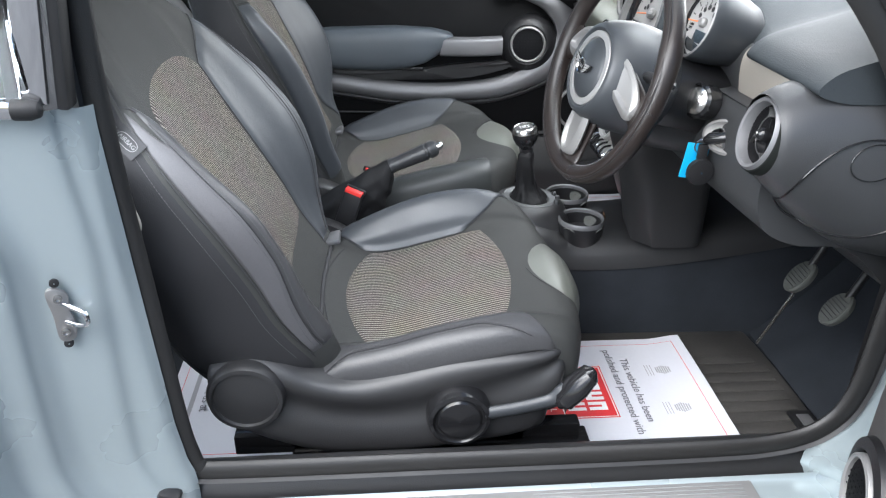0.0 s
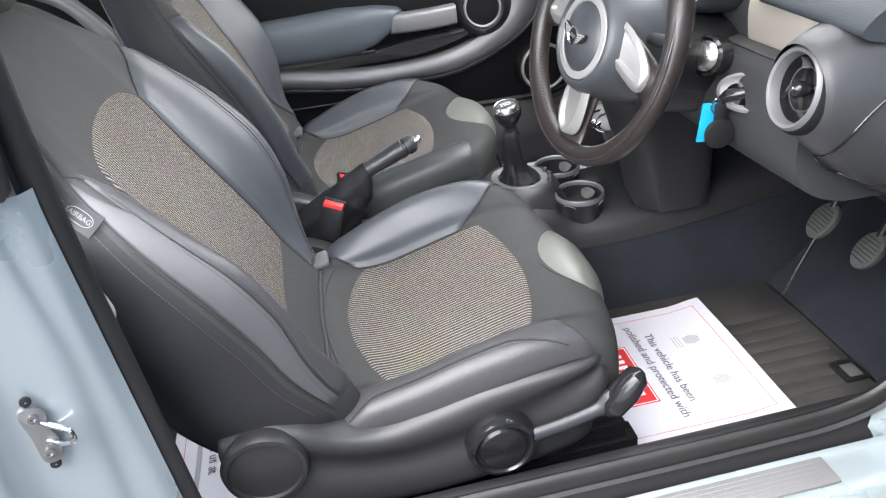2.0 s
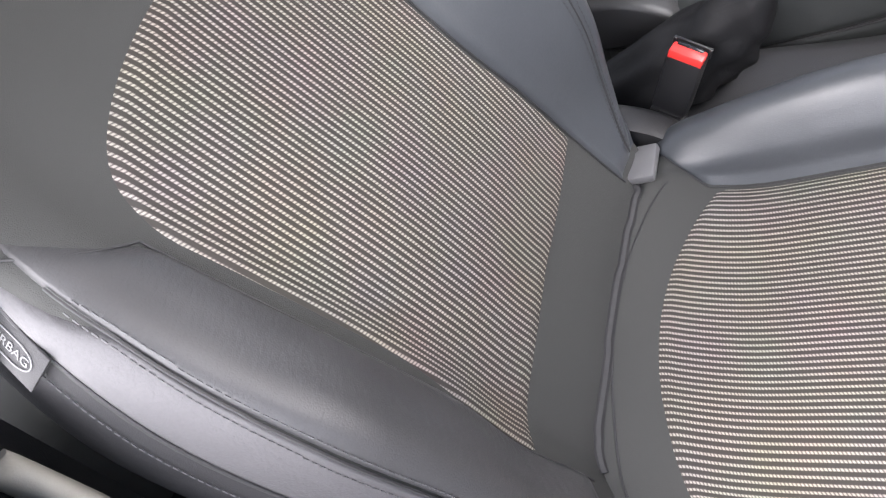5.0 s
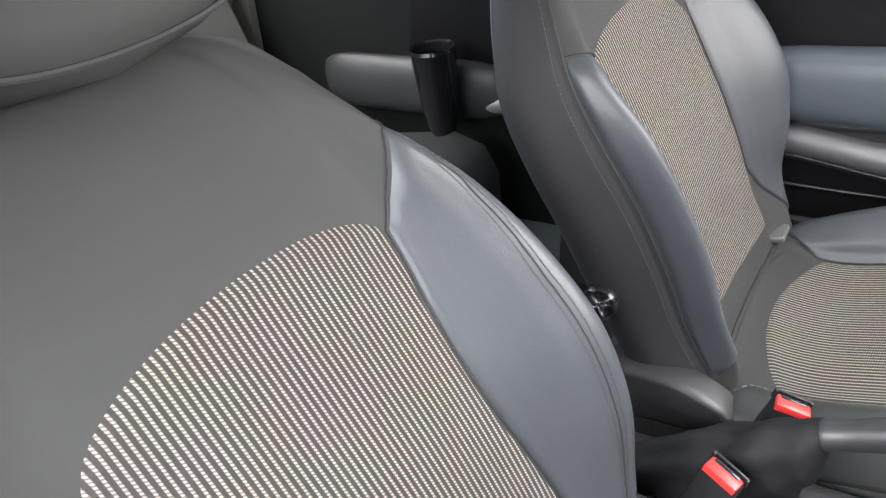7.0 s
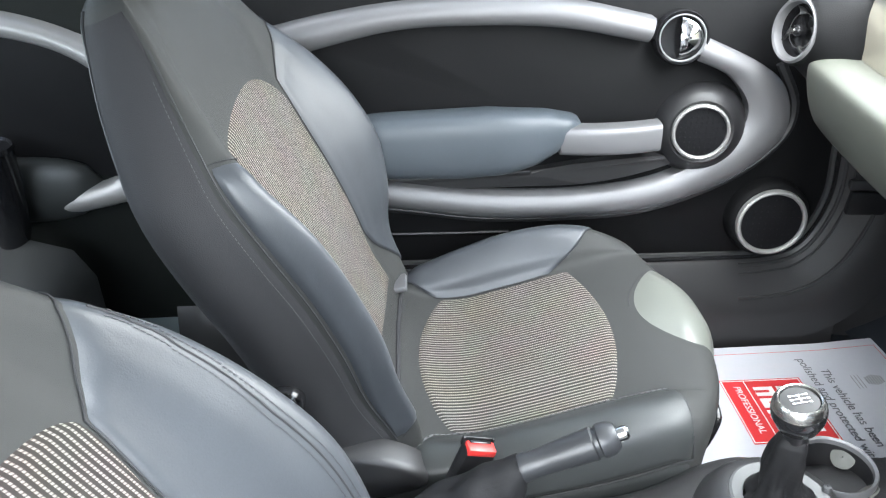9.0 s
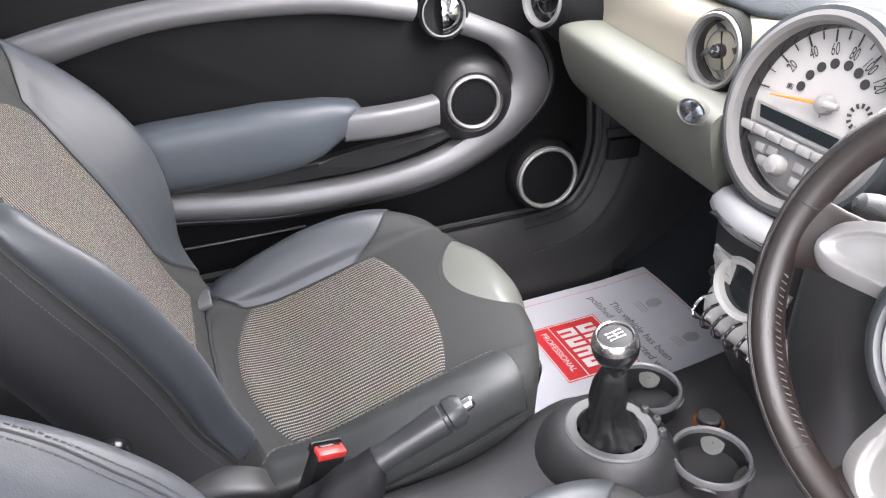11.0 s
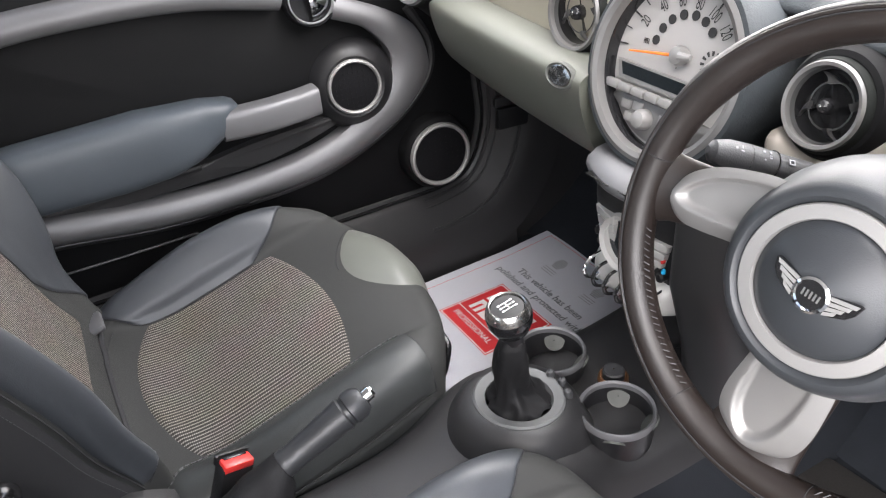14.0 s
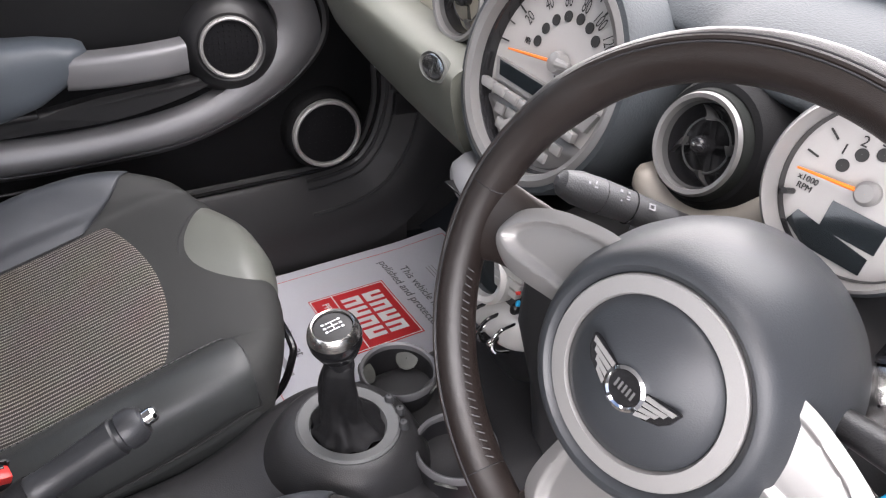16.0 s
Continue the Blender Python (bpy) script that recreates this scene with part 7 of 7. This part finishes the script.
# ---- pedals, mats, papers ----
for px_, py_, pz_ in ((1.05, -0.335, 0.262), (1.08, -0.430, 0.241)):
    pd = thing("pedal", (px_, py_, pz_), "dark rubber-faced oval pedal on a steel arm", "pedal", "pedals")
    pa_ = np.array((-0.80, 0.05, 0.60))
    pad = part("pedal_pad", lathe((px_, py_, pz_), pa_, [(0.034, -0.010), (0.036, 0.000), (0.033, 0.005), (0.001, 0.008)], 36, sx=0.80, sy=1.1), M_TAB, pd, "ribbed rubber pad")
    pu_, pv_, pw_ = frame_of(pa_)
    for i in range(-3, 4):
        hw_ = 0.030 * math.sqrt(1 - (i / 4.2) ** 2) * 0.8
        part("pad_rib", tube([np.array((px_, py_, pz_)) + pv_ * i * 0.0075 + pu_ * q * hw_ + pw_ * 0.0072 for q in (-1, 1)], 0.0014, 5), M_KNEE, pad)
    part("pedal_arm", tube([(px_ + 0.01, py_, pz_), (px_ + 0.05, py_, pz_ + 0.10), (px_ + 0.06, py_, pz_ + 0.24)], 0.008, 10), M_PLASTIC, pd)
rod = thing("accelerator_rod", (1.03, -0.27, 0.1), "thin bright rod above the floor mat", "rod")
part("rod", tube([(1.015, -0.300, 0.075), (1.07, -0.300, 0.20)], 0.004, 8), M_STEEL, rod)

mt = thing("floor_mat", (0.80, -0.36, 0.0), "worn black ribbed rubber floor mat", "floor mat")
outl = spl([(0.45, -0.13), (0.80, -0.125), (1.02, -0.15), (1.06, -0.22), (1.06, -0.54), (1.02, -0.60), (0.80, -0.62), (0.46, -0.62)], 60, True)
part("mat_sheet", prism([(x, y, 0.004) for x, y in outl], (0, 0, 0.012), 0.004), M_MAT, mt, "black rubber sheet", 50)
for i in range(8):
    ry_ = -0.278 - 0.033 * i
    hw_ = 0.130 * math.sqrt(1 - ((ry_ + 0.394) / 0.140) ** 2)
    x0_, x1_ = 0.955 - hw_, min(1.045, 0.955 + hw_)
    part("rib", box(((x0_ + x1_) / 2, ry_, 0.0162), (x1_ - x0_, 0.0285, 0.005), 0.0022), M_MAT, mt)
part("heel_clip", box((1.035, -0.495, 0.020), (0.050, 0.055, 0.010), 0.003), M_PLASTIC, mt)
part("clip_plate", box((1.035, -0.500, 0.026), (0.026, 0.034, 0.003), 0.001), M_SILVER, mt)
mt2 = thing("floor_mat", (0.80, 0.36, 0.0), "black rubber floor mat", "floor mat")
part("mat_sheet", prism([(x, -y + 0.04, 0.004) for x, y in outl], (0, 0, 0.012), 0.004), M_MAT, mt2, "black rubber sheet", 50)


def paper(name, x_top, y_left, w, h, z, bend, label):
    """A printed paper mat: its top edge lies forward, its left edge towards +y."""
    t = thing(name, (x_top - h / 2, y_left - w / 2, z), label, "paper mat", "paper mats")
    nu, nv = 25, 31

    def P(a, b, off=0.0):
        x, y = x_top - h * b, y_left - w * a
        return np.array((x, y, z + bend(a, b) + off))
    part("sheet", (lambda v: (v, grid_faces(nu, nv)))([P(i / (nu - 1), j / (nv - 1)) for i in range(nu) for j in range(nv)]), M_PAPER, t, "white paper sheet", 60)

    def quad(nm, a0, a1, b0, b1, m, off, n=10):
        vs = [P(a0 + (a1 - a0) * i / (n - 1), b0 + (b1 - b0) * j / (n - 1), off) for i in range(n) for j in range(n)]
        return part(nm, (vs, grid_faces(n, n)), m, t, "", 60)
    e = 0.0025
    for a0, a1, b0, b1 in ((0.06, 0.94, 0.045, 0.045 + e), (0.06, 0.94, 0.955, 0.955 + e), (0.06, 0.06 + e * 1.3, 0.045, 0.955), (0.94, 0.94 + e * 1.3, 0.045, 0.955)):
        quad("border_line", a0, a1, b0, b1, M_PAPER_RED, 0.0006)

    def text(nm, s, size, a, b, m, off=0.0032):
        c = P(a, b, off)
        r = P(a + 0.05, b, off) - P(a - 0.05, b, off)
        u = P(a, b - 0.05, off) - P(a, b + 0.05, off)
        words(nm, s, size, face_pose(tuple(c), tuple(r), tuple(u)), m, t, 0.0002)
    text("lettering", "This vehicle has been", w * 0.066, 0.5, 0.295, M_PAPER_INK)
    text("lettering", "polished and protected with", w * 0.066, 0.5, 0.352, M_PAPER_INK)
    for a in (0.33, 0.67):
        for i in range(7):
            ww = 0.030 * (1 - 0.5 * abs(i - 3) / 3) + 0.01
            quad("crest", a - ww, a + ww, 0.115 + 0.009 * i, 0.121 + 0.009 * i, M_PAPER_GREY, 0.0006, 3)
        for i in range(3):
            quad("crest_caption", a - 0.05, a + 0.05, 0.190 + 0.012 * i, 0.193 + 0.012 * i, M_PAPER_GREY, 0.0006, 3)
    lg = quad("red_label", 0.27, 0.73, 0.405, 0.705, M_PAPER_RED, 0.0007)
    for a0, a1, b0, b1 in ((0.28, 0.72, 0.410, 0.414), (0.28, 0.72, 0.698, 0.702), (0.277, 0.283, 0.410, 0.702), (0.717, 0.723, 0.410, 0.702), (0.28, 0.72, 0.615, 0.619)):
        quad("label_line", a0, a1, b0, b1, M_WHITE, 0.0011, 4)
    for row, b0 in ((0, 0.440), (1, 0.525)):
        for i in range(4):
            a0 = 0.33 + 0.088 * i
            quad("label_block", a0, a0 + 0.070, b0, b0 + 0.072, M_WHITE, 0.0011, 4)
            quad("label_cut", a0 + 0.026, a0 + 0.044, b0 + (0.02 if (i + row) % 2 else 0.0), b0 + (0.072 if (i + row) % 2 else 0.045), M_PAPER_RED, 0.0014, 3)
    text("label_lettering", "PROFESSIONAL", w * 0.050, 0.5, 0.657, M_WHITE, 0.0036)
    text("lettering", "visit us at", w * 0.066, 0.5, 0.835, M_PAPER_INK)
    quad("web_bar", 0.28, 0.72, 0.885, 0.905, M_PAPER_GREY, 0.0007)
    return t


paper("paper_mat", 1.115, 0.665, 0.40, 0.56, 0.020, lambda a, b: 0.010 * smoothstep(0.3, 0.0, b) + 0.0012 * math.sin(7 * a + 5 * b), "white printed paper mat lying in the passenger footwell")
paper("paper_mat", 0.875, -0.205, 0.365, 0.52, 0.029, lambda a, b: 0.0016 * math.sin(5 * a + 3 * b) + 0.010 * smoothstep(0.15, 0.0, b), "white printed paper mat lying in the driver's footwell")
paper("paper_mat", 0.225, -0.135, 0.40, 0.475, 0.012, lambda a, b: 0.0012 * math.sin(5 * a + 3 * b), "white printed paper mat behind the driver's seat")

# ---- open driver's door ----
dd = thing("door_2", (1.0, -0.80, 0.1), "dark inner panel of the open driver's door with a round speaker", "door", kind="structure")
dv_ = np.array((-0.36, -0.933, 0.0))
dn_ = np.array((-0.933, 0.36, 0.0))
D0 = np.array((0.950, -0.845, 0.0))


def Dp(a, z, h=0.0):
    return D0 + dv_ * a + dn_ * h + np.array((0, 0, z))


do = spl([(0.0, 0.10), (0.05, 0.05), (0.5, 0.03), (1.0, 0.05), (1.05, 0.3), (1.05, 0.75), (0.5, 0.80), (0.02, 0.74), (-0.01, 0.40)], 80, True)
inner = spl([(0.0, 0.10), (0.05, 0.05), (0.5, 0.03), (1.0, 0.05), (1.05, 0.3), (1.05, 0.75), (0.5, 0.78), (0.14, 0.62), (0.02, 0.48), (-0.01, 0.38)], 80, True)
# Lighter than the far door's skin, for the sun falling on it.
part("door_panel", prism([Dp(a, z) for a, z in inner], dn_ * 0.06, 0.02), M_DOORTRIM, dd, "inner door panel in a grey-brown lightened for the sun", 50)
part("door_skin", prism([Dp(a, z, -0.002) for a, z in do], -dn_ * 0.08, 0.02), M_PAINT, dd, "painted outer skin", 50)
sc_ = Dp(0.084, 0.225, 0.062)
speaker(part("speaker_surround", lathe(sc_, dn_, [(0.095, -0.01), (0.088, 0.008), (0.072, 0.012), (0.068, 0.006)], 48), M_PLASTIC, dd), sc_ + dn_ * 0.010, dn_, 0.066)
